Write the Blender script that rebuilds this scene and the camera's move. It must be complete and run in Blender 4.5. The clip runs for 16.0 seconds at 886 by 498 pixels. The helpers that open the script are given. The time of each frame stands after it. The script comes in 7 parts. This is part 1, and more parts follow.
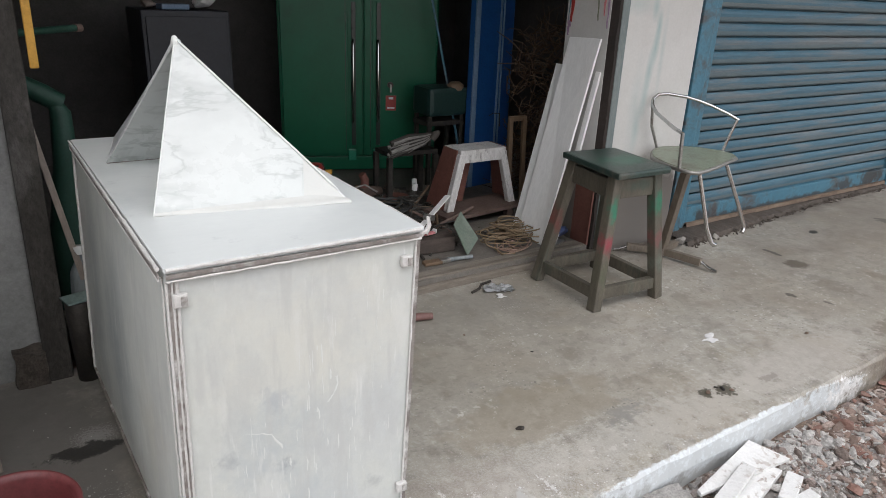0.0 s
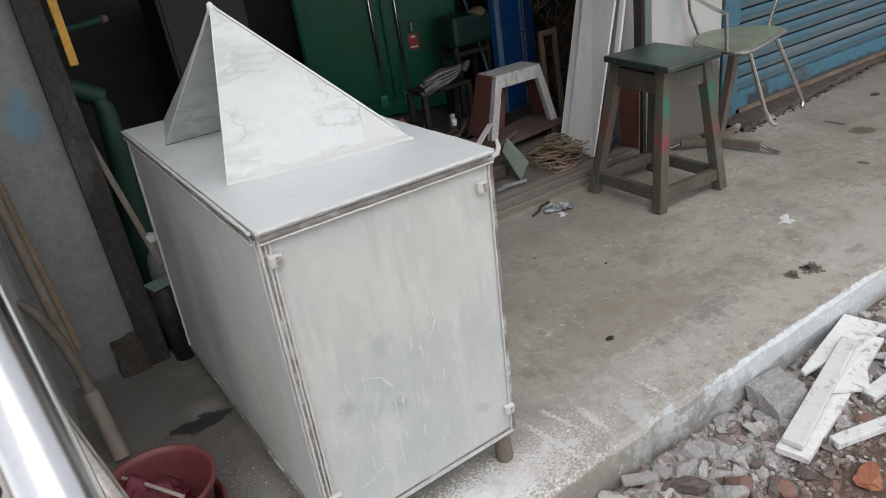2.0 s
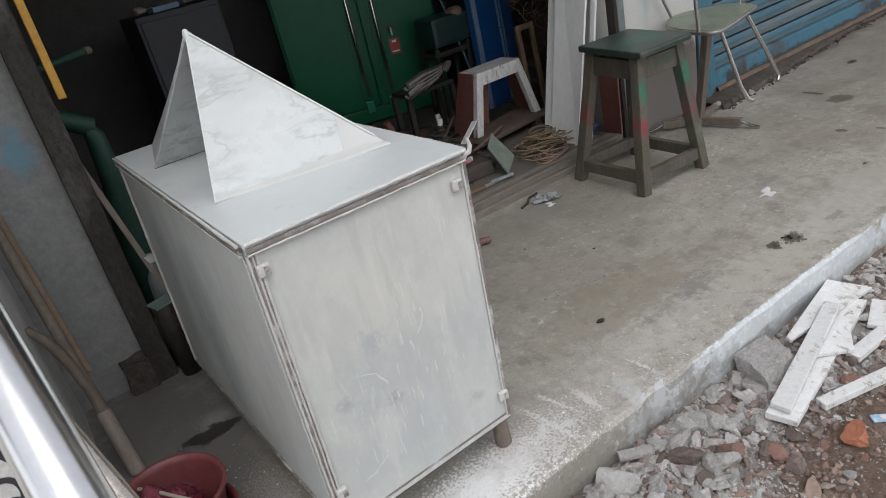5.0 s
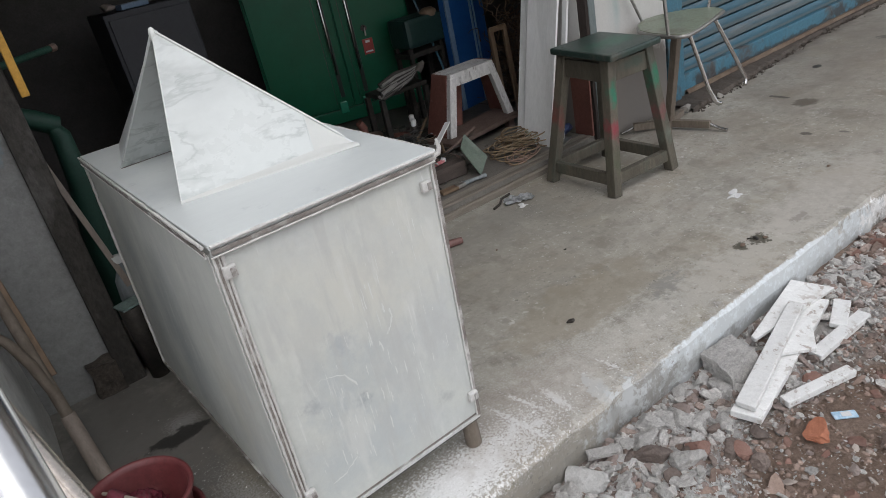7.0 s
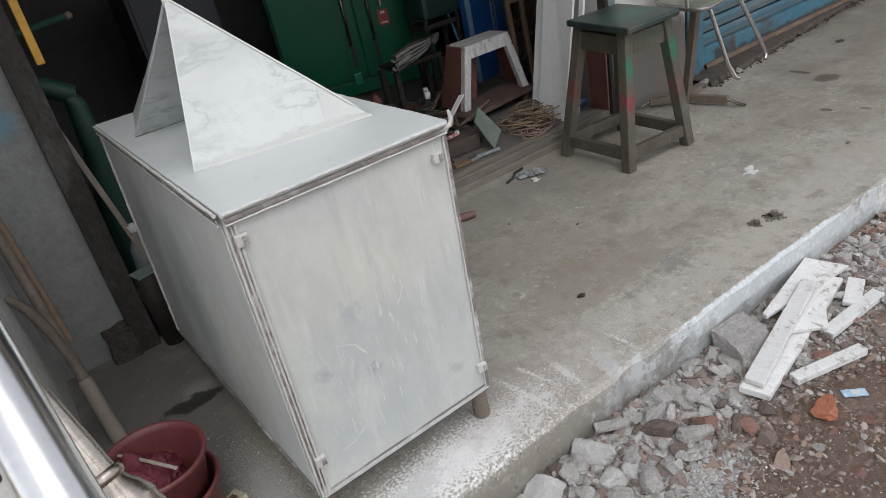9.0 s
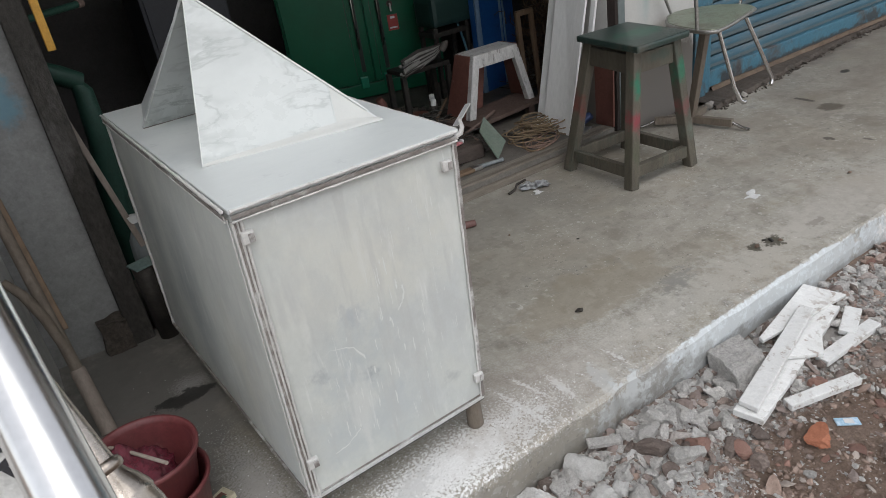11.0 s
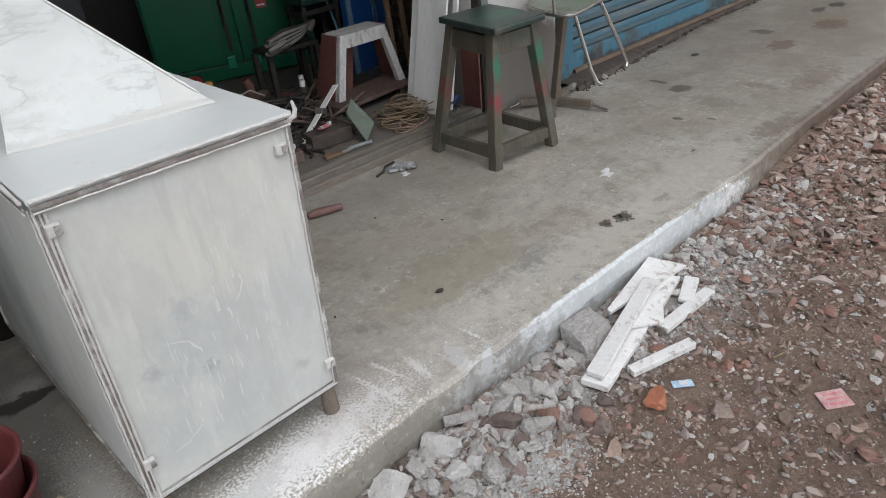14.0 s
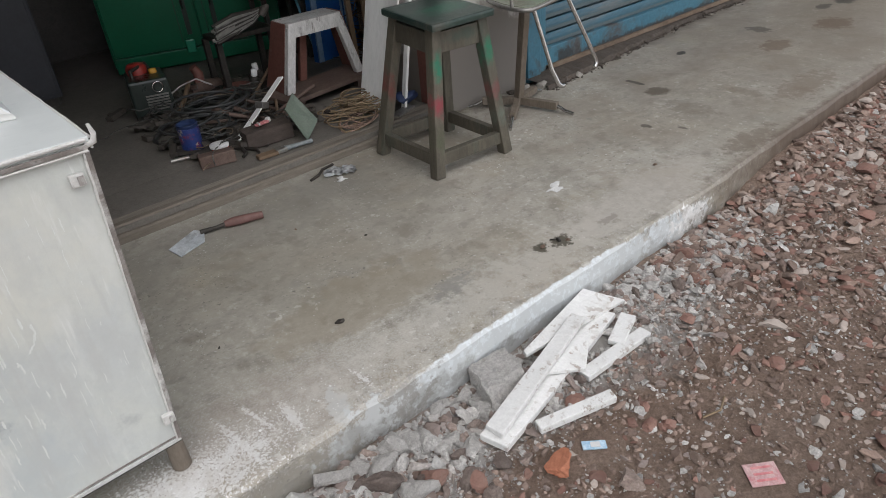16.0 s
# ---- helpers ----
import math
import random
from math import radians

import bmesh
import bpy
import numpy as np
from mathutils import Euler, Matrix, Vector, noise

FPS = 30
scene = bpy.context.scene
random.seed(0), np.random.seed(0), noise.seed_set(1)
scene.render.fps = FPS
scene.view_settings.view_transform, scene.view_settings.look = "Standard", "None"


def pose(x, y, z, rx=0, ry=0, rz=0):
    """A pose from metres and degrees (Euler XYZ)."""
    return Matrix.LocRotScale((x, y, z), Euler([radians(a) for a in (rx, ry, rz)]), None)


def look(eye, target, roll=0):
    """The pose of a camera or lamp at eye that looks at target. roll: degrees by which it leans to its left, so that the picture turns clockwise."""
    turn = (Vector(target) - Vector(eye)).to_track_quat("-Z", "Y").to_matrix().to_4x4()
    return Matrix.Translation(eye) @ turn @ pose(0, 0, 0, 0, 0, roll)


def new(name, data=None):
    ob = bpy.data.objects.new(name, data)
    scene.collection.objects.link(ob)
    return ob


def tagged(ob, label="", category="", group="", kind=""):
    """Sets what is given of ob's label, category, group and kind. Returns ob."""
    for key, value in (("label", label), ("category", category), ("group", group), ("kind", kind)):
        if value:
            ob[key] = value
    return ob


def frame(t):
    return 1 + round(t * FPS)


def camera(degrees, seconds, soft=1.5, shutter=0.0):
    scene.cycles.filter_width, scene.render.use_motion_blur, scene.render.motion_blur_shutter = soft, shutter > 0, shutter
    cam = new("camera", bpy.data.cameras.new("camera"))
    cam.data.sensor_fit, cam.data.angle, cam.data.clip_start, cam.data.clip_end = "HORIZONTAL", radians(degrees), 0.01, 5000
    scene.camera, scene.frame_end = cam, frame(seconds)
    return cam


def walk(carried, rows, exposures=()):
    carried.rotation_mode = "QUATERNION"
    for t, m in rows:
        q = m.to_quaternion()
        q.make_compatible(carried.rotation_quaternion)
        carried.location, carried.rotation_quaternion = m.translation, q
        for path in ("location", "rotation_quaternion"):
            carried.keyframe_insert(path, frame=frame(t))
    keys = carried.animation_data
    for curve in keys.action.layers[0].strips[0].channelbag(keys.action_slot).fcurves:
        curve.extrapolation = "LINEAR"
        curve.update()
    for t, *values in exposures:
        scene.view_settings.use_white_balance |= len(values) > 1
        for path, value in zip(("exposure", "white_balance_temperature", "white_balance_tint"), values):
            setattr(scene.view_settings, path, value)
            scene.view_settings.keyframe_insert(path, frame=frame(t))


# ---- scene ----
cam = camera(66.3, 16.0, soft=0.5)
PATH = [
    (0, (-0.683, -1.125, 1.254), (0.351, 0.431, 0.541), 2.5),
    (0.5, (-0.797, -1.137, 1.256), (0.228, 0.389, 0.469), 1.8),
    (1, (-0.811, -1.148, 1.257), (0.198, 0.378, 0.449), -1.9),
    (1.5, (-0.789, -1.133, 1.248), (0.17, 0.409, 0.411), -4.6),
    (2, (-0.747, -1.082, 1.229), (0.138, 0.487, 0.359), -8.9),
    (2.5, (-0.738, -1.111, 1.243), (0.137, 0.486, 0.418), -10.3),
    (3, (-0.753, -1.143, 1.247), (0.083, 0.463, 0.398), -12.6),
    (3.5, (-0.754, -1.152, 1.245), (0.053, 0.453, 0.366), -14.6),
    (4, (-0.752, -1.159, 1.249), (0.049, 0.45, 0.372), -14.9),
    (4.5, (-0.745, -1.16, 1.246), (0.09, 0.434, 0.372), -14.3),
    (7, (-0.728, -1.17, 1.245), (0.203, 0.364, 0.361), -12.6),
    (7.5, (-0.726, -1.181, 1.244), (0.206, 0.341, 0.341), -12.6),
    (8, (-0.713, -1.182, 1.238), (0.258, 0.306, 0.319), -12.9),
    (8.5, (-0.727, -1.176, 1.237), (0.171, 0.352, 0.309), -13.1),
    (8.7, (-0.726, -1.178, 1.238), (0.148, 0.355, 0.297), -13.1),
    (10.8, (-0.75, -1.167, 1.244), (0.151, 0.361, 0.32), -9.2),
    (11, (-0.744, -1.165, 1.244), (0.147, 0.368, 0.319), -9.3),
    (11.5, (-0.719, -1.189, 1.239), (0.228, 0.294, 0.289), -8.6),
    (12, (-0.701, -1.203, 1.24), (0.326, 0.232, 0.299), -7.6),
    (12.5, (-0.686, -1.213, 1.24), (0.463, 0.136, 0.311), -6.0),
    (13, (-0.676, -1.228, 1.24), (0.547, 0.044, 0.298), -5.6),
    (13.5, (-0.675, -1.234, 1.234), (0.529, 0.038, 0.267), -5.5),
    (14, (-0.644, -1.231, 1.229), (0.461, 0.097, 0.22), -6.5),
    (14.5, (-0.557, -1.273, 1.228), (0.388, 0.185, 0.238), -6.8),
    (15, (-0.443, -1.333, 1.23), (0.47, 0.146, 0.239), -6.3),
    (15.5, (-0.357, -1.357, 1.211), (0.648, 0.02, 0.165), -6.0),
    (16, (-0.212, -1.25, 1.199), (0.832, 0.092, 0.145), -5.4),
]
K = 0.87  # metres for one unit of the plan


def plan(p):
    return Vector(p) * K


walk(cam, [(t, look(plan(eye), plan(target), roll)) for t, eye, target, roll in PATH],
     [(0.0, 0.90, 6550, 12), (0.5, 0.94, 6550, 12), (1.0, 0.71, 6500, 11), (2.0, 0.66, 6500, 11), (4.0, 0.59, 6450, 11), (8.5, 0.58, 6450, 11), (11.0, 0.58, 6480, 10), (12.5, 0.57, 6500, 12), (13.5, 0.68, 6450, 11), (14.5, 0.67, 6450, 11), (16.0, 0.65, 6560, 11)])

# ---- sky and sun: overcast day, light from the street side ----
world = bpy.data.worlds.new("overcast")
scene.world = world
world.use_nodes = True
wn, wl = world.node_tree.nodes, world.node_tree.links
sky = wn.new("ShaderNodeTexSky")
sky.sky_type, sky.sun_disc = "NISHITA", False
sky.sun_elevation, sky.sun_rotation = radians(58), radians(200)
sky.air_density, sky.dust_density, sky.ozone_density = 1.0, 1.5, 1.0
pale = wn.new("ShaderNodeHueSaturation")
pale.inputs["Saturation"].default_value = 0.22
wl.new(sky.outputs[0], pale.inputs["Color"])
wl.new(pale.outputs[0], wn["Background"].inputs["Color"])
wn["Background"].inputs["Strength"].default_value = 0.15
sun_data = bpy.data.lights.new("sun", "SUN")
sun_data.energy, sun_data.angle, sun_data.color = 0.5, radians(60), (1.0, 0.985, 0.965)
sun = new("sun", sun_data)
sun.matrix_world = look((0.0, -4.0, 9.0), (0.3, 0.0, 0.0))


# ---- materials ----
def surf(name, c1, c2, rough=0.6, metal=0.0, scale=6.0, bump=0.15, fine=90.0, stain=None, stain_scale=3.0,
         stain_at=0.58, stain_amount=0.7, mottle=0.5, stretch=(1, 1, 1), spread=0.0, depth=0.004, rough_var=0.12):
    """Two colours mixed by a coarse noise, a fine grain, an optional stain with its own shape, and relief."""
    m = bpy.data.materials.new(name)
    m.use_nodes = True
    n, l = m.node_tree.nodes, m.node_tree.links
    b = n["Principled BSDF"]
    co = n.new("ShaderNodeTexCoord")
    mp = n.new("ShaderNodeMapping")
    mp.inputs["Scale"].default_value = stretch
    l.new(co.outputs["Object"], mp.inputs["Vector"])

    def noise_of(sc, det, rgh=0.6, dist=0.0):
        t = n.new("ShaderNodeTexNoise")
        t.inputs["Scale"].default_value, t.inputs["Detail"].default_value = sc, det
        t.inputs["Roughness"].default_value, t.inputs["Distortion"].default_value = rgh, dist
        l.new(mp.outputs[0], t.inputs["Vector"])
        return t.outputs["Fac"]

    def ramp(fac, lo, hi):
        r = n.new("ShaderNodeMapRange")
        r.inputs["From Min"].default_value, r.inputs["From Max"].default_value = lo, hi
        l.new(fac, r.inputs["Value"])
        return r.outputs[0]

    def mix(fac, a, c, mode="MIX"):
        x = n.new("ShaderNodeMix")
        x.data_type, x.blend_type = "RGBA", mode
        if isinstance(fac, float):
            x.inputs[0].default_value = fac
        else:
            l.new(fac, x.inputs[0])
        for k, v in ((6, a), (7, c)):
            if isinstance(v, tuple):
                x.inputs[k].default_value = (*v, 1)
            else:
                l.new(v, x.inputs[k])
        return x.outputs[2]

    coarse, grain, mid = noise_of(scale, 8, 0.68), noise_of(fine, 6, 0.8), noise_of(scale * 6.0, 10, 0.78, 0.3)
    col = mix(ramp(coarse, 0.35, 0.65), c1, c2)
    mm = n.new("ShaderNodeMath")
    mm.operation = "MULTIPLY"
    mm.inputs[1].default_value = mottle
    l.new(ramp(mid, 0.46, 0.66), mm.inputs[0])
    col = mix(mm.outputs[0], col, tuple(0.72 * min(p, q) for p, q in zip(c1, c2)))
    if stain:
        s = ramp(noise_of(stain_scale, 9, 0.68, 0.4), stain_at, stain_at + 0.14)
        k = n.new("ShaderNodeMath")
        k.operation = "MULTIPLY"
        k.inputs[1].default_value = stain_amount
        l.new(s, k.inputs[0])
        col = mix(k.outputs[0], col, stain)
    g = n.new("ShaderNodeMapRange")
    g.inputs["From Min"].default_value, g.inputs["From Max"].default_value = 0.25, 0.75
    g.inputs["To Min"].default_value, g.inputs["To Max"].default_value = 1 - 0.5 * mottle, 1 + 0.4 * mottle
    l.new(grain, g.inputs["Value"])
    hsv = n.new("ShaderNodeHueSaturation")
    l.new(col, hsv.inputs["Color"])
    if spread:
        oi = n.new("ShaderNodeObjectInfo")
        gi = n.new("ShaderNodeNewGeometry")
        ad = n.new("ShaderNodeMath")
        l.new(oi.outputs["Random"], ad.inputs[0])
        l.new(gi.outputs["Random Per Island"], ad.inputs[1])
        fr = n.new("ShaderNodeMath")
        fr.operation = "FRACT"
        l.new(ad.outputs[0], fr.inputs[0])
        pr = n.new("ShaderNodeMapRange")
        pr.inputs["To Min"].default_value, pr.inputs["To Max"].default_value = 1 - spread, 1 + spread
        l.new(fr.outputs[0], pr.inputs["Value"])
        mu = n.new("ShaderNodeMath")
        mu.operation = "MULTIPLY"
        l.new(pr.outputs[0], mu.inputs[0])
        l.new(g.outputs[0], mu.inputs[1])
        l.new(mu.outputs[0], hsv.inputs["Value"])
    else:
        l.new(g.outputs[0], hsv.inputs["Value"])
    l.new(hsv.outputs[0], b.inputs["Base Color"])
    b.inputs["Metallic"].default_value = metal
    rr = n.new("ShaderNodeMapRange")
    rr.inputs["To Min"].default_value, rr.inputs["To Max"].default_value = max(rough - rough_var, 0.03), min(rough + rough_var, 1)
    l.new(coarse, rr.inputs["Value"])
    l.new(rr.outputs[0], b.inputs["Roughness"])
    if bump:
        su = n.new("ShaderNodeMath")
        l.new(grain, su.inputs[0])
        l.new(coarse, su.inputs[1])
        bp = n.new("ShaderNodeBump")
        bp.inputs["Strength"].default_value, bp.inputs["Distance"].default_value = bump, depth
        l.new(su.outputs[0], bp.inputs["Height"])
        l.new(bp.outputs[0], b.inputs["Normal"])
    m["col"] = 1
    return m


def recolour(m, build):
    """Lets build(nodes, links, colour_socket) add one more layer to the colour of a surf() material."""
    n, l = m.node_tree.nodes, m.node_tree.links
    b = n["Principled BSDF"]
    old = b.inputs["Base Color"].links[0].from_socket
    l.new(build(n, l, old), b.inputs["Base Color"])
    return m


def blotch(n, l, col, centre, size, colour, amount, ragged=0.5, scale=9.0, turn=0.0, soft=0.25):
    """A stain of one place: an ellipsoid round centre with a ragged edge."""
    co = n.new("ShaderNodeTexCoord")
    mp = n.new("ShaderNodeMapping")
    mp.vector_type = "TEXTURE"
    mp.inputs["Location"].default_value = plan(centre)
    mp.inputs["Scale"].default_value = plan(size)
    mp.inputs["Rotation"].default_value = (0, 0, radians(turn))
    l.new(co.outputs["Object"], mp.inputs["Vector"])
    ln = n.new("ShaderNodeVectorMath")
    ln.operation = "LENGTH"
    l.new(mp.outputs[0], ln.inputs[0])
    ns = n.new("ShaderNodeTexNoise")
    ns.inputs["Scale"].default_value, ns.inputs["Detail"].default_value, ns.inputs["Roughness"].default_value = scale, 8, 0.7
    l.new(co.outputs["Object"], ns.inputs["Vector"])
    md = n.new("ShaderNodeMath")
    md.operation = "MULTIPLY_ADD"
    md.inputs[1].default_value, md.inputs[2].default_value = ragged * 4, -ragged * 2
    l.new(ns.outputs["Fac"], md.inputs[0])
    ad = n.new("ShaderNodeMath")
    l.new(ln.outputs["Value"], ad.inputs[0])
    l.new(md.outputs[0], ad.inputs[1])
    r = n.new("ShaderNodeMapRange")
    r.inputs["From Min"].default_value, r.inputs["From Max"].default_value = 1.0, 1.0 - soft
    r.inputs["To Max"].default_value = amount
    l.new(ad.outputs[0], r.inputs["Value"])
    x = n.new("ShaderNodeMix")
    x.data_type = "RGBA"
    l.new(r.outputs[0], x.inputs[0])
    l.new(col, x.inputs[6])
    x.inputs[7].default_value = (*colour, 1)
    return x.outputs[2]


def streaks(n, l, col, colour, stretch, at=0.6, amount=0.6, scale=10.0):
    """Long strokes along one axis."""
    co = n.new("ShaderNodeTexCoord")
    mp = n.new("ShaderNodeMapping")
    mp.inputs["Scale"].default_value = stretch
    l.new(co.outputs["Object"], mp.inputs["Vector"])
    ns = n.new("ShaderNodeTexNoise")
    ns.inputs["Scale"].default_value, ns.inputs["Detail"].default_value, ns.inputs["Roughness"].default_value = scale, 6, 0.6
    l.new(mp.outputs[0], ns.inputs["Vector"])
    r = n.new("ShaderNodeMapRange")
    r.inputs["From Min"].default_value, r.inputs["From Max"].default_value, r.inputs["To Max"].default_value = at, at + 0.1, amount
    l.new(ns.outputs["Fac"], r.inputs["Value"])
    x = n.new("ShaderNodeMix")
    x.data_type = "RGBA"
    l.new(r.outputs[0], x.inputs[0])
    l.new(col, x.inputs[6])
    x.inputs[7].default_value = (*colour, 1)
    return x.outputs[2]


def specks(n, l, col, colour, scale, at=0.66, amount=0.8, width=0.03, detail=3, gate_scale=2.2, gate_at=0.44):
    """Crisp grains and flecks, thicker in some patches than in others."""
    co = n.new("ShaderNodeTexCoord")
    fac = []
    for sc, det, lo, hi in ((scale, detail, at, at + width), (gate_scale, 4, gate_at, gate_at + 0.16)):
        ns = n.new("ShaderNodeTexNoise")
        ns.inputs["Scale"].default_value, ns.inputs["Detail"].default_value, ns.inputs["Roughness"].default_value = sc, det, 0.6
        l.new(co.outputs["Object"], ns.inputs["Vector"])
        r = n.new("ShaderNodeMapRange")
        r.inputs["From Min"].default_value, r.inputs["From Max"].default_value = lo, hi
        l.new(ns.outputs["Fac"], r.inputs["Value"])
        fac.append(r.outputs[0])
    mu = n.new("ShaderNodeMath")
    mu.operation = "MULTIPLY"
    l.new(fac[0], mu.inputs[0])
    l.new(fac[1], mu.inputs[1])
    k = n.new("ShaderNodeMath")
    k.operation = "MULTIPLY"
    k.inputs[1].default_value = amount
    l.new(mu.outputs[0], k.inputs[0])
    x = n.new("ShaderNodeMix")
    x.data_type = "RGBA"
    l.new(k.outputs[0], x.inputs[0])
    l.new(col, x.inputs[6])
    x.inputs[7].default_value = (*colour, 1)
    return x.outputs[2]


def island_tint(n, l, col, colour, share, amount):
    """Gives a share of the loose pieces another colour."""
    gi = n.new("ShaderNodeNewGeometry")
    r = n.new("ShaderNodeMapRange")
    r.inputs["From Min"].default_value, r.inputs["From Max"].default_value, r.inputs["To Max"].default_value = 1 - share, 1 - share * 0.7, amount
    l.new(gi.outputs["Random Per Island"], r.inputs["Value"])
    x = n.new("ShaderNodeMix")
    x.data_type = "RGBA"
    l.new(r.outputs[0], x.inputs[0])
    l.new(col, x.inputs[6])
    x.inputs[7].default_value = (*colour, 1)
    return x.outputs[2]


CONCRETE = surf("porch_concrete", (0.322, 0.302, 0.262), (0.405, 0.384, 0.338), 0.5, scale=3.2, bump=0.10, fine=70, stain=(0.245, 0.232, 0.20), stain_scale=2.4, stain_at=0.50, stain_amount=0.7, mottle=0.36)
PLAIN_CONCRETE = surf("raw_concrete", (0.25, 0.235, 0.21), (0.33, 0.31, 0.28), 0.8, scale=7, bump=0.5, stain=(0.13, 0.12, 0.105), stain_scale=4)
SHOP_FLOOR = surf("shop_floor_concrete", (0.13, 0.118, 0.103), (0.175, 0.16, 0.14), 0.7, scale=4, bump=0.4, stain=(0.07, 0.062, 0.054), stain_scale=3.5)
KERB_PAINT = surf("kerb_whitewash", (0.70, 0.72, 0.74), (0.55, 0.57, 0.58), 0.8, scale=9, bump=0.5, stain=(0.28, 0.26, 0.23), stain_scale=7, stain_at=0.56, stain_amount=0.9)
SOIL = surf("brown_soil", (0.238, 0.163, 0.122), (0.325, 0.238, 0.186), 0.95, scale=5, bump=1.0, fine=150, mottle=1.0, stain=(0.135, 0.09, 0.066), stain_scale=1.6, depth=0.012)
for at, size, tint, amount in (((0.7, -0.26, -0.15), (1.6, 0.16, 0.5), (0.46, 0.44, 0.42), 0.85), ((0.05, -0.32, -0.15), (0.6, 0.14, 0.5), (0.52, 0.505, 0.49), 0.8), ((1.25, -0.35, -0.15), (0.6, 0.18, 0.5), (0.38, 0.355, 0.33), 0.7), ((0.22, -0.41, -0.15), (0.20, 0.11, 0.5), (0.70, 0.685, 0.665), 0.9)):
    recolour(SOIL, lambda n, l, c, at=at, size=size, tint=tint, amount=amount: blotch(n, l, c, at, size, tint, amount, 0.5, 12, 0, 0.5))
RUBBLE = surf("grey_rubble", (0.64, 0.62, 0.595), (0.47, 0.45, 0.425), 0.9, scale=20, bump=1.0, spread=0.34, fine=130, mottle=0.75, stain=(0.25, 0.215, 0.19), stain_scale=16, stain_at=0.57, stain_amount=0.7, depth=0.008)
recolour(RUBBLE, lambda n, l, c: island_tint(n, l, c, (0.31, 0.225, 0.195), 0.25, 0.7))
BRICK = surf("brick_red", (0.20, 0.105, 0.082), (0.25, 0.155, 0.125), 0.9, scale=25, bump=0.5, spread=0.35, stain=(0.30, 0.25, 0.22), stain_scale=18, fine=150)
BROWN_STONE = surf("brown_stone", (0.27, 0.205, 0.175), (0.36, 0.295, 0.26), 0.9, scale=20, bump=0.9, spread=0.45, fine=140, stain=(0.14, 0.10, 0.085), stain_scale=18, stain_at=0.54, depth=0.008, mottle=0.8)
TIN_WHITE = surf("white_painted_sheet", (0.59, 0.607, 0.57), (0.535, 0.558, 0.53), 0.42, scale=4, bump=0.35, fine=45, stain=(0.50, 0.525, 0.53), stain_scale=2.6, stain_at=0.50, stain_amount=0.6, depth=0.002, mottle=0.12)
# marks in the chest's own coordinates, from its base; left-side tints include painted shading
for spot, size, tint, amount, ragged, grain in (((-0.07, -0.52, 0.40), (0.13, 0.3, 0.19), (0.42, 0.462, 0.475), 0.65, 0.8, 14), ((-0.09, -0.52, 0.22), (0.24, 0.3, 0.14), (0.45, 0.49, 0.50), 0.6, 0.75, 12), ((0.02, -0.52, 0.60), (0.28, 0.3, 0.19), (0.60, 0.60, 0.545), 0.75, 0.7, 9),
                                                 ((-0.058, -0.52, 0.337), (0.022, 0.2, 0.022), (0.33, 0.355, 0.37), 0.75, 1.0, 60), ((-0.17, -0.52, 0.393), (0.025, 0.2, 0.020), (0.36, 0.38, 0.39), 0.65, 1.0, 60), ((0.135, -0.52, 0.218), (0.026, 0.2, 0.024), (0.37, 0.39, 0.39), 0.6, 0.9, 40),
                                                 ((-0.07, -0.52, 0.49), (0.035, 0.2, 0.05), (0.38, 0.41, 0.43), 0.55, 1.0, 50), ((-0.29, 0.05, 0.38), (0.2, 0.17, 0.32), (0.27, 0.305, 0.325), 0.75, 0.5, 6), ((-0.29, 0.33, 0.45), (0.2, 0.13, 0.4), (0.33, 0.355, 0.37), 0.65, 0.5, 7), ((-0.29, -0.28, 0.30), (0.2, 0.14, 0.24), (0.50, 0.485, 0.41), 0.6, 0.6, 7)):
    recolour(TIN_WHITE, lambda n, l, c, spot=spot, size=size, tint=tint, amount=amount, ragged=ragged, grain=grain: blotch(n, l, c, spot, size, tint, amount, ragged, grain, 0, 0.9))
recolour(TIN_WHITE, lambda n, l, c: streaks(n, l, c, (0.46, 0.475, 0.465), (1.0, 1.0, 0.5), 0.52, 0.4, 11))
recolour(TIN_WHITE, lambda n, l, c: streaks(n, l, c, (0.47, 0.48, 0.465), (1.0, 1.0, 0.12), 0.54, 0.5, 30))
recolour(TIN_WHITE, lambda n, l, c: streaks(n, l, c, (0.64, 0.65, 0.62), (1.0, 1.0, 0.35), 0.57, 0.5, 18))
recolour(TIN_WHITE, lambda n, l, c: streaks(n, l, c, (0.40, 0.415, 0.41), (1.0, 1.0, 0.8), 0.70, 0.6, 90))
recolour(TIN_WHITE, lambda n, l, c: streaks(n, l, c, (0.68, 0.69, 0.67), (1.0, 1.0, 0.10), 0.62, 0.55, 85))
recolour(TIN_WHITE, lambda n, l, c: streaks(n, l, c, (0.66, 0.67, 0.65), (1.0, 1.0, 0.22), 0.64, 0.5, 38))
SEAM = surf("bare_seam_metal", (0.19, 0.165, 0.15), (0.33, 0.305, 0.285), 0.5, 0.2, scale=14, bump=0.4, fine=140, stain=(0.60, 0.595, 0.575), stain_scale=15, stain_at=0.50, stain_amount=0.95)
TOP_WHITE = surf("white_top_sheet", (0.58, 0.595, 0.60), (0.53, 0.55, 0.56), 0.3, scale=3, bump=0.06, fine=60, stain=(0.55, 0.575, 0.595), stain_scale=3, stain_at=0.52, stain_amount=0.6, mottle=0.06)
recolour(TOP_WHITE, lambda n, l, c: streaks(n, l, c, (0.45, 0.47, 0.48), (0.22, 1.0, 1.0), 0.62, 0.55, 16))
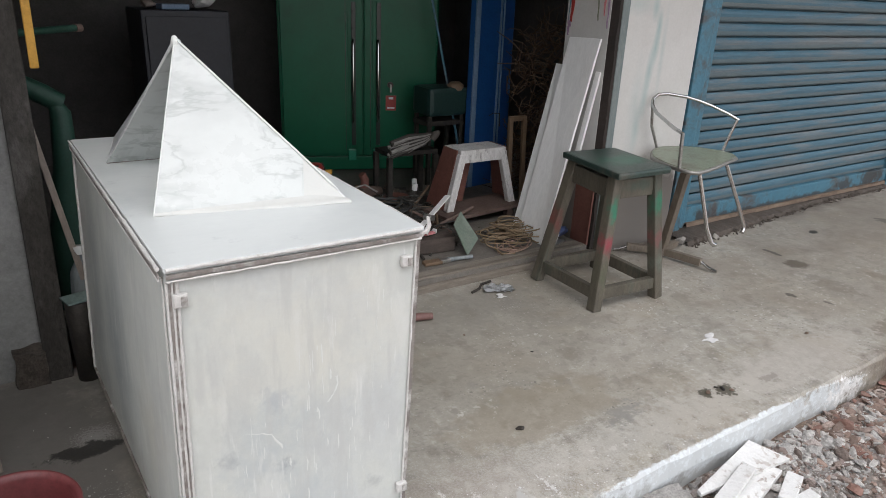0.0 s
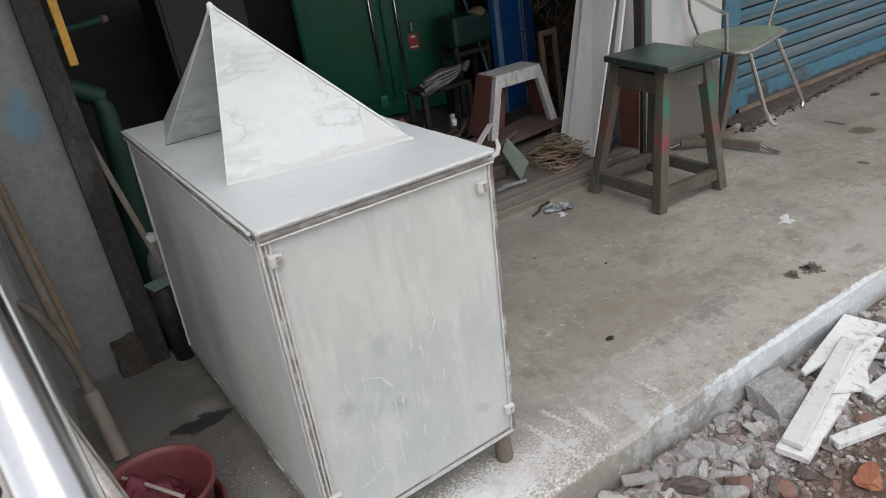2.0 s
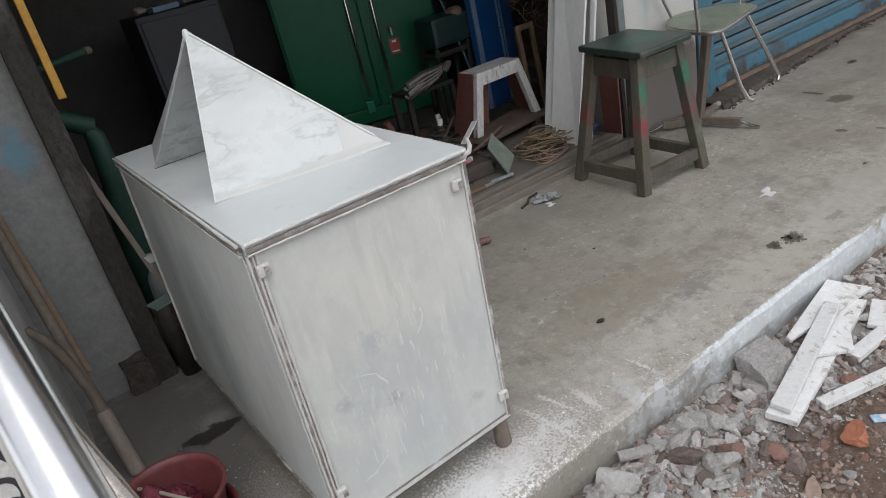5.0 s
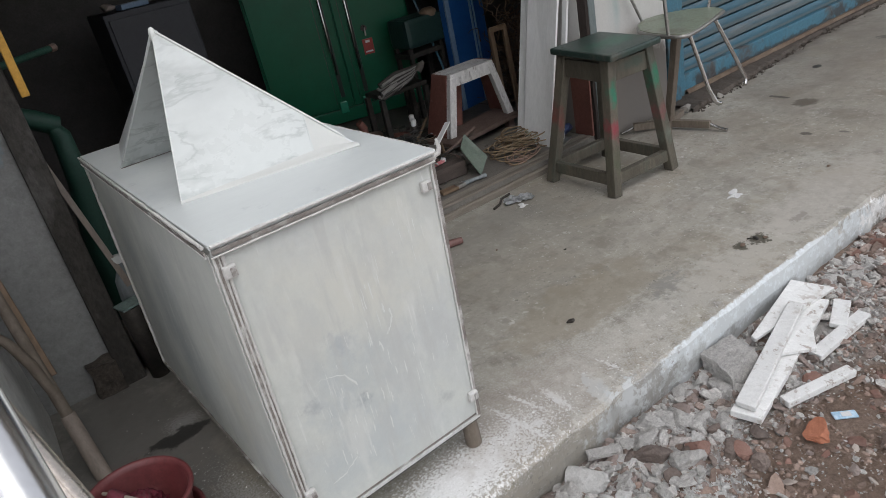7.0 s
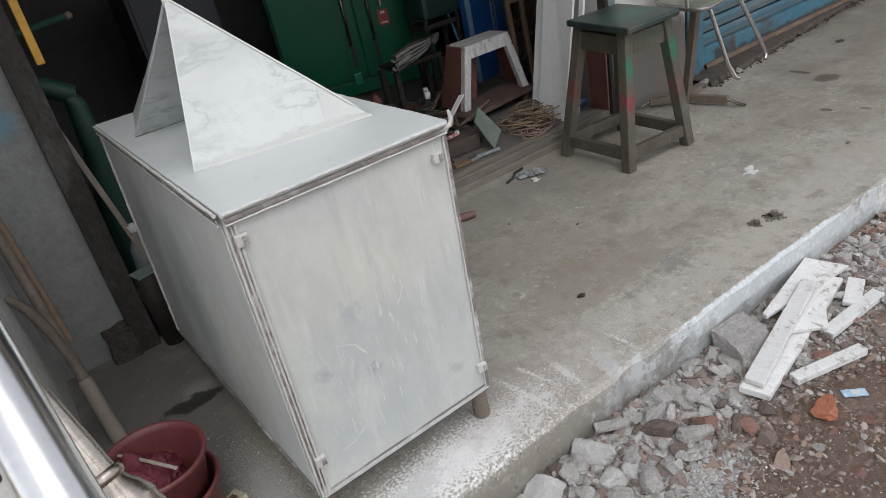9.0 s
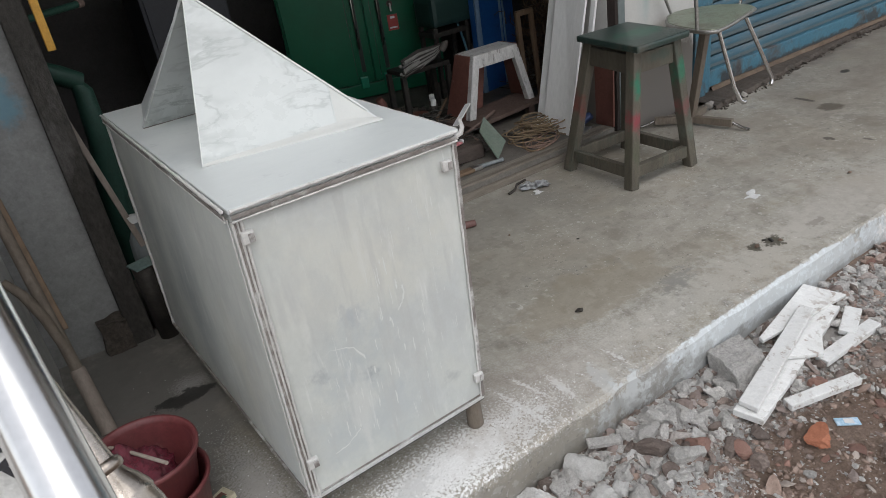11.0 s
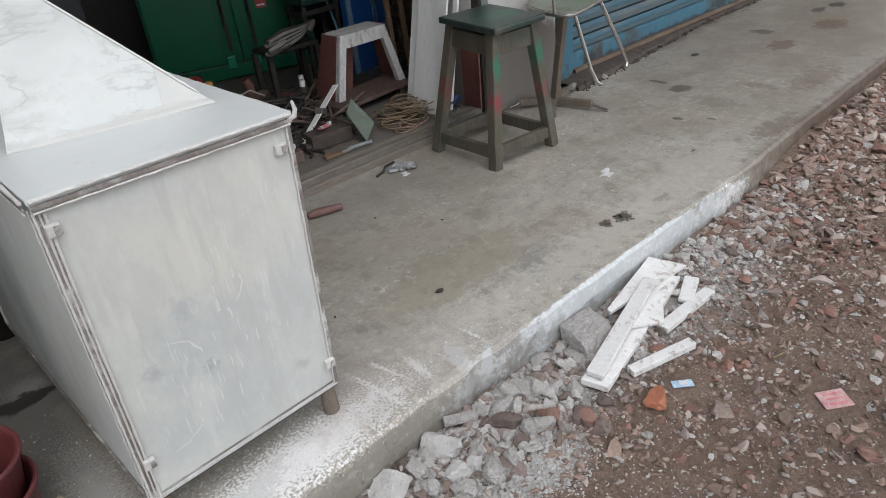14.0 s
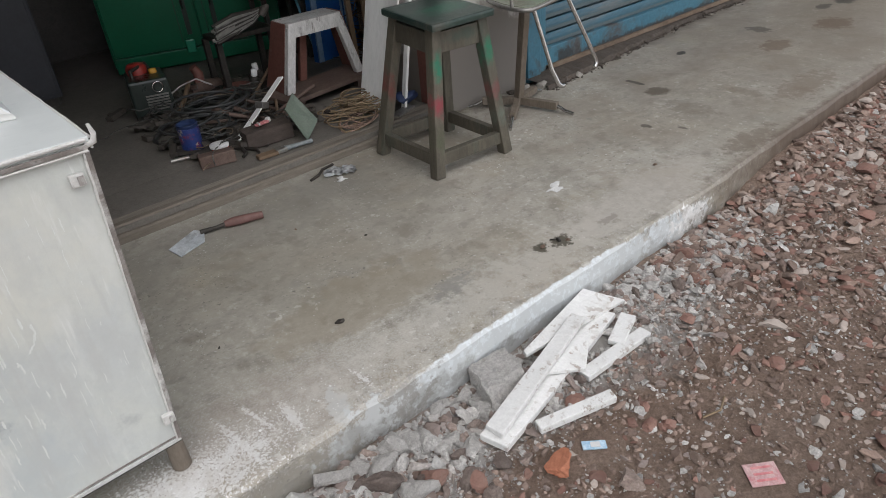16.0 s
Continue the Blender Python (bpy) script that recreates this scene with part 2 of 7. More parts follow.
RUN_WHITE = surf("thick_white_paint", (0.66, 0.678, 0.65), (0.61, 0.63, 0.605), 0.45, scale=20, bump=0.1, mottle=0.1)
PUTTY = surf("cream_putty", (0.56, 0.565, 0.54), (0.53, 0.54, 0.52), 0.5, scale=6, bump=0.15, fine=70, stain=(0.50, 0.51, 0.50), stain_scale=5, mottle=0.08)
BAR_STEEL = surf("smeared_bright_steel", (0.74, 0.74, 0.73), (0.62, 0.62, 0.61), 0.35, 0.35, scale=20, bump=0.15, stain=(0.25, 0.23, 0.21), stain_scale=16, stain_at=0.6)
RIM = surf("smeared_white_bead", (0.56, 0.55, 0.53), (0.64, 0.63, 0.61), 0.5, scale=30, bump=0.4, fine=140, stain=(0.33, 0.30, 0.27), stain_scale=20, stain_at=0.58, stain_amount=0.8, mottle=0.3)
PLASTER = surf("white_plaster", (0.555, 0.547, 0.525), (0.495, 0.486, 0.463), 0.8, scale=2, bump=0.10, mottle=0.15, stain=(0.47, 0.45, 0.42), stain_scale=2.2, stain_at=0.57, stain_amount=0.5)
GREY_PLASTER = surf("dirty_grey_plaster", (0.30, 0.30, 0.295), (0.24, 0.24, 0.235), 0.85, scale=3, bump=0.4, stain=(0.13, 0.125, 0.12), stain_scale=3.2, stain_at=0.56)
# Plaster coloured very dark: the closed shop's dimness is put into the colour.
SHADE_PLASTER = surf("shade_dark_plaster", (0.066, 0.062, 0.060), (0.098, 0.092, 0.087), 0.9, scale=3, bump=0.3)
JAMB = surf("weathered_jamb", (0.045, 0.041, 0.036), (0.080, 0.073, 0.065), 0.85, scale=10, bump=0.9, stain=(0.165, 0.158, 0.15), stain_scale=7, stain_at=0.54, stretch=(1, 1, 0.5), depth=0.008, mottle=0.9)
STUB = surf("old_masonry", (0.085, 0.070, 0.058), (0.135, 0.115, 0.095), 0.9, scale=12, bump=1.0, stain=(0.04, 0.034, 0.03), stain_scale=10, stain_at=0.52, depth=0.01, mottle=0.9)
GREYWOOD = surf("grey_blue_wood", (0.20, 0.225, 0.235), (0.26, 0.285, 0.29), 0.75, scale=9, bump=0.4, stretch=(1, 1, 0.1))
DARK_JAMB = surf("grey_green_jamb_paint", (0.135, 0.165, 0.165), (0.185, 0.21, 0.205), 0.7, scale=6, bump=0.3, stain=(0.085, 0.085, 0.078), stain_scale=4, stain_at=0.57, stretch=(1, 1, 0.3))
JAMB_GAP = surf("dark_split_wood", (0.018, 0.013, 0.011), (0.035, 0.025, 0.021), 0.9, scale=14, bump=0.6, stretch=(1, 1, 0.3))
SHUTTER = surf("blue_shutter_paint", (0.030, 0.102, 0.150), (0.045, 0.122, 0.166), 0.5, scale=3, bump=0.15, stain=(0.13, 0.14, 0.14), stain_scale=6, stain_at=0.48, stain_amount=0.8, stretch=(0.22, 1, 2.4))
SHUTTER_FRAME = surf("blue_frame_paint", (0.045, 0.15, 0.215), (0.065, 0.18, 0.245), 0.5, scale=6, bump=0.2, stain=(0.07, 0.05, 0.04), stain_scale=6, stain_at=0.50, stain_amount=0.85)
SILL = surf("rusty_sill", (0.055, 0.044, 0.036), (0.10, 0.082, 0.068), 0.9, scale=12, bump=0.7, stain=(0.09, 0.065, 0.05), stain_scale=8)
SHUTTER_DUST = surf("dust_on_blue_slats", (0.095, 0.142, 0.162), (0.135, 0.158, 0.162), 0.75, scale=4, bump=0.2, stain=(0.06, 0.115, 0.15), stain_scale=5, stain_at=0.54, stain_amount=0.8, stretch=(0.25, 1, 2.0))
GREEN_FAR = surf("green_shutter_paint", (0.055, 0.125, 0.082), (0.085, 0.155, 0.105), 0.7, scale=5, bump=0.3, stain=(0.07, 0.048, 0.036), stain_scale=4, stain_at=0.47, stain_amount=0.9)
for spot, size, amount in (((2.12, -0.03, 0.06), (0.16, 0.2, 0.075), 0.9), ((1.75, -0.03, 0.03), (0.14, 0.2, 0.05), 0.85), ((1.2, -0.03, 0.0), (1.3, 0.2, 0.028), 0.8), ((0.2, -0.03, 0.02), (0.14, 0.2, 0.05), 0.85)):
    recolour(SHUTTER_FRAME, lambda n, l, c, spot=spot, size=size, amount=amount: blotch(n, l, c, spot, size, (0.030, 0.026, 0.024), amount, 0.8, 14, 0, 0.4))
ALMIRAH = surf("green_enamel", (0.0015, 0.088, 0.042), (0.002, 0.105, 0.052), 0.36, scale=3, bump=0.05, fine=60, stain=(0.004, 0.06, 0.035), stain_scale=2.5, stain_at=0.55, mottle=0.2)
ALMIRAH.node_tree.nodes["Principled BSDF"].inputs["Specular IOR Level"].default_value = 0.3
ALMIRAH_DARK = surf("dark_handle_plate", (0.012, 0.02, 0.018), (0.02, 0.03, 0.025), 0.3, scale=8, bump=0.05)
BLUE = surf("blue_enamel", (0.012, 0.075, 0.24), (0.016, 0.09, 0.28), 0.35, scale=4, bump=0.08)
BLUE_EDGE = surf("pale_blue_edge", (0.14, 0.22, 0.33), (0.18, 0.26, 0.36), 0.4, scale=8, bump=0.1)
CHROME = surf("chrome", (0.62, 0.62, 0.62), (0.52, 0.51, 0.50), 0.2, 1.0, scale=12, bump=0.03, rough_var=0.07)
POLISHED = surf("polished_steel", (0.95, 0.94, 0.93), (0.90, 0.89, 0.88), 0.20, 1.0, scale=8, bump=0.02, rough_var=0.08, mottle=0.1)
# Dull steel; its brown tint paints in the reflected ground.
BALUSTER = surf("brown_reflection_steel", (0.50, 0.45, 0.40), (0.42, 0.37, 0.32), 0.28, 1.0, scale=14, bump=0.05, stain=(0.25, 0.20, 0.16), stain_scale=12, stain_at=0.58)
DULL_STEEL = surf("dull_steel", (0.42, 0.41, 0.39), (0.33, 0.32, 0.30), 0.45, 0.9, scale=20, bump=0.15, stain=(0.15, 0.10, 0.07), stain_scale=14)
IRON = surf("dark_iron", (0.05, 0.047, 0.043), (0.085, 0.075, 0.066), 0.6, 0.6, scale=20, bump=0.3)
STOOL_GREEN = surf("worn_green_stool_paint", (0.024, 0.044, 0.038), (0.036, 0.060, 0.051), 0.33, scale=9, bump=0.3, stain=(0.095, 0.085, 0.07), stain_scale=9, stain_at=0.52, stain_amount=0.8, stretch=(1, 1, 0.5))
STOOL_WOOD = surf("stained_stool_wood", (0.072, 0.064, 0.049), (0.12, 0.105, 0.080), 0.5, scale=10, bump=0.4, stain=(0.045, 0.068, 0.055), stain_scale=6, stain_at=0.54, stretch=(1, 1, 0.3))
SEAT_GREEN = surf("pale_green_seat", (0.205, 0.24, 0.175), (0.255, 0.285, 0.215), 0.4, scale=8, bump=0.2, stain=(0.13, 0.11, 0.075), stain_scale=8, stain_at=0.5)
POST_WOOD = surf("rust_brown_post", (0.16, 0.13, 0.10), (0.22, 0.185, 0.15), 0.7, 0.2, scale=12, bump=0.3, stretch=(1, 1, 0.3))
PLANK_WHITE = surf("white_washed_board", (0.79, 0.79, 0.78), (0.73, 0.73, 0.715), 0.6, scale=5, bump=0.10, mottle=0.2, stain=(0.55, 0.55, 0.53), stain_scale=5, stretch=(1, 1, 0.25))
STRIP_WHITE = surf("white_marble_offcut", (0.73, 0.73, 0.72), (0.65, 0.65, 0.635), 0.55, scale=8, bump=0.2, stain=(0.47, 0.44, 0.405), stain_scale=10, stain_at=0.57, mottle=0.3, spread=0.10)
recolour(STRIP_WHITE, lambda n, l, c: specks(n, l, c, (0.34, 0.29, 0.25), 55, 0.58, 0.85, 0.04, 4, 8, 0.42))
RED_BROWN = surf("red_oxide_paint", (0.155, 0.060, 0.046), (0.20, 0.085, 0.066), 0.6, scale=10, bump=0.2, stain=(0.40, 0.36, 0.33), stain_scale=14, stain_at=0.64)
CHIPPED_WHITE = surf("chipped_white_paint", (0.70, 0.69, 0.67), (0.56, 0.55, 0.53), 0.6, scale=20, bump=0.3, stain=(0.075, 0.055, 0.048), stain_scale=30, stain_at=0.56, stain_amount=0.95, stretch=(1, 1, 0.4))
RUST_PLATE = surf("rusty_plate", (0.135, 0.090, 0.074), (0.195, 0.140, 0.118), 0.75, 0.3, scale=10, bump=0.4)
ROPE = surf("tan_rope", (0.20, 0.145, 0.088), (0.28, 0.205, 0.13), 0.9, scale=40, bump=0.5)
CABLE = surf("black_cable", (0.035, 0.037, 0.038), (0.06, 0.062, 0.06), 0.5, scale=20, bump=0.1)
BUCKET = surf("maroon_plastic", (0.125, 0.029, 0.031), (0.16, 0.045, 0.045), 0.45, scale=10, bump=0.1, stain=(0.30, 0.16, 0.15), stain_scale=12, stain_at=0.63, stain_amount=0.6)
RED_CLOTH = surf("crimson_bag", (0.11, 0.014, 0.027), (0.155, 0.026, 0.043), 0.18, scale=14, bump=0.6, depth=0.01)
GREEN_CLOTH = surf("green_tarpaulin", (0.008, 0.042, 0.028), (0.013, 0.055, 0.038), 0.6, scale=9, bump=0.4)
YELLOW = surf("ochre_yellow_paint", (0.52, 0.27, 0.03), (0.58, 0.31, 0.05), 0.5, scale=9, bump=0.1)
DARK_CAB = surf("dark_grey_cabinet", (0.022, 0.024, 0.031), (0.032, 0.034, 0.042), 0.55, scale=4, bump=0.15)
WOOD = surf("brown_wood", (0.15, 0.10, 0.062), (0.21, 0.14, 0.09), 0.6, scale=8, bump=0.3, stretch=(1, 1, 0.2))
PALE_WOOD = surf("grey_pale_wood", (0.27, 0.225, 0.19), (0.34, 0.29, 0.25), 0.75, scale=9, bump=0.3, stretch=(1, 1, 0.25))
SIGN_WHITE = surf("sign_white", (0.66, 0.66, 0.64), (0.58, 0.58, 0.56), 0.7, scale=5, bump=0.2, stain=(0.40, 0.38, 0.36), stain_scale=8)
FOIL = surf("grey_foil", (0.42, 0.44, 0.45), (0.55, 0.56, 0.57), 0.3, 0.4, scale=30, bump=0.4, stain=(0.16, 0.17, 0.17), stain_scale=22, stain_at=0.55)
TRIM_WOOD = surf("worn_sill_wood", (0.15, 0.128, 0.103), (0.225, 0.197, 0.163), 0.8, scale=9, bump=0.7, stain=(0.07, 0.058, 0.047), stain_scale=12, stain_at=0.55, stretch=(0.12, 1, 1), depth=0.006)
TRIM_DUSTY = surf("dusty_sill_wood", (0.20, 0.178, 0.148), (0.275, 0.247, 0.21), 0.85, scale=8, bump=0.6, stain=(0.10, 0.085, 0.07), stain_scale=10, stain_at=0.56, stretch=(0.15, 1, 1))
INK = surf("black_lettering", (0.03, 0.03, 0.035), (0.05, 0.05, 0.055), 0.6, scale=20, bump=0.05)
PINK = surf("pink_plastic", (0.58, 0.17, 0.19), (0.66, 0.32, 0.32), 0.4, scale=40, bump=0.3)
PAPER = surf("white_paper", (0.70, 0.70, 0.69), (0.60, 0.60, 0.60), 0.7, scale=30, bump=0.4)
SKYBLUE = surf("blue_white_print", (0.20, 0.42, 0.62), (0.55, 0.66, 0.74), 0.4, scale=40, bump=0.2)
DARK_BLUE = surf("navy_plastic", (0.015, 0.03, 0.09), (0.025, 0.045, 0.12), 0.5, scale=10, bump=0.2)
RED = surf("red_plastic", (0.30, 0.028, 0.02), (0.36, 0.045, 0.035), 0.4, scale=10, bump=0.1)
FAR_STONE = surf("reddish_brown_stone", (0.225, 0.157, 0.124), (0.325, 0.243, 0.203), 0.9, scale=20, bump=0.8, spread=0.45, fine=140, stain=(0.15, 0.10, 0.08), stain_scale=22, stain_at=0.57)
recolour(FAR_STONE, lambda n, l, c: island_tint(n, l, c, (0.42, 0.37, 0.33), 0.22, 0.8))
STRAW = surf("brown_twigs", (0.085, 0.055, 0.036), (0.14, 0.092, 0.058), 0.9, scale=20, bump=0.3, spread=0.4)
DEBRIS = surf("grey_scrap", (0.062, 0.055, 0.048), (0.115, 0.10, 0.086), 0.7, 0.2, scale=20, bump=0.3, spread=0.5)


def marble_material(name="veined_marble_sheet", c1=(0.56, 0.585, 0.573), c2=(0.52, 0.547, 0.538), turn=(0.2, 0.30, 0.1), squash=(0.75, 1.0, 2.0), amount_k=1.0):
    m = surf(name, c1, c2, 0.28, scale=4, bump=0.04, fine=60, mottle=0.05)

    def veins(n, l, col):
        co = n.new("ShaderNodeTexCoord")
        mp = n.new("ShaderNodeMapping")
        mp.inputs["Rotation"].default_value = turn
        mp.inputs["Scale"].default_value = squash
        l.new(co.outputs["Object"], mp.inputs["Vector"])
        for sc, width, amount, tint in ((2.6, 0.12, 0.6, (0.41, 0.432, 0.425)), (4.2, 0.045, 0.7, (0.33, 0.352, 0.345)), (8.5, 0.035, 0.6, (0.32, 0.342, 0.335))):
            ns = n.new("ShaderNodeTexNoise")
            ns.inputs["Scale"].default_value, ns.inputs["Detail"].default_value = sc, 5
            ns.inputs["Roughness"].default_value, ns.inputs["Distortion"].default_value = 0.55, 0.5
            l.new(mp.outputs[0], ns.inputs["Vector"])
            d = n.new("ShaderNodeMath")
            d.operation = "SUBTRACT"
            d.inputs[1].default_value = 0.5
            l.new(ns.outputs["Fac"], d.inputs[0])
            a = n.new("ShaderNodeMath")
            a.operation = "ABSOLUTE"
            l.new(d.outputs[0], a.inputs[0])
            r = n.new("ShaderNodeMapRange")
            r.inputs["From Min"].default_value, r.inputs["From Max"].default_value, r.inputs["To Max"].default_value = width, 0.0, amount * amount_k
            l.new(a.outputs[0], r.inputs["Value"])
            gate = n.new("ShaderNodeTexNoise")
            gate.inputs["Scale"].default_value = sc * 0.8
            l.new(co.outputs["Object"], gate.inputs["Vector"])
            gr = n.new("ShaderNodeMapRange")
            gr.inputs["From Min"].default_value, gr.inputs["From Max"].default_value = 0.40, 0.56
            l.new(gate.outputs["Fac"], gr.inputs["Value"])
            mu = n.new("ShaderNodeMath")
            mu.operation = "MULTIPLY"
            l.new(r.outputs[0], mu.inputs[0])
            l.new(gr.outputs[0], mu.inputs[1])
            x = n.new("ShaderNodeMix")
            x.data_type = "RGBA"
            l.new(mu.outputs[0], x.inputs[0])
            l.new(col, x.inputs[6])
            x.inputs[7].default_value = (*tint, 1)
            col = x.outputs[2]
        return col

    return recolour(m, veins)


MARBLE = marble_material()
LID_MARBLE = surf("smeared_lid_sheet", (0.635, 0.663, 0.655), (0.59, 0.62, 0.614), 0.34, scale=2.2, bump=0.03, fine=60, mottle=0.05, stretch=(0.5, 1.4, 1))
recolour(LID_MARBLE, lambda n, l, c: specks(n, l, c, (0.47, 0.505, 0.51), 4.5, 0.47, 0.75, 0.18, 7, 2.0, 0.36))
recolour(LID_MARBLE, lambda n, l, c: specks(n, l, c, (0.42, 0.44, 0.45), 26, 0.62, 0.5, 0.10, 5, 3.0, 0.48))

# ---- building helpers: all shapes in plan units, scaled to metres on linking ----
ORIGIN = {}


def thing(name, base, label, category, group="", kind=""):
    e = new(name)
    e.empty_display_size = 0.05
    e.location = plan(base)
    ORIGIN[e.name] = Vector(base)
    return tagged(e, label, category, group, kind)


def link_mesh(name, bm, material, origin):
    bmesh.ops.recalc_face_normals(bm, faces=bm.faces)
    for v in bm.verts:
        v.co = (v.co - origin) * K
    me = bpy.data.meshes.new(name)
    bm.to_mesh(me)
    bm.free()
    me.materials.append(material)
    return new(name, me)


def part(name, bm, material, parent, label="", smooth=False):
    o = ORIGIN[parent.name]
    ob = link_mesh(name, bm, material, o)
    ob.parent = parent
    ORIGIN[ob.name] = o
    if smooth:
        ob.data.polygons.foreach_set("use_smooth", [True] * len(ob.data.polygons))
    return tagged(ob, label) if label else ob


def single(name, bm, material, label, category, base=(0, 0, 0), kind="", group="", smooth=False):
    ob = link_mesh(name, bm, material, Vector(base))
    ob.location = plan(base)
    ORIGIN[ob.name] = Vector(base)
    if smooth:
        ob.data.polygons.foreach_set("use_smooth", [True] * len(ob.data.polygons))
    return tagged(ob, label, category, group, kind)


def absorb(bm, other):
    me = bpy.data.meshes.new("temp")
    other.to_mesh(me)
    other.free()
    bm.from_mesh(me)
    bpy.data.meshes.remove(me)
    return bm


def hexa(c, bevel=0.0, bm=None, seg=2):
    """A solid from its eight corners: four below and four above, each round in the same order."""
    b = bmesh.new()
    v = [b.verts.new(p) for p in c]
    for f in ((3, 2, 1, 0), (4, 5, 6, 7), (0, 1, 5, 4), (1, 2, 6, 5), (2, 3, 7, 6), (3, 0, 4, 7)):
        b.faces.new([v[i] for i in f])
    if bevel:
        bmesh.ops.bevel(b, geom=list(b.edges), offset=bevel, segments=seg, affect="EDGES", profile=0.6)
    return absorb(bm, b) if bm else b


def box(lo, hi, bevel=0.0, bm=None):
    (a, b, c), (d, e, f) = lo, hi
    return hexa([(a, b, c), (d, b, c), (d, e, c), (a, e, c), (a, b, f), (d, b, f), (d, e, f), (a, e, f)], bevel, bm)


def block(centre, size, turn=(0, 0, 0), bevel=0.0, bm=None):
    m = pose(*centre, *turn)
    x, y, z = (s / 2 for s in size)
    return hexa([m @ Vector(p) for p in ((-x, -y, -z), (x, -y, -z), (x, y, -z), (-x, y, -z), (-x, -y, z), (x, -y, z), (x, y, z), (-x, y, z))], bevel, bm)


def beam(p, q, w, d, bevel=0.0, bm=None, w2=None, d2=None, side=(1, 0, 0)):
    """A squared bar from p to q, w wide along side and d deep."""
    p, q, s = Vector(p), Vector(q), Vector(side)
    a = (q - p).normalized()
    s = (s - a * s.dot(a)).normalized()
    u = a.cross(s)
    w2, d2 = w2 or w, d2 or d
    c = [p + s * (i * w / 2) + u * (j * d / 2) for i, j in ((-1, -1), (1, -1), (1, 1), (-1, 1))]
    c += [q + s * (i * w2 / 2) + u * (j * d2 / 2) for i, j in ((-1, -1), (1, -1), (1, 1), (-1, 1))]
    return hexa(c, bevel, bm)


def tube(pts, r, seg=12, bm=None, cap=True, closed=False):
    """A round bar along points; r is one radius or one for each point."""
    b = bmesh.new()
    P = [Vector(p) for p in pts]
    R = r if isinstance(r, (list, tuple)) else [r] * len(P)
    up, rings = None, []
    for i, p in enumerate(P):
        if closed:
            d = (P[(i + 1) % len(P)] - P[i - 1]).normalized()
        else:
            d = (P[min(i + 1, len(P) - 1)] - P[max(i - 1, 0)]).normalized()
        if up is None:
            up = d.orthogonal().normalized()
        up = (up - d * up.dot(d)).normalized()
        w = d.cross(up)
        rings.append([b.verts.new(p + (up * math.cos(k * math.tau / seg) + w * math.sin(k * math.tau / seg)) * R[i]) for k in range(seg)])
    n = len(rings)
    for i in range(n if closed else n - 1):
        A, B = rings[i], rings[(i + 1) % n]
        for k in range(seg):
            b.faces.new((A[k], A[(k + 1) % seg], B[(k + 1) % seg], B[k]))
    if cap and not closed:
        for ring in (rings[0][::-1], rings[-1]):
            b.faces.new([b.verts.new(v.co) for v in ring])
    return absorb(bm, b) if bm else b


def lathe(profile, seg=32, at=(0, 0, 0), turn=(0, 0, 0), bm=None):
    """A turned shape from (radius, height) pairs round an upright axis."""
    b = bmesh.new()
    m = pose(*at, *turn)
    rings = []
    for r, z in profile:
        rings.append([b.verts.new(m @ Vector((r * math.cos(k * math.tau / seg), r * math.sin(k * math.tau / seg), z))) for k in range(seg)])
    for A, B in zip(rings, rings[1:]):
        for k in range(seg):
            b.faces.new((A[k], A[(k + 1) % seg], B[(k + 1) % seg], B[k]))
    for ring in (rings[0][::-1], rings[-1]):
        b.faces.new([b.verts.new(v.co) for v in ring])
    return absorb(bm, b) if bm else b


def sheet(corners, thick, bm=None, bevel=0.0):
    """A flat plate of any outline with a thickness below its face."""
    c = [Vector(p) for p in corners]
    nrm = (c[1] - c[0]).cross(c[2] - c[0]).normalized() * thick
    b = bmesh.new()
    top, low = [b.verts.new(p) for p in c], [b.verts.new(p - nrm) for p in c]
    b.faces.new(top)
    b.faces.new(low[::-1])
    for i in range(len(c)):
        j = (i + 1) % len(c)
        b.faces.new((top[i], low[i], low[j], top[j]))
    if bevel:
        bmesh.ops.bevel(b, geom=list(b.edges), offset=bevel, segments=1, affect="EDGES")
    return absorb(bm, b) if bm else b


def arc(centre, r, a0, a1, n, z, sx=1.0, sy=1.0):
    return [(centre[0] + sx * r * math.cos(radians(a0 + (a1 - a0) * i / n)), centre[1] + sy * r * math.sin(radians(a0 + (a1 - a0) * i / n)), z) for i in range(n + 1)]


def rock(centre, size, seed, turn=0.0, sub=1):
    """A broken lump: a jittered ball flattened by chance planes."""
    rng = random.Random(seed)
    b = bmesh.new()
    bmesh.ops.create_icosphere(b, subdivisions=sub + 1, radius=1)
    planes = [(Vector((rng.gauss(0, 1), rng.gauss(0, 1), rng.gauss(0, 1))).normalized(), rng.uniform(0.42, 0.74)) for _ in range(13)]
    m = pose(0, 0, 0, 0, 0, turn)
    for v in b.verts:
        for nrm, d in planes:
            k = v.co.dot(nrm)
            if k > d:
                v.co -= nrm * (k - d)
        v.co *= rng.uniform(0.97, 1.03)
        v.co = m @ Vector((v.co.x * size[0], v.co.y * size[1], v.co.z * size[2])) + Vector(centre)
    return b


FLOOR = 0.0555

# ---- the setting ----
def grid_sheet(x0, x1, y0, y1, nx, ny, height):
    b = bmesh.new()
    V = [[b.verts.new((x0 + (x1 - x0) * i / nx, y0 + (y1 - y0) * j / ny, 0)) for i in range(nx + 1)] for j in range(ny + 1)]
    for row in V:
        for v in row:
            v.co.z = height(v.co.x, v.co.y)
    for j in range(ny):
        for i in range(nx):
            b.faces.new((V[j][i], V[j][i + 1], V[j + 1][i + 1], V[j + 1][i]))
    return b


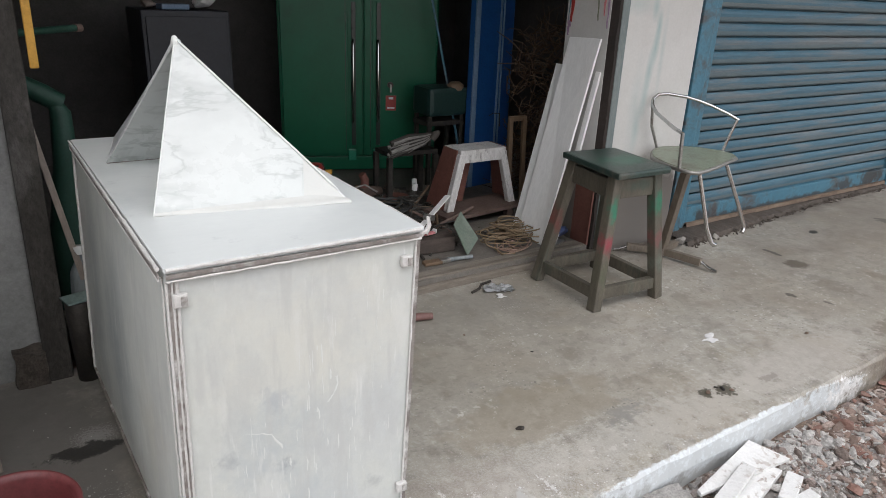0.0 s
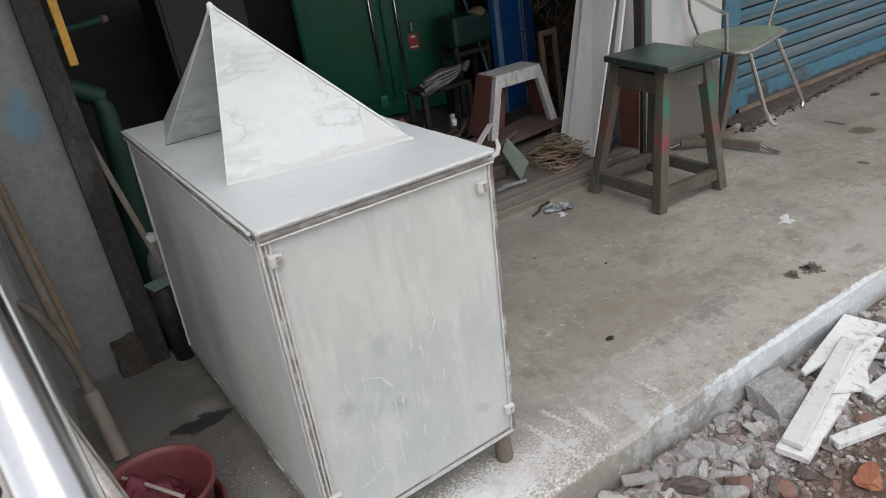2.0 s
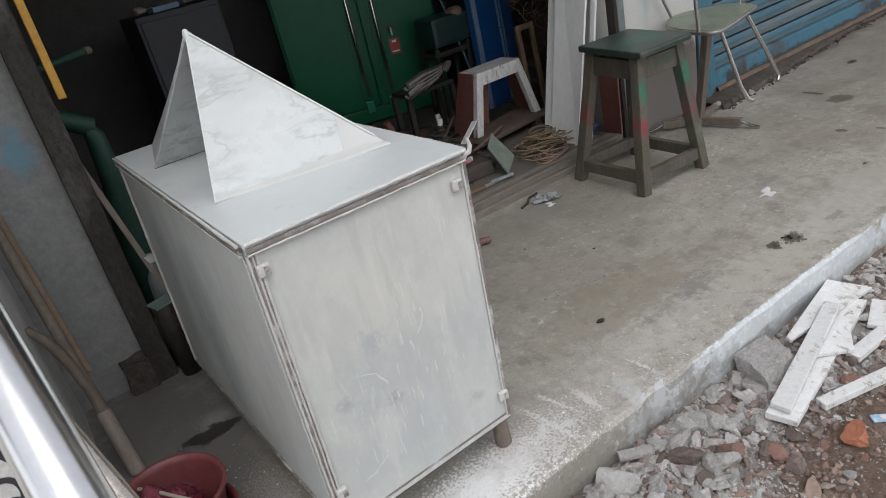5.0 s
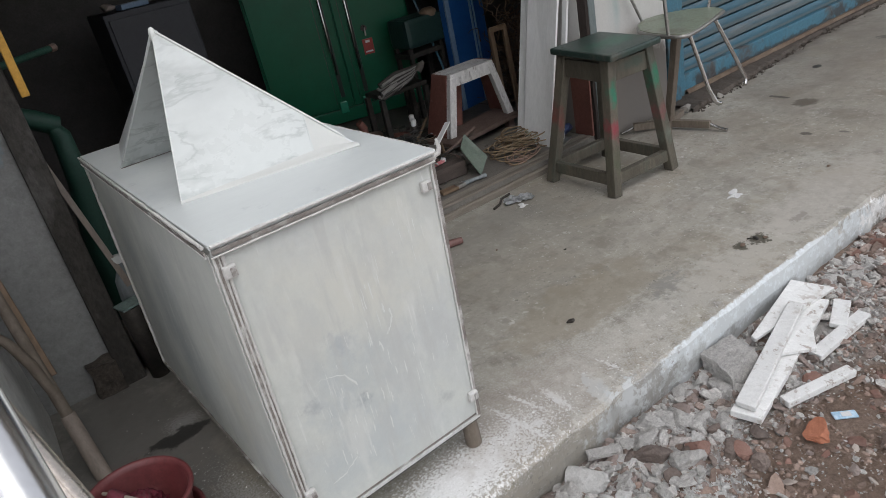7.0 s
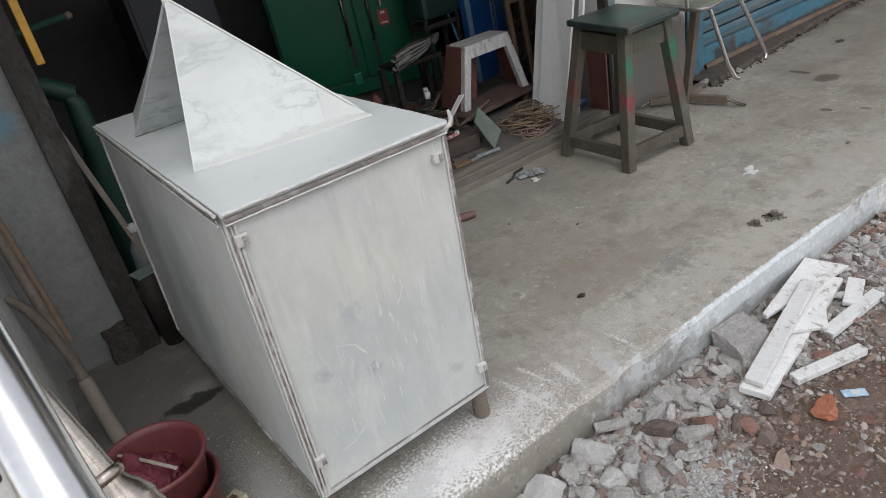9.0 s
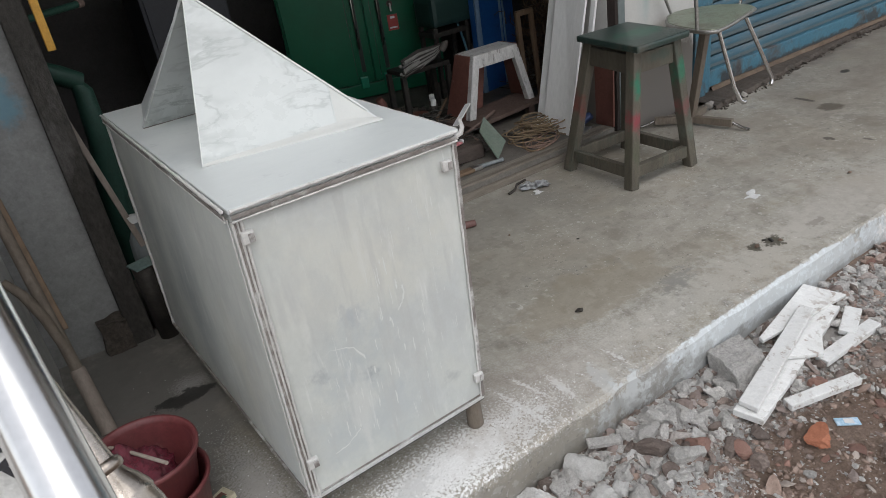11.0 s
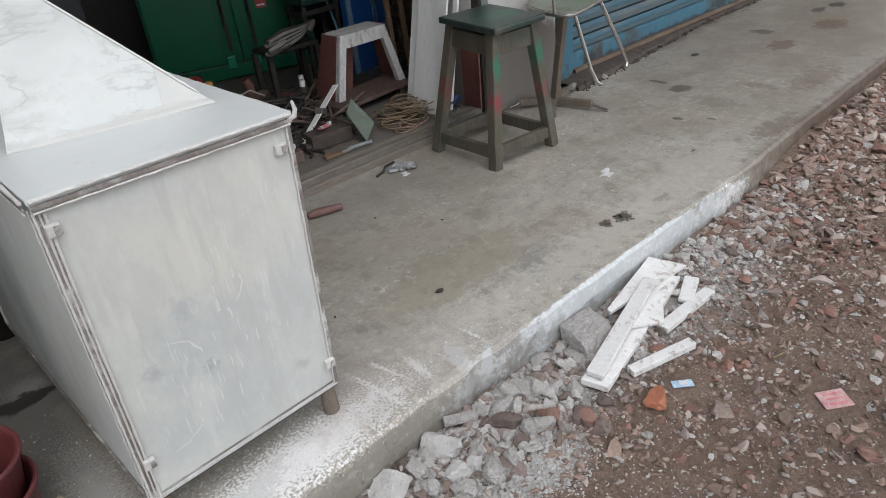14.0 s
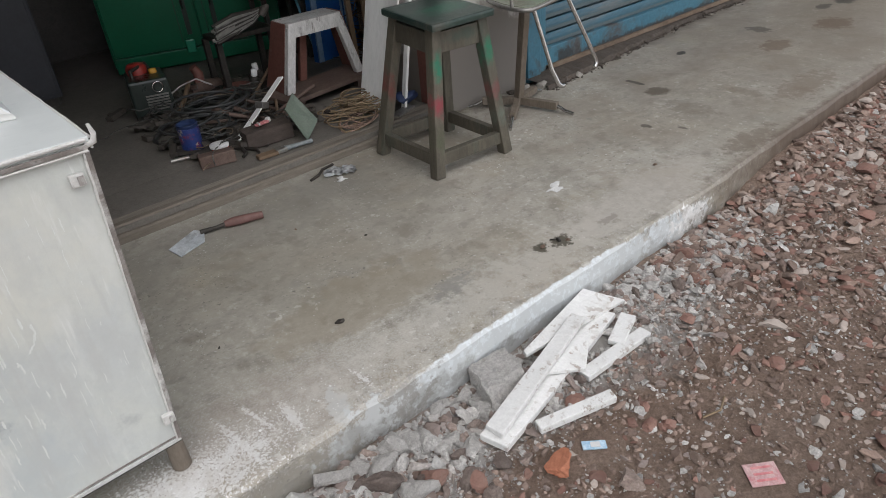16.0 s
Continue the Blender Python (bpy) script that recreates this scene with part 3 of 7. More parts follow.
def soil_height(x, y):
    """Rubble is banked up a little towards the porch."""
    bank = 0.035 * max(0.0, 1 - abs(y + 0.2) / 0.5) if -0.6 < x < 6 else 0.0
    rise = min(max((x - 1.75) / 0.9, 0.0), 1.0) * min(max((6.3 - x) / 0.8, 0.0), 1.0)
    bank += 0.062 * rise * rise * (3 - 2 * rise) * min(max((y + 0.85) / 0.7, 0.0), 1.0)
    return -0.165 + bank + 0.02 * noise.noise(Vector((x * 2.2, y * 2.2, 3))) + 0.009 * noise.noise(Vector((x * 11, y * 11, 7)))


ground = grid_sheet(-1.5, 6.5, -2.6, 0.04, 240, 80, soil_height)
b = bmesh.new()
far = 400.0
ring = [(-1.5, -2.6), (6.5, -2.6), (6.5, 0.04), (-1.5, 0.04)]
outer = [(-far, -far), (far, -far), (far, far), (-far, far)]
ri = [b.verts.new((x, y, -0.168)) for x, y in ring]
ro = [b.verts.new((x, y, -0.168)) for x, y in outer]
for i in range(4):
    b.faces.new((ro[i], ro[(i + 1) % 4], ri[(i + 1) % 4], ri[i]))
absorb(ground, b)
single("ground", ground, SOIL, "brown soil street strewn with stone chips", "ground", kind="structure", smooth=True)


def porch_slab():
    """The long porch: a flat top with a worn, slightly wavy front edge."""
    b = bmesh.new()
    n = 360
    x0, x1 = -4.0, 9.0
    cols = []
    for i in range(n + 1):
        x = x0 + (x1 - x0) * i / n
        w = 0.010 * noise.noise(Vector((x * 2.3, 0, 0))) + 0.006 * noise.noise(Vector((x * 12, 0, 4)))
        if x < 0.3:
            w -= 0.012
        lip = 0.012 + 0.008 * noise.noise(Vector((x * 6, 9, 0)))
        yf = -0.135 + w + 0.075 * min(max((x - 1.9) / 2.2, 0.0), 1.0) ** 0.8
        prof = [(1.22, 0.0), (0.4, 0.0), (0.05, 0.0), (yf + 2.2 * lip, -0.001), (yf + 0.8 * lip, -0.3 * lip), (yf, -lip * 1.4), (yf - 0.006, -0.07), (yf - 0.004 + 0.01 * noise.noise(Vector((x * 9, 2, 2))), -0.13), (yf - 0.01, -0.3)]
        cols.append([b.verts.new((x, y, z)) for y, z in prof])
    for A, B in zip(cols, cols[1:]):
        for k in range(len(A) - 1):
            b.faces.new((A[k], A[k + 1], B[k + 1], B[k]))
    return b


def floor_layers(n, l, c):
    c = streaks(n, l, c, (0.42, 0.40, 0.355), (1, 1, 1), 0.54, 0.5, 7)
    c = streaks(n, l, c, (0.185, 0.165, 0.135), (1, 0.8, 1), 0.55, 0.6, 10)
    c = streaks(n, l, c, (0.24, 0.20, 0.145), (0.7, 1, 1), 0.58, 0.45, 5)
    c = streaks(n, l, c, (0.52, 0.50, 0.47), (1, 1, 1), 0.65, 0.7, 60)
    c = streaks(n, l, c, (0.12, 0.11, 0.10), (1, 1, 1), 0.68, 0.6, 38)
    c = streaks(n, l, c, (0.20, 0.188, 0.16), (0.8, 1, 1), 0.54, 0.5, 21)
    c = streaks(n, l, c, (0.50, 0.485, 0.445), (1, 0.8, 1), 0.58, 0.45, 27)
    c = specks(n, l, c, (0.27, 0.232, 0.178), 1.7, 0.46, 0.55, 0.16, 6, 0.8, 0.35)
    c = specks(n, l, c, (0.26, 0.245, 0.205), 14, 0.55, 0.6, 0.05, 10, 1.6, 0.42)
    c = specks(n, l, c, (0.30, 0.265, 0.19), 5, 0.54, 0.55, 0.10, 8, 1.1, 0.44)
    c = specks(n, l, c, (0.205, 0.20, 0.185), 8, 0.57, 0.6, 0.06, 10, 1.9, 0.50)
    c = specks(n, l, c, (0.56, 0.545, 0.51), 34, 0.60, 0.7, 0.03, 8, 2.6, 0.46)
    c = specks(n, l, c, (0.66, 0.655, 0.63), 85, 0.665, 0.95, 0.02, 2, 3.1, 0.46)
    c = specks(n, l, c, (0.12, 0.112, 0.098), 80, 0.65, 0.8, 0.02, 2, 2.0, 0.42)
    c = specks(n, l, c, (0.16, 0.15, 0.13), 40, 0.62, 0.7, 0.03, 6, 1.4, 0.46)
    # Large dark area left of the chest: damp grey cement plus painted alcove shade.
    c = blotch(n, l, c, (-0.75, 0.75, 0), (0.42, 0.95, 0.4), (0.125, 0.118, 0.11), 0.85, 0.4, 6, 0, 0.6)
    c = blotch(n, l, c, (-0.16, -0.07, 0), (0.20, 0.06, 0.03), (0.42, 0.415, 0.405), 0.45, 0.7, 40, 4, 0.5)
    c = blotch(n, l, c, (-0.16, -0.065, 0), (0.30, 0.085, 0.03), (0.76, 0.76, 0.75), 0.95, 1.5, 150, 4, 0.12)
    c = blotch(n, l, c, (-0.33, -0.08, 0), (0.13, 0.05, 0.03), (0.56, 0.56, 0.55), 0.8, 0.9, 60, 25, 0.4)
    c = blotch(n, l, c, (0.1, -0.06, 0), (0.5, 0.16, 0.03), (0.55, 0.54, 0.52), 0.3, 2.4, 170, 0, 0.2)
    c = blotch(n, l, c, (0.15, 0.0, 0), (0.34, 0.18, 0.03), (0.30, 0.255, 0.22), 0.4, 0.7, 14, 0, 0.6)
    c = blotch(n, l, c, (-0.585, 0.20, 0), (0.07, 0.26, 0.4), (0.42, 0.41, 0.40), 0.55, 1.2, 190, 0, 0.5)
    c = blotch(n, l, c, (-0.60, 0.78, 0), (0.06, 0.06, 0.4), (0.38, 0.37, 0.36), 0.5, 1.2, 190, 0, 0.5)
    for at, size, turn, k in (((0.083, -0.022, 0), (0.010, 0.105, 0.02), 8, 0.8), ((0.216, -0.032, 0), (0.015, 0.062, 0.02), -3, 0.6), ((0.053, -0.028, 0), (0.028, 0.014, 0.02), 40, 0.8), ((0.114, -0.060, 0), (0.020, 0.016, 0.02), 10, 0.8), ((0.040, -0.110, 0), (0.024, 0.012, 0.02), 10, 0.9),
                           ((0.15, 0.03, 0), (0.006, 0.07, 0.02), 12, 0.9), ((0.42, -0.05, 0), (0.006, 0.05, 0.02), 5, 0.9)):
        c = blotch(n, l, c, at, size, (0.62, 0.615, 0.60), 0.85, k * 1.9, 130, turn, 0.35)
    c = blotch(n, l, c, (0.318, -0.085, 0), (0.032, 0.075, 0.02), (0.47, 0.475, 0.465), 0.8, 0.6, 40, -16, 0.25)
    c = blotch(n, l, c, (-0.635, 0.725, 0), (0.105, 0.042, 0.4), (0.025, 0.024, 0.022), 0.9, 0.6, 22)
    c = blotch(n, l, c, (0.78, 0.72, 0), (0.6, 0.42, 0.4), (0.22, 0.20, 0.165), 0.3, 0.5, 5)
    c = blotch(n, l, c, (1.0, -0.02, 0), (1.1, 0.15, 0.03), (0.53, 0.51, 0.465), 0.45, 1.1, 24, 0, 0.7)
    # Darker band before the shop step: occlusion shade painted into the floor.
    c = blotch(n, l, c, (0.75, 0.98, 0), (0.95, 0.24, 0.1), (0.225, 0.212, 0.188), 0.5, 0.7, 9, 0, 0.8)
    c = blotch(n, l, c, (0.86, 0.10, 0), (0.10, 0.05, 0.03), (0.22, 0.215, 0.20), 0.7, 1.2, 40, 20, 0.5)
    c = specks(n, l, c, (0.68, 0.675, 0.655), 120, 0.63, 0.9, 0.03, 3, 4.0, 0.54)
    # Far floor: brown staining together with the overhang's shade, painted as one tone.
    c = blotch(n, l, c, (4.3, 0.5, 0), (2.7, 1.35, 0.4), (0.178, 0.146, 0.118), 0.72, 0.5, 4, 0, 0.85)
    c = specks(n, l, c, (0.17, 0.135, 0.105), 3.4, 0.60, 0.35, 0.08, 8, 0.9, 0.5)
    c = blotch(n, l, c, (1.20, 0.040, 0), (0.034, 0.026, 0.4), (0.07, 0.062, 0.045), 0.9, 1.0, 45)
    c = blotch(n, l, c, (1.275, 0.022, 0), (0.040, 0.036, 0.4), (0.07, 0.062, 0.045), 0.9, 1.1, 45)
    c = blotch(n, l, c, (1.49, -0.004, 0), (0.05, 0.016, 0.4), (0.10, 0.085, 0.07), 0.8, 0.8, 35)
    for at, size, tint, amount, rag in (((2.667, 0.60, 0), (0.075, 0.062, 0.4), (0.10, 0.082, 0.062), 0.85, 0.35), ((2.56, 0.36, 0), (0.075, 0.15, 0.4), (0.16, 0.13, 0.10), 0.45, 0.9), ((2.90, 0.27, 0), (0.05, 0.10, 0.4), (0.15, 0.12, 0.09), 0.45, 0.9),
                                    ((3.268, 0.857, 0), (0.040, 0.026, 0.4), (0.035, 0.03, 0.026), 0.95, 0.5), ((2.71, 0.762, 0), (0.018, 0.075, 0.4), (0.06, 0.05, 0.042), 0.85, 0.5), ((2.263, 0.382, 0), (0.020, 0.035, 0.4), (0.07, 0.058, 0.048), 0.8, 0.6), ((2.341, 0.246, 0), (0.014, 0.03, 0.4), (0.08, 0.066, 0.055), 0.7, 0.6),
                                    ((3.928, 0.748, 0), (0.070, 0.085, 0.4), (0.065, 0.055, 0.045), 0.75, 0.7), ((3.677, 0.518, 0), (0.13, 0.085, 0.4), (0.12, 0.082, 0.055), 0.7, 0.7), ((4.271, 0.46, 0), (0.17, 0.115, 0.4), (0.125, 0.085, 0.06), 0.7, 0.6), ((4.634, 0.682, 0), (0.085, 0.05, 0.4), (0.06, 0.05, 0.045), 0.8, 0.5),
                                    ((4.834, 0.634, 0), (0.085, 0.07, 0.4), (0.05, 0.044, 0.04), 0.85, 0.5), ((5.255, 0.69, 0), (0.09, 0.06, 0.4), (0.05, 0.044, 0.04), 0.8, 0.6), ((5.908, 0.969, 0), (0.06, 0.06, 0.4), (0.05, 0.044, 0.04), 0.8, 0.5), ((5.964, 0.754, 0), (0.05, 0.06, 0.4), (0.05, 0.044, 0.04), 0.8, 0.5),
                                    ((5.46, 0.483, 0), (0.07, 0.08, 0.4), (0.06, 0.05, 0.042), 0.7, 0.6), ((5.65, 0.23, 0), (0.30, 0.12, 0.4), (0.11, 0.08, 0.06), 0.6, 0.8), ((3.15, 0.10, 0), (0.26, 0.10, 0.4), (0.15, 0.11, 0.08), 0.5, 1.0), ((2.40, -0.03, 0), (0.20, 0.06, 0.4), (0.14, 0.11, 0.085), 0.6, 1.0)):
        c = blotch(n, l, c, at, size, tint, amount, rag, 26, 0, 0.3)
    c = blotch(n, l, c, (3.2, 1.17, 0), (1.7, 0.10, 0.4), (0.12, 0.10, 0.085), 0.7, 0.6, 9, 0, 0.6)
    c = blotch(n, l, c, (1.75, 0.0, 0), (0.45, 0.14, 0.4), (0.42, 0.39, 0.35), 0.5, 0.6, 12)
    c = blotch(n, l, c, (0.62, 0.25, 0), (0.35, 0.14, 0.4), (0.25, 0.215, 0.16), 0.5, 0.6, 10)
    return c


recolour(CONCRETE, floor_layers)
recolour(CONCRETE, lambda n, l, c: blotch(n, l, c, (1.12, -0.216, -0.06), (1.30, 0.094, 0.5), (0.62, 0.662, 0.682), 0.94, 0.09, 34, 0, 0.05))
recolour(CONCRETE, lambda n, l, c: blotch(n, l, c, (1.80, -0.15, -0.08), (0.12, 0.03, 0.06), (0.78, 0.78, 0.77), 0.9, 1.2, 40))
for at, size, tint, amount, ragged, grain in (((1.0, -0.16, -0.13), (1.5, 0.06, 0.05), (0.27, 0.26, 0.24), 0.4, 0.9, 26), ((0.42, -0.16, -0.06), (0.16, 0.05, 0.12), (0.26, 0.25, 0.23), 0.85, 0.9, 30), ((1.2, -0.16, -0.06), (1.4, 0.05, 0.2), (0.30, 0.29, 0.27), 0.25, 1.6, 55),
                                               ((4.4, -0.12, -0.06), (2.70, 0.085, 0.5), (0.115, 0.085, 0.065), 0.92, 0.2, 18), ((0.36, -0.16, -0.06), (0.10, 0.05, 0.09), (0.58, 0.61, 0.62), 0.6, 1.1, 30), ((0.0, -0.16, -0.08), (0.9, 0.05, 0.06), (0.20, 0.19, 0.17), 0.5, 0.8, 12)):
    recolour(CONCRETE, lambda n, l, c, at=at, size=size, tint=tint, amount=amount, ragged=ragged, grain=grain: blotch(n, l, c, at, size, tint, amount, ragged, grain, 0, 0.3))
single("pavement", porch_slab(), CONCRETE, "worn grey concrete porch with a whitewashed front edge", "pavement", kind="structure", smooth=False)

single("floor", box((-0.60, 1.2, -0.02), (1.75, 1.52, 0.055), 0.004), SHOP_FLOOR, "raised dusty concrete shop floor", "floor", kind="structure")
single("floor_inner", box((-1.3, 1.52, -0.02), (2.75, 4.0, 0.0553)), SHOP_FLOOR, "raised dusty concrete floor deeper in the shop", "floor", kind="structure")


def worn_board(y0, y1, z0, z1, seed):
    """A long board with a split, uneven edge."""
    b = bmesh.new()
    cols = []
    for i in range(181):
        x = -0.58 + 2.34 * i / 180
        e = [0.004 * noise.noise(Vector((x * 7, k + seed, 1))) + 0.0025 * noise.noise(Vector((x * 40, k, seed))) for k in range(4)]
        cols.append([b.verts.new(p) for p in ((x, y1 + e[3], z0), (x, y1 + e[3], z1 + e[2] * 0.4), (x, y0 + 0.006 + e[0], z1 + e[1] * 0.5), (x, y0 + e[0], z1 - 0.007), (x, y0 + 0.6 * e[0], z0))])
    for A, C in zip(cols, cols[1:]):
        for k in range(4):
            b.faces.new((A[k], A[k + 1], C[k + 1], C[k]))
    for ring in (cols[0], cols[-1][::-1]):
        b.faces.new(ring)
    return b


sill_step = thing("trim", (0.6, 1.2, 0.0), "worn split wooden boards along the shop step", "sill", kind="structure")
part("board", worn_board(1.180, 1.206, -0.01, 0.034, 3), TRIM_WOOD, sill_step)
part("board", worn_board(1.208, 1.238, -0.01, 0.062, 8), TRIM_WOOD, sill_step)
part("board", worn_board(1.240, 1.285, 0.02, 0.059, 14), TRIM_DUSTY, sill_step, "dusty inner board")

# Plain shell closing the shop, added to keep its inside dark.
single("wall_north", box((-1.5, 4.0, -0.1), (2.95, 4.2, 3.0)), SHADE_PLASTER, "back wall of the shop, coloured dark for its dim inside", "wall", kind="structure")
single("wall_inner_west", box((-1.5, 1.42, -0.1), (-1.3, 4.0, 3.0)), SHADE_PLASTER, "side wall of the shop, coloured dark for its dim inside", "wall", kind="structure")
single("wall_inner_east", box((2.75, 1.42, -0.1), (2.95, 4.0, 3.0)), SHADE_PLASTER, "side wall of the shop, coloured dark for its dim inside", "wall", kind="structure")
single("ceiling", box((-1.5, 1.42, 2.7), (2.95, 4.2, 2.85)), SHADE_PLASTER, "unseen shop ceiling, coloured dark for its dim inside", "ceiling", kind="structure")
single("wall_west", box((-4.0, 1.22, -0.15), (-0.655, 1.42, 3.0)), GREY_PLASTER, "dirty white plastered shop front wall with blue smears", "wall", kind="structure")
recolour(GREY_PLASTER, lambda n, l, c: blotch(n, l, c, (-0.755, 1.22, 0.88), (0.055, 0.2, 0.10), (0.15, 0.31, 0.40), 0.75, 0.5, 18, 0, 0.6))
# Unseen lintel, added to cut sky light into the shop.
single("wall_lintel", box((-0.70, 1.22, 2.05), (1.80, 1.42, 3.0)), PLASTER, "unseen white plaster added over the shop opening to keep sky out", "wall", kind="structure")
single("wall_pier", box((1.80, 1.2, -0.15), (2.36, 1.5, 3.0), 0.012), PLASTER, "white plaster pier with bluish paint smears and a grey base", "wall", kind="structure")
recolour(PLASTER, lambda n, l, c: blotch(n, l, c, (2.08, 1.2, 0.06), (0.7, 0.6, 0.42), (0.165, 0.148, 0.132), 0.97, 0.25, 7, 0, 0.2))
recolour(PLASTER, lambda n, l, c: blotch(n, l, c, (5.14, 1.2, 0.0), (0.4, 0.4, 0.13), (0.13, 0.085, 0.06), 0.9, 0.6, 9, 0, 0.5))
for at, size, amount in (((1.90, 1.2, 1.23), (0.12, 0.2, 0.06), 0.35), ((2.02, 1.2, 1.22), (0.030, 0.2, 0.08), 0.6), ((2.058, 1.2, 1.13), (0.026, 0.2, 0.10), 0.75), ((2.052, 1.2, 1.03), (0.030, 0.2, 0.10), 0.75), ((2.030, 1.2, 0.93), (0.032, 0.2, 0.12), 0.7),
                         ((2.020, 1.2, 0.80), (0.032, 0.2, 0.14), 0.55), ((1.99, 1.2, 0.64), (0.034, 0.2, 0.14), 0.5), ((2.105, 1.2, 1.0), (0.022, 0.2, 0.28), 0.35), ((1.96, 1.2, 0.75), (0.05, 0.2, 0.3), 0.25)):
    recolour(PLASTER, lambda n, l, c, at=at, size=size, amount=amount: blotch(n, l, c, at, size, (0.25, 0.36, 0.36), amount, 0.12, 9, 0, 0.95))
single("wall_east", box((4.98, 1.2, -0.15), (5.3, 1.42, 3.0), 0.01), PLASTER, "white plaster pier between two shops", "wall", kind="structure")
single("wall_over_shutter", box((2.36, 1.28, 2.2), (9.0, 1.48, 3.0)), PLASTER, "white plaster over the shutters", "wall", kind="structure")
single("wall_far_east", box((7.6, 1.2, -0.15), (9.0, 1.42, 2.2)), PLASTER, "white plaster wall beyond the shops", "wall", kind="structure")
# Out-of-view slab, added to hold sky light off the porch back.
single("canopy", box((-4.0, 0.30, 2.38), (9.0, 1.22, 2.5)), PLAIN_CONCRETE, "unseen grey concrete slab added to shade the porch", "canopy", kind="structure")
# Only the lettered face is known; depth and height are added to block light.
single("wall_side", box((-1.9, 0.12, -0.1), (-0.935, 1.22, 2.38), 0.006), SIGN_WHITE, "white plaster pier with black brush lettering, its body added to shade the corner", "wall", kind="structure")
single("door_jamb", hexa([(-0.692, 1.165, -0.02), (-0.615, 1.165, -0.02), (-0.615, 1.40, -0.02), (-0.692, 1.40, -0.02), (-0.648, 1.175, 3.0), (-0.585, 1.175, 3.0), (-0.585, 1.40, 3.0), (-0.648, 1.40, 3.0)], 0.012), JAMB, "weathered grey jamb post of the shop opening", "jamb", kind="structure")
b = box((-0.772, 1.15, -0.005), (-0.685, 1.23, 0.118))
bmesh.ops.subdivide_edges(b, edges=b.edges[:], cuts=7, use_grid_fill=True)
for v in b.verts:
    v.co += Vector((noise.noise(v.co * 25), noise.noise(v.co * 25 + Vector((5, 0, 0))), noise.noise(v.co * 25 + Vector((0, 5, 0))))) * 0.011
single("jamb_base", b, STUB, "broken dark masonry stub at the foot of the jamb", "masonry", kind="structure")
single("door_jamb_east", box((1.7805, 1.185, 0.0), (1.826, 1.23, 3.0), 0.004), DARK_JAMB, "grey-green painted wooden jamb strip", "jamb", kind="structure")
b = bmesh.new()
cols = []
for i in range(161):
    z = 3.0 * i / 160
    e = 0.006 * noise.noise(Vector((z * 9, 4, 1))) + 0.003 * noise.noise(Vector((z * 40, 1, 6)))
    cols.append([b.verts.new(p) for p in ((1.780, 1.188, z), (1.780, 1.231, z), (1.752, 1.231, z), (1.763 + e, 1.190, z))])
for A, C in zip(cols, cols[1:]):
    for k in range(4):
        b.faces.new((A[k], A[(k + 1) % 4], C[(k + 1) % 4], C[k]))
single("door_jamb_edge", b, JAMB_GAP, "dark splintered edge of the jamb strip", "jamb", kind="structure")
single("wall_partition", box((1.75, 1.23, 0.05), (1.80, 1.52, 3.0)), PLASTER, "pale plaster reveal with torn paper scraps", "wall", kind="structure")


def sill_foot(x):
    """The line where the crumbled sill meets the porch floor."""
    return 1.035 + 0.15 * min(max((x - 2.4) / 1.5, 0.0), 1.0)


sill = bmesh.new()
cols = []
for i in range(261):
    x = 2.36 + 2.62 * i / 260
    j = [0.022 * noise.noise(Vector((x * 9, k, 5))) + 0.012 * noise.noise(Vector((x * 31, k, 8))) for k in range(3)]
    cols.append([sill.verts.new(p) for p in ((x, 1.31, 0.030), (x, 1.222, 0.030), (x, sill_foot(x) + 0.022 + 0.6 * j[0], 0.020 + 0.5 * j[1]), (x, sill_foot(x) + j[2], -0.01))])
for A, C in zip(cols, cols[1:]):
    for k in range(3):
        sill.faces.new((A[k], A[k + 1], C[k + 1], C[k]))
single("door_sill", sill, SILL, "crumbling brown masonry sill under the shutter", "sill", kind="structure")
b = bmesh.new()
cols = []
for i in range(121):
    x = 2.54 + 2.28 * i / 120
    e = [0.004 * noise.noise(Vector((x * 11, k, 21))) + 0.003 * noise.noise(Vector((x * 37, k, 2))) for k in range(3)]
    cols.append([b.verts.new(p) for p in ((x, 1.24, 0.026), (x, 1.24, 0.054), (x, 1.206 + e[0], 0.052 + 0.5 * e[1]), (x, 1.202 + e[0], 0.032 + 0.6 * e[2]))])
for A, C in zip(cols, cols[1:]):
    for k in range(4):
        b.faces.new((A[k], A[(k + 1) % 4], C[(k + 1) % 4], C[k]))
single("threshold_bar", b, surf("rusty_threshold", (0.13, 0.088, 0.062), (0.20, 0.15, 0.112), 0.85, scale=8, bump=0.5, stain=(0.07, 0.048, 0.036), stain_scale=7, stain_at=0.5, stain_amount=0.85, stretch=(0.5, 1, 1)), "rusty brown bar under the blue shutter", "sill", kind="structure")
single("door_sill_far", box((5.3, 1.16, -0.02), (7.6, 1.3, 0.05), 0.012), SILL, "crumbling brown masonry sill under the far shutter", "sill", kind="structure")


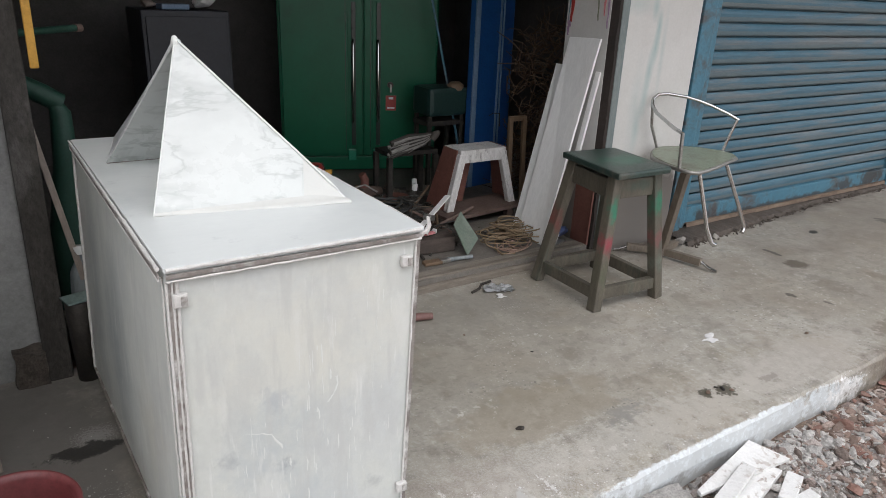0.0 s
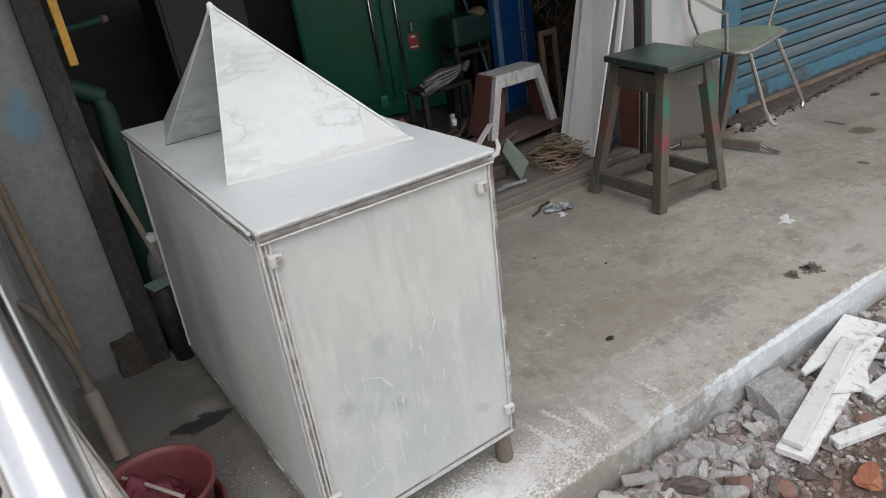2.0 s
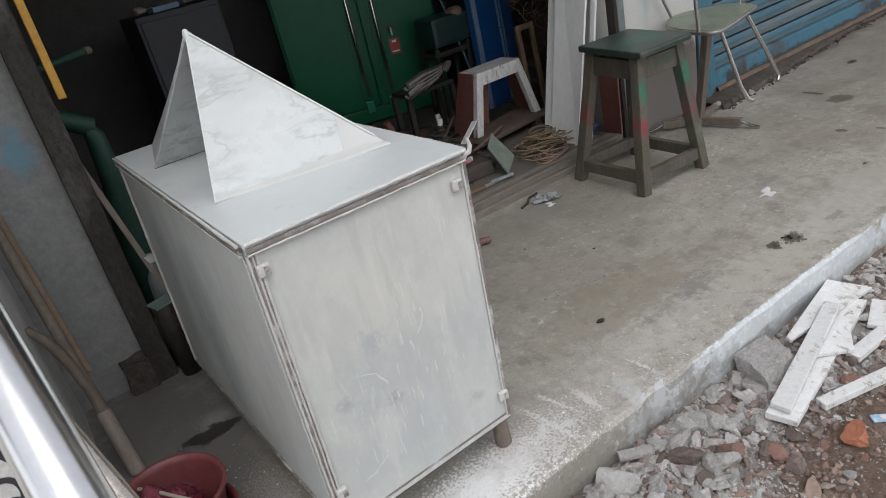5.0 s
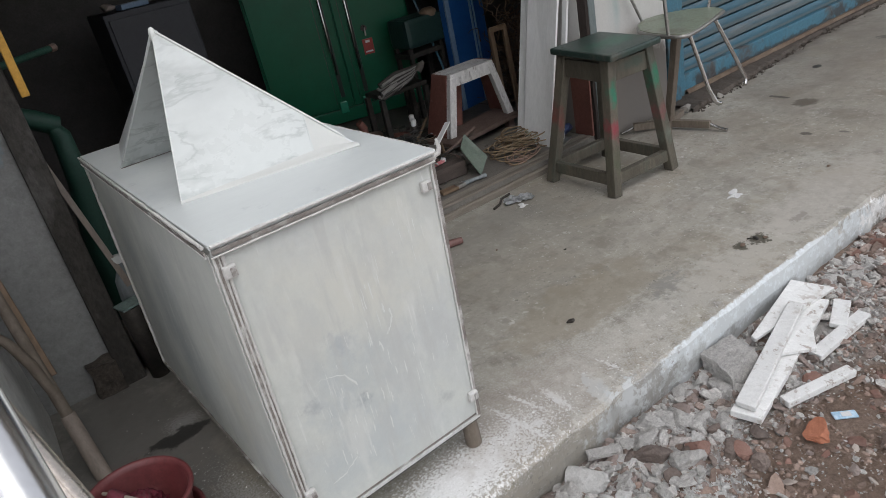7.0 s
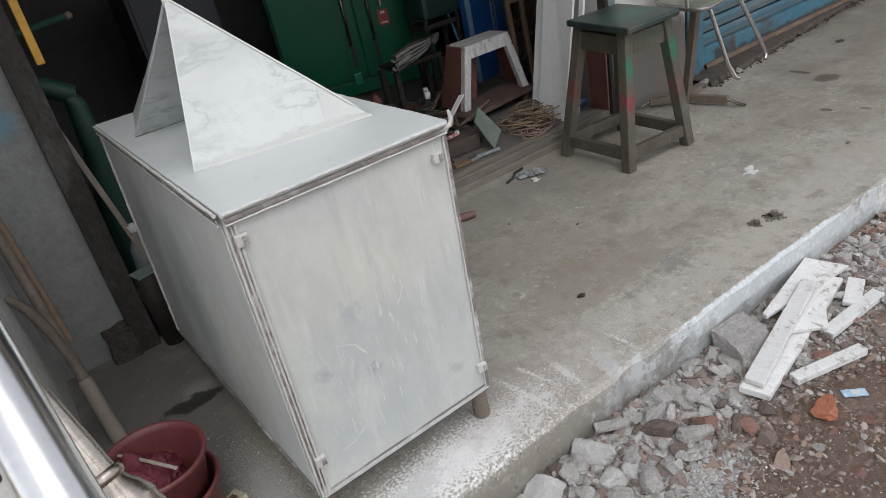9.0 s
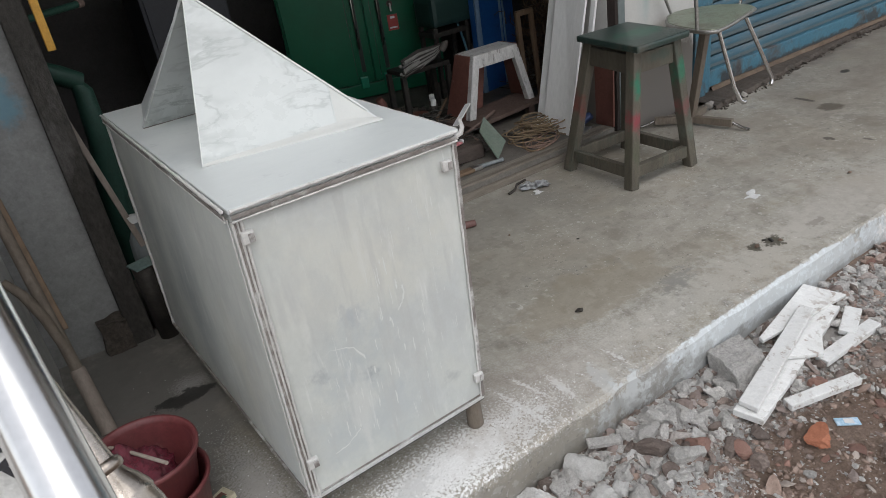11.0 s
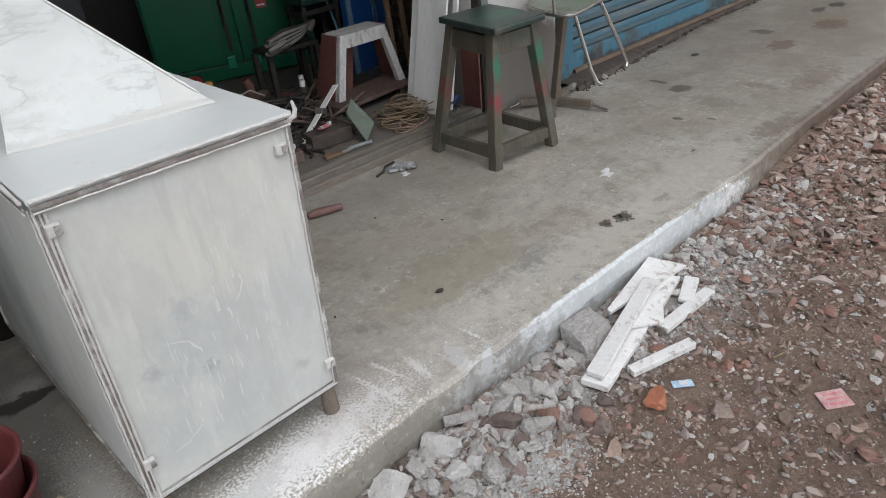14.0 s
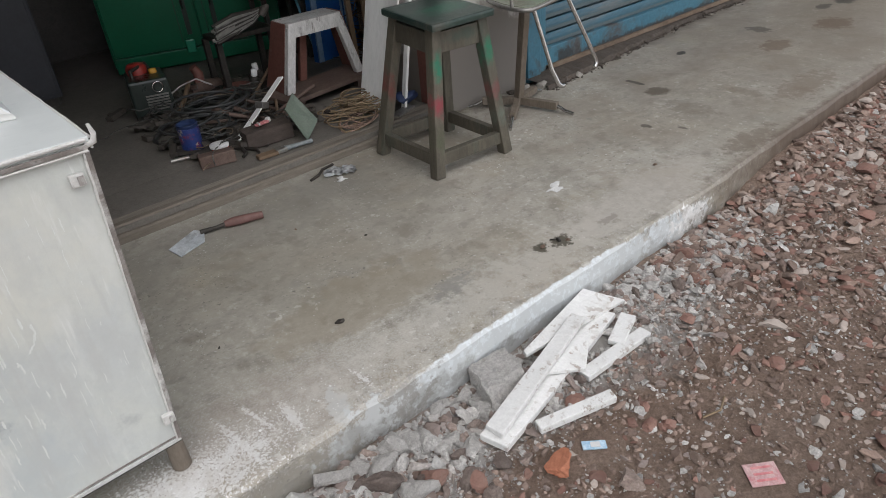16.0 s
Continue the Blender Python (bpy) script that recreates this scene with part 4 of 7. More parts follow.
def shutter(x0, x1, name, mat, frame_mat, label, z1=2.2):
    s = thing(name, (x0, 1.25, 0.05), label, "shutter")
    pitch, z, first = 0.0725, 0.14, None
    while z < z1:
        b = bmesh.new()
        prof = [(0.012, 0.0), (-0.002, 0.002), (-0.009, 0.009), (-0.0125, 0.027), (-0.0125, 0.041), (-0.009, 0.053), (-0.002, 0.0645), (0.002, 0.066), (0.026, 0.0665), (0.026, 0.0720), (0.012, 0.0725)]
        V = [[b.verts.new((x, 1.262 + dy, z + dz)) for dy, dz in prof] for x in (x0 + 0.02, x1 - 0.02)]
        W2 = [[b.verts.new((x, 1.30, z + dz)) for dy, dz in prof] for x in (x0 + 0.02, x1 - 0.02)]
        for k in range(len(prof) - 1):
            b.faces.new((V[0][k], V[1][k], V[1][k + 1], V[0][k + 1]))
            b.faces.new((W2[0][k + 1], W2[1][k + 1], W2[1][k], W2[0][k]))
        slat = part("slat", b, mat, s)
        if mat is SHUTTER:
            slat.data.materials.append(SHUTTER_DUST)
            for f in slat.data.polygons:
                h = f.center.z / K + 0.05 - z
                if f.center.y < 0.04 and 0.004 < h < 0.030:
                    f.material_index = 1
        z += pitch
    part("bottom_bar", box((x0 + 0.01, 1.222, 0.05), (x1 - 0.01, 1.27, 0.145), 0.006), frame_mat, s, "pale blue bottom bar with rust at its foot")
    part("guide", box((x0 - 0.13, 1.195, 0.0), (x0 - 0.03, 1.29, z1), 0.006), frame_mat, s)
    part("guide", box((x0 - 0.03, 1.215, 0.0), (x0 + 0.03, 1.24, z1), 0.004), frame_mat, s)
    part("guide", box((x1 - 0.03, 1.205, 0.0), (x1 + 0.08, 1.29, z1), 0.006), frame_mat, s)
    return s


shutter(2.50, 4.86, "roller_shutter", SHUTTER, SHUTTER_FRAME, "closed dusty blue corrugated roller shutter beside the shop")
shutter(5.42, 7.52, "roller_shutter", GREEN_FAR, GREEN_FAR, "closed green roller shutter of the next shop")

# ---- the white chest with its pyramid lid ----
chest = thing("white_chest", (-0.25, 0.5, 0.0), "white painted sheet-metal chest with a marbled pyramid on its lid", "chest")
B = [(-0.515, -0.030, 0.105), (-0.033, -0.022, 0.107), (-0.058, 1.03, 0.102), (-0.556, 1.012, 0.095)]
T = [(-0.497, -0.014, 0.797), (0.003, 0.0, 0.789), (-0.030, 1.07, 0.797), (-0.520, 1.07, 0.797)]
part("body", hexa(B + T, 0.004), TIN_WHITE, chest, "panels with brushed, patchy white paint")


def lerp(p, q, f):
    return Vector(p).lerp(Vector(q), f)


top_z = 0.012
lid = [Vector(p) + Vector((dx, dy, 0)) for p, dx, dy in zip(T, (-0.003, 0.008, 0.008, -0.006), (-0.010, -0.010, 0.0, 0.0))]
part("lid", hexa([p + Vector((0, 0, 0.001)) for p in lid] + [p + Vector((0, 0, top_z)) for p in lid], 0.003), LID_MARBLE, chest, "smooth white top sheet")


def wobbly(p, q, r, n, seed, amp):
    rng = random.Random(seed)
    out = []
    for i in range(n + 1):
        c = lerp(p, q, i / n)
        out.append(c + Vector((rng.uniform(-amp, amp), rng.uniform(-amp, amp), rng.uniform(-amp, amp))))
    return tube(out, [r * rng.uniform(0.75, 1.2) for _ in out], 8)


# seams: bare folded strips with white beads on both sides
def seam_band(p, q, w, d, side):
    return beam(p, q, w, d, 0.001, side=side)


Z = Vector((0, 0, 1))
for i, (p, q, o) in enumerate(((0, 1, Vector((0, -0.012, 0))), (3, 0, Vector((-0.010, 0, 0))), (1, 2, Vector((0.010, 0, 0))))):
    P0, Q0 = Vector(T[p]) + o, Vector(T[q]) + o
    part("seam_strip", seam_band(P0 - Z * 0.004, Q0 - Z * 0.005, 0.003, 0.0085, o), SEAM, chest, "bare smeared seam strip")
    part("bead", wobbly(P0 + Z * 0.008, Q0 + Z * 0.008, 0.0038, 40, i, 0.0005), RIM, chest, "", True)
    part("bead", wobbly(P0 - Z * 0.0125, Q0 - Z * 0.0125, 0.0024, 40, i + 9, 0.0006), RIM, chest, "", True)
lo, hi = Vector(B[0]) + Vector((0.008, -0.002, 0.006)), Vector(T[0]) + Vector((0.008, -0.003, -0.015))
part("seam_strip", seam_band(lo, hi, 0.016, 0.003, (1, 0, 0)), SEAM, chest)
for k, (f, r) in enumerate(((-0.48, 0.0026), (0.08, 0.0021), (0.55, 0.0030))):
    o = Vector((f * 0.017, -0.002, 0))
    part("bead", wobbly(lo + o, hi + o, r, 36, 30 + k, 0.0004), RIM, chest, "", True)
lo, hi = Vector(B[1]) + Vector((-0.003, -0.003, 0.006)), Vector(T[1]) + Vector((-0.003, -0.003, -0.015))
part("seam_strip", seam_band(lo, hi, 0.007, 0.004, (1, 0, 0)), SEAM, chest)
part("bead", wobbly(lo + Vector((-0.005, -0.001, 0)), hi + Vector((-0.005, -0.001, 0)), 0.0024, 36, 40, 0.0004), RIM, chest, "", True)
part("bead", wobbly(lo + Vector((0.0045, 0.0, 0)), hi + Vector((0.0045, 0.0, 0)), 0.0016, 36, 41, 0.0003), SEAM, chest, "", True)
part("angle_bar", beam(Vector(B[0]) + Vector((0.004, -0.002, 0.004)), Vector(B[1]) + Vector((0, -0.002, 0.004)), 0.005, 0.010, 0.0015, side=(0, 1, 0)), BAR_STEEL, chest, "bright steel bottom angle bar")
part("seam_strip", beam(Vector(B[0]) + Vector((0.014, -0.001, 0.0125)), Vector(B[1]) + Vector((-0.006, -0.001, 0.0125)), 0.003, 0.0025, 0, side=(0, 1, 0)), SEAM, chest)
part("seam_strip", beam(Vector(B[0]) + Vector((0.008, -0.001, -0.003)), Vector(B[1]) + Vector((0, -0.001, -0.003)), 0.003, 0.003, 0, side=(0, 1, 0)), IRON, chest)
part("bead", wobbly(Vector(B[0]) + Vector((-0.003, 0, 0.004)), Vector(B[3]) + Vector((-0.003, 0, 0.004)), 0.0035, 50, 52, 0.0006), SEAM, chest, "", True)
part("bead", wobbly(Vector(B[3]) + Vector((-0.003, 0, 0.004)), Vector(T[3]) + Vector((-0.003, 0, -0.01)), 0.004, 50, 53, 0.0005), RIM, chest, "", True)
part("bead", wobbly(Vector(B[0]) + Vector((-0.003, 0.012, 0.004)), Vector(T[0]) + Vector((-0.003, 0.012, -0.012)), 0.0022, 80, 54, 0.0007), RIM, chest, "", True)


def on_front(x, z, lift=0.0):
    """A place on the chest's front face."""
    f = (z - 0.088) / 0.705
    across = (x + 0.51) / 0.49
    return Vector((x, (-0.030 + 0.018 * f) * (1 - across) + (-0.022 + 0.022 * f) * across - lift, z))


def paint_runs():
    """Thin flat runs and brush ends of thicker paint on the front panel."""
    rng = random.Random(17)
    b = bmesh.new()

    def ribbon(pts, w):
        n = len(pts)
        lean = Vector((pts[-1][0] - pts[0][0], 0, pts[-1][1] - pts[0][1])).normalized().cross(Vector((0, 1, 0)))
        rows = []
        for k, (x, z) in enumerate(pts):
            h = w * (0.35 + 0.65 * math.sin(math.pi * (k + 0.4) / n)) * rng.uniform(0.6, 1.2)
            c = on_front(x, z, 0.0005)
            rows.append([b.verts.new(c - lean * h + Vector((0, 0.0012, 0))), b.verts.new(c), b.verts.new(c + lean * h + Vector((0, 0.0012, 0)))])
        for A, C in zip(rows, rows[1:]):
            b.faces.new((A[0], A[1], C[1], C[0]))
            b.faces.new((A[1], A[2], C[2], C[1]))

    for _ in range(120):
        f = rng.random()
        x = rng.uniform(-0.45, -0.05) if f < 0.6 else rng.gauss(-0.20, 0.07) if f < 0.8 else rng.gauss(-0.36, 0.05)
        x, z, h = min(max(x, -0.455), -0.045), rng.uniform(0.20, 0.72), rng.uniform(0.008, 0.05)
        ribbon([(x + rng.gauss(0, 0.0006), z - h * k / 5) for k in range(6)], rng.uniform(0.0010, 0.0034))
    for arcs in (((-0.432, 0.428), (-0.383, 0.440), (-0.335, 0.421), (-0.313, 0.379)), ((-0.436, 0.189), (-0.398, 0.196), (-0.367, 0.215), (-0.362, 0.232)), ((-0.284, 0.610), (-0.274, 0.632)), ((-0.395, 0.495), (-0.386, 0.512), (-0.388, 0.54)), ((-0.212, 0.455), (-0.198, 0.47), (-0.189, 0.492), (-0.192, 0.51))):
        for (x0, z0), (x1, z1) in zip(arcs, arcs[1:]):
            ribbon([(x0 + (x1 - x0) * k / 6 + rng.gauss(0, 0.0006), z0 + (z1 - z0) * k / 6 + rng.gauss(0, 0.0012)) for k in range(7)], 0.0036)
    return b


tagged(part("dripped_paint", paint_runs(), RUN_WHITE, chest, "", True), "thin white runs of thick paint", kind="stuff")


for f, side in ((0.928, 0), (0.917, 1), (0.148, 0), (0.105, 1)):
    p = lerp(B[side], T[side], f) + Vector((0.021 if side == 0 else -0.030 if f > 0.5 else -0.012, -0.008, 0))
    lug = part("hinge_lug", box((p.x - 0.013, p.y - 0.006, p.z - 0.012), (p.x + 0.012, p.y + 0.007, p.z + 0.012), 0.003), RIM, chest, "paint-smeared steel hinge lug")
    part("pin", box((p.x - 0.001, p.y - 0.0085, p.z - 0.009), (p.x + 0.010, p.y - 0.0055, p.z + 0.008), 0.001), SEAM, lug, "bare brown pin plate")
for x, y in ((-0.046, 0.014), (-0.492, 0.03), (-0.09, 0.99), (-0.52, 0.98)):
    part("foot", tube([(x, y, 0.0), (x, y, 0.004), (x, y, 0.108)], [0.019, 0.022, 0.019], 18), POST_WOOD, chest, "short bare steel foot", True)
part("corner_hook", tube([(0.004, -0.004, 0.785), (0.016, -0.010, 0.79), (0.020, -0.012, 0.803), (0.016, -0.012, 0.822)], [0.006, 0.006, 0.005, 0.003], 8), RIM, chest, "bent tab", True)

APEX = Vector((-0.340, 0.475, 1.133))
LZ = 0.809
FL, FR = Vector((-0.459, 0.257, LZ)), Vector((-0.058, 0.215, LZ))
BL, BR = Vector((-0.476, 0.752, LZ)), Vector((-0.05, 0.752, LZ))
SEAM_LOW, SEAM_TOP = FL.lerp(FR, 0.755), APEX.lerp(FR, 0.735)
out = (FR - FL).cross(APEX - FL).normalized()
part("front_panel", sheet([FL, SEAM_LOW, SEAM_TOP, APEX], 0.008), MARBLE, chest, "white sheet with grey marble veins")
part("front_tip", sheet([SEAM_LOW - out * 0.001, FR - out * 0.001, SEAM_TOP - out * 0.001], 0.006), PUTTY, chest, "plain white putty tip")
part("back_panel", sheet([BR, BL, APEX], 0.008), MARBLE, chest, "veined rear sheet")
part("side_panel", sheet([FR, BR, APEX], 0.006), TOP_WHITE, chest)
part("back_flange", sheet([BL + Vector((0.004, 0.0, 0)), APEX + Vector((0, 0.004, 0.002)), APEX + Vector((0.015, 0.02, -0.004)), Vector((-0.415, 1.045, LZ + 0.002))], 0.006), TOP_WHITE, chest, "white closing strip")
b = bmesh.new()
cols = []
for i in range(25):
    f = i / 24
    c = FL.lerp(FR, f)
    w = 0.004 + 0.003 * noise.noise(Vector((f * 7, 0, 1))) + 0.022 * f ** 1.5
    up = (APEX - FL.lerp(FR, 0.4)).normalized() * ((0.006 + 0.010 * f) * min(1.0, (24 - i) / 4))
    cols.append([b.verts.new(p) for p in (c + up + Vector((0, -0.0015, 0.001)), c + Vector((0, -0.005, 0.0015)), c + Vector((0, -w, 0.0002)), c + Vector((0, -w, -0.004)))])
for A, C in zip(cols, cols[1:]):
    for k in range(3):
        b.faces.new((A[k], A[k + 1], C[k + 1], C[k]))
part("putty_fillet", b, PUTTY, chest, "smoothed putty along the panel foot", True)
part("edge_bead", tube([APEX.lerp(FR, i / 20) + out * 0.001 for i in range(20)], [0.0030] * 19 + [0.0015], 8), RUN_WHITE, chest, "rounded white paint along the sloping edge", True)
part("edge_bead", tube([APEX.lerp(FL, i / 20) for i in range(21)], 0.0016, 8), RUN_WHITE, chest, "", True)
part("apex_cap", lathe([(0.002, 0.012), (0.006, 0.009), (0.008, 0.002), (0.010, -0.012), (0.004, -0.018)], 12, tuple(APEX - Vector((0, 0, 0.006)))), RUN_WHITE, chest, "", True)
part("seam_line", beam(SEAM_LOW + out * 0.0005, SEAM_TOP + out * 0.0005, 0.0022, 0.0012, 0, side=(1, 0, 0)), MARBLE, chest)
part("dark_gap", tube([BL.lerp(BR, i / 20) + Vector((0.0, -0.012, 0.0)) for i in range(12)], 0.0022, 6), SEAM, chest, "dark open joint")


# ---- the green wooden stool ----
def wooden_stool():
    s = thing("wooden_stool", (1.51, 0.89, 0.0), "worn green wooden stool with splayed legs and red paint smears", "stool")
    feet = [(1.315, 0.700), (1.672, 0.676), (1.680, 1.055), (1.318, 1.078)]
    tops = [(1.385, 0.740), (1.595, 0.720), (1.640, 1.000), (1.430, 1.020)]
    z = 0.578
    top = [(1.325, 0.668), (1.628, 0.660), (1.690, 1.045), (1.392, 1.072)]
    part("seat", hexa([(x, y, z) for x, y in top] + [(x, y, z + 0.028) for x, y in top], 0.009), STOOL_GREEN, s, "dark green square seat board")
    legs = []
    for (fx, fy), (tx, ty) in zip(feet, tops):
        lg = part("leg", beam((fx, fy, 0), (tx, ty, z), 0.046, 0.046, 0.005, side=(1, 0, 0)), STOOL_WOOD, s)
        legs.append(lg)

    def on(i, h):
        return Vector((*feet[i], 0)).lerp(Vector((*tops[i], z)), h / z)

    for i in range(4):
        j = (i + 1) % 4
        d = (on(j, 0) - on(i, 0)).normalized()
        part("apron", beam(on(i, 0.52) + d * 0.02, on(j, 0.52) - d * 0.02, 0.026, 0.080, 0.004, side=d.cross(Vector((0, 0, 1)))), STOOL_WOOD, s)
        part("stretcher", beam(on(i, 0.075) + d * 0.02, on(j, 0.075) - d * 0.02, 0.030, 0.052, 0.004, side=d.cross(Vector((0, 0, 1)))), STOOL_WOOD, s)
    return s


wooden_stool()


def smear(m, *spots):
    for c, r, colour, a in spots:
        recolour(m, lambda n, l, k, c=c, r=r, colour=colour, a=a: blotch(n, l, k, c, r, colour, a, 0.5, 26, 0, 0.6))


# smears lie in the stool's own coordinates, from its base at (1.51, 0.89)
smear(STOOL_WOOD, ((-0.140, -0.160, 0.43), (0.030, 0.05, 0.085), (0.015, 0.16, 0.095), 0.95), ((-0.160, -0.168, 0.29), (0.034, 0.05, 0.075), (0.24, 0.035, 0.05), 0.9), ((-0.176, -0.18, 0.15), (0.034, 0.05, 0.10), (0.06, 0.075, 0.04), 0.6),
      ((0.103, -0.18, 0.44), (0.030, 0.05, 0.085), (0.015, 0.15, 0.085), 0.9), ((0.123, -0.19, 0.29), (0.032, 0.05, 0.055), (0.21, 0.05, 0.06), 0.75), ((0.14, -0.20, 0.17), (0.03, 0.05, 0.06), (0.13, 0.16, 0.13), 0.6),
      ((-0.14, 0.16, 0.30), (0.03, 0.05, 0.09), (0.19, 0.03, 0.03), 0.55), ((0.0, -0.17, 0.53), (0.10, 0.05, 0.03), (0.045, 0.075, 0.06), 0.6))
smear(STOOL_GREEN, ((0.02, -0.05, 0.6), (0.16, 0.09, 0.03), (0.02, 0.14, 0.085), 0.6))


# ---- the welded chair ----
def chair():
    c = thing("metal_chair", (2.15, 0.98, 0.0), "chrome wire chair with a pale green seat on a welded post", "chair")
    z = 0.545
    outline = [(1.905, 0.942), (1.945, 1.03), (2.019, 1.097), (2.09, 1.145), (2.158, 1.165), (2.225, 1.158), (2.29, 1.125), (2.357, 1.06), (2.397, 0.966), (2.385, 0.90), (2.343, 0.848), (2.22, 0.81), (2.101, 0.775), (1.98, 0.745), (1.905, 0.735), (1.882, 0.75), (1.877, 0.814), (1.885, 0.88)]
    outline = [Vector((x, y, z)) for x, y in outline][::-1]
    part("seat", sheet(outline, 0.016, bevel=0.004), SEAT_GREEN, c, "pale green worn seat plate")
    part("seat_rim", tube([p - Vector((0, 0, 0.012)) for p in outline], 0.010, 8, closed=True), DULL_STEEL, c, "", True)
    hoop = [(1.868, 0.820, 0.697), (1.90, 0.90, 0.708), (1.948, 0.98, 0.718), (2.0, 1.09, 0.738), (2.03, 1.15, 0.768), (2.05, 1.165, 0.795), (2.085, 1.168, 0.812), (2.14, 1.155, 0.815), (2.24, 1.119, 0.80), (2.30, 1.08, 0.782), (2.345, 1.04, 0.763), (2.40, 0.975, 0.730), (2.43, 0.93, 0.704)]
    part("back_hoop", tube(hoop, 0.0085, 12), CHROME, c, "bent chrome back hoop", True)
    part("stay", tube([(1.870, 0.822, 0.70), (1.878, 0.815, z - 0.02)], 0.0085, 10), DULL_STEEL, c, "", True)
    part("stay", tube([(2.035, 1.152, 0.772), (2.06, 1.160, 0.66), (2.12, 1.150, z - 0.01)], 0.0075, 10), DULL_STEEL, c, "", True)
    part("stay", tube([(2.425, 0.935, 0.706), (2.405, 0.95, 0.62), (2.388, 0.962, z - 0.01)], 0.0075, 10), CHROME, c, "", True)
    part("post", beam((2.108, 1.015, 0.012), (2.015, 0.872, z - 0.016), 0.036, 0.036, 0.004), POST_WOOD, c, "square rust-brown post")
    for e in ((2.165, 0.715, 0.0), (1.845, 0.815, 0.0), (1.93, 1.185, 0.0), (2.32, 1.06, 0)):
        e = Vector(e)
        k = Vector((2.105, 1.015, 0.03))
        m = k.lerp(e + Vector((0, 0, 0.012)), 0.72)
        m.z = 0.034
        part("foot_bar", beam(k, m, 0.030, 0.036, 0.003, side=(1, 0, 0)), POST_WOOD, c)
        part("foot_tip", tube([m, m.lerp(e, 0.5), e + Vector((0, 0, 0.008))], 0.008, 8), CHROME, c, "", True)
    for leg in ([(1.932, 0.745, z - 0.016), (1.985, 0.69, 0.27), (2.006, 0.668, 0.205), (2.018, 0.662, 0.194), (2.035, 0.664, 0.192)], [(2.192, 0.790, z - 0.016), (2.285, 0.742, 0.32), (2.326, 0.722, 0.225), (2.328, 0.720, 0.205), (2.312, 0.716, 0.192)]):
        part("front_leg", tube(leg, 0.0095, 10), CHROME, c, "cut chrome tube leg", True)
    return c


chair()


# ---- the green almirah and other large things in the shop ----
def almirah():
    a = thing("steel_almirah", (1.25, 3.08, FLOOR), "tall glossy green steel almirah with closed doors", "almirah")
    m = pose(1.25, 3.08, 0, 0, 0, -20)
    x0, x1, z0, z1, mid = -0.40, 0.645, 0.10, 1.95, 0.142

    def bx(lo, hi, bevel=0.0):
        s = [(h - g) / 2 for g, h in zip(lo, hi)]
        c = m @ Vector([(h + g) / 2 for g, h in zip(lo, hi)])
        return block(c, [2 * k for k in s], (0, 0, -20), bevel)

    def tb(pts, r, seg=10):
        return tube([m @ Vector(p) for p in pts], r, seg)

    part("body", bx((x0, 0.012, z0), (x1, 0.52, z1), 0.008), ALMIRAH, a)
    part("plinth", bx((x0 + 0.01, -0.015, z0 - 0.03), (x1 - 0.01, 0.012, z0 + 0.06), 0.006), ALMIRAH, a)
    for lo, hi, hx in ((x0 + 0.015, mid - 0.005, 0.072), (mid + 0.005, x1 - 0.015, 0.236)):
        d = part("door", bx((lo, -0.012, z0 + 0.07), (hi, 0.010, z1 - 0.03), 0.006), ALMIRAH, a, "flat green door")
        part("handle_plate", bx((hx - 0.008, -0.0165, 0.24), (hx + 0.020, -0.012, 1.16), 0.002), ALMIRAH_DARK, d, "dark recessed handle strip")
        part("handle_surround", bx((hx - 0.034, -0.0155, 0.22), (hx - 0.009, -0.012, 1.18), 0.002), ALMIRAH, d)
        part("handle", tb([(hx, -0.022, 0.40), (hx, -0.042, 0.43), (hx, -0.042, 0.90), (hx, -0.022, 0.93)], 0.0085), CHROME, d, "long chrome pull bar", True)
        part("handle_foot", bx((hx - 0.034, -0.034, 0.135), (hx + 0.022, -0.012, 0.215), 0.008), surf("bright_green_enamel", (0.02, 0.20, 0.12), (0.03, 0.25, 0.15), 0.25, scale=8, bump=0.05), d, "bright green end piece")
        part("fold_line", bx((hx - 0.048, -0.0135, 0.2), (hx - 0.044, -0.0118, 1.9)), ALMIRAH_DARK, d)
    for fx in (x0 + 0.05, x1 - 0.05):
        for fy in (0.06, 0.46):
            part("foot", bx((fx - 0.03, fy - 0.03, FLOOR), (fx + 0.03, fy + 0.03, z0), 0.003), ALMIRAH_DARK, a)
    part("lock", tb([(0.322, -0.012, 0.645), (0.322, -0.028, 0.645)], 0.020, 16), IRON, a, "small key lock")
    part("key", bx((0.318, -0.05, 0.60), (0.326, -0.028, 0.65)), DULL_STEEL, a)
    part("tag", bx((0.292, -0.018, 0.475), (0.362, -0.013, 0.575), 0.002), RED, a, "red paper tag with pale print")
    part("tag_print", bx((0.302, -0.0195, 0.488), (0.352, -0.0182, 0.498)), PAPER, a)
    part("tag_print", bx((0.312, -0.0195, 0.55), (0.342, -0.0182, 0.565)), PAPER, a)
    return a


almirah()
cab = thing("steel_cabinet", (0.28, 3.2, 0.055), "dark grey steel cabinet with things lying on top", "cabinet")
part("body", box((0.03, 2.95, 0.10), (0.50, 3.4, 1.09), 0.008), DARK_CAB, cab)
part("plinth", box((0.05, 2.97, 0.055), (0.48, 3.38, 0.10)), IRON, cab)
part("door", box((0.05, 2.938, 0.13), (0.48, 2.949, 1.06), 0.004), DARK_CAB, cab)


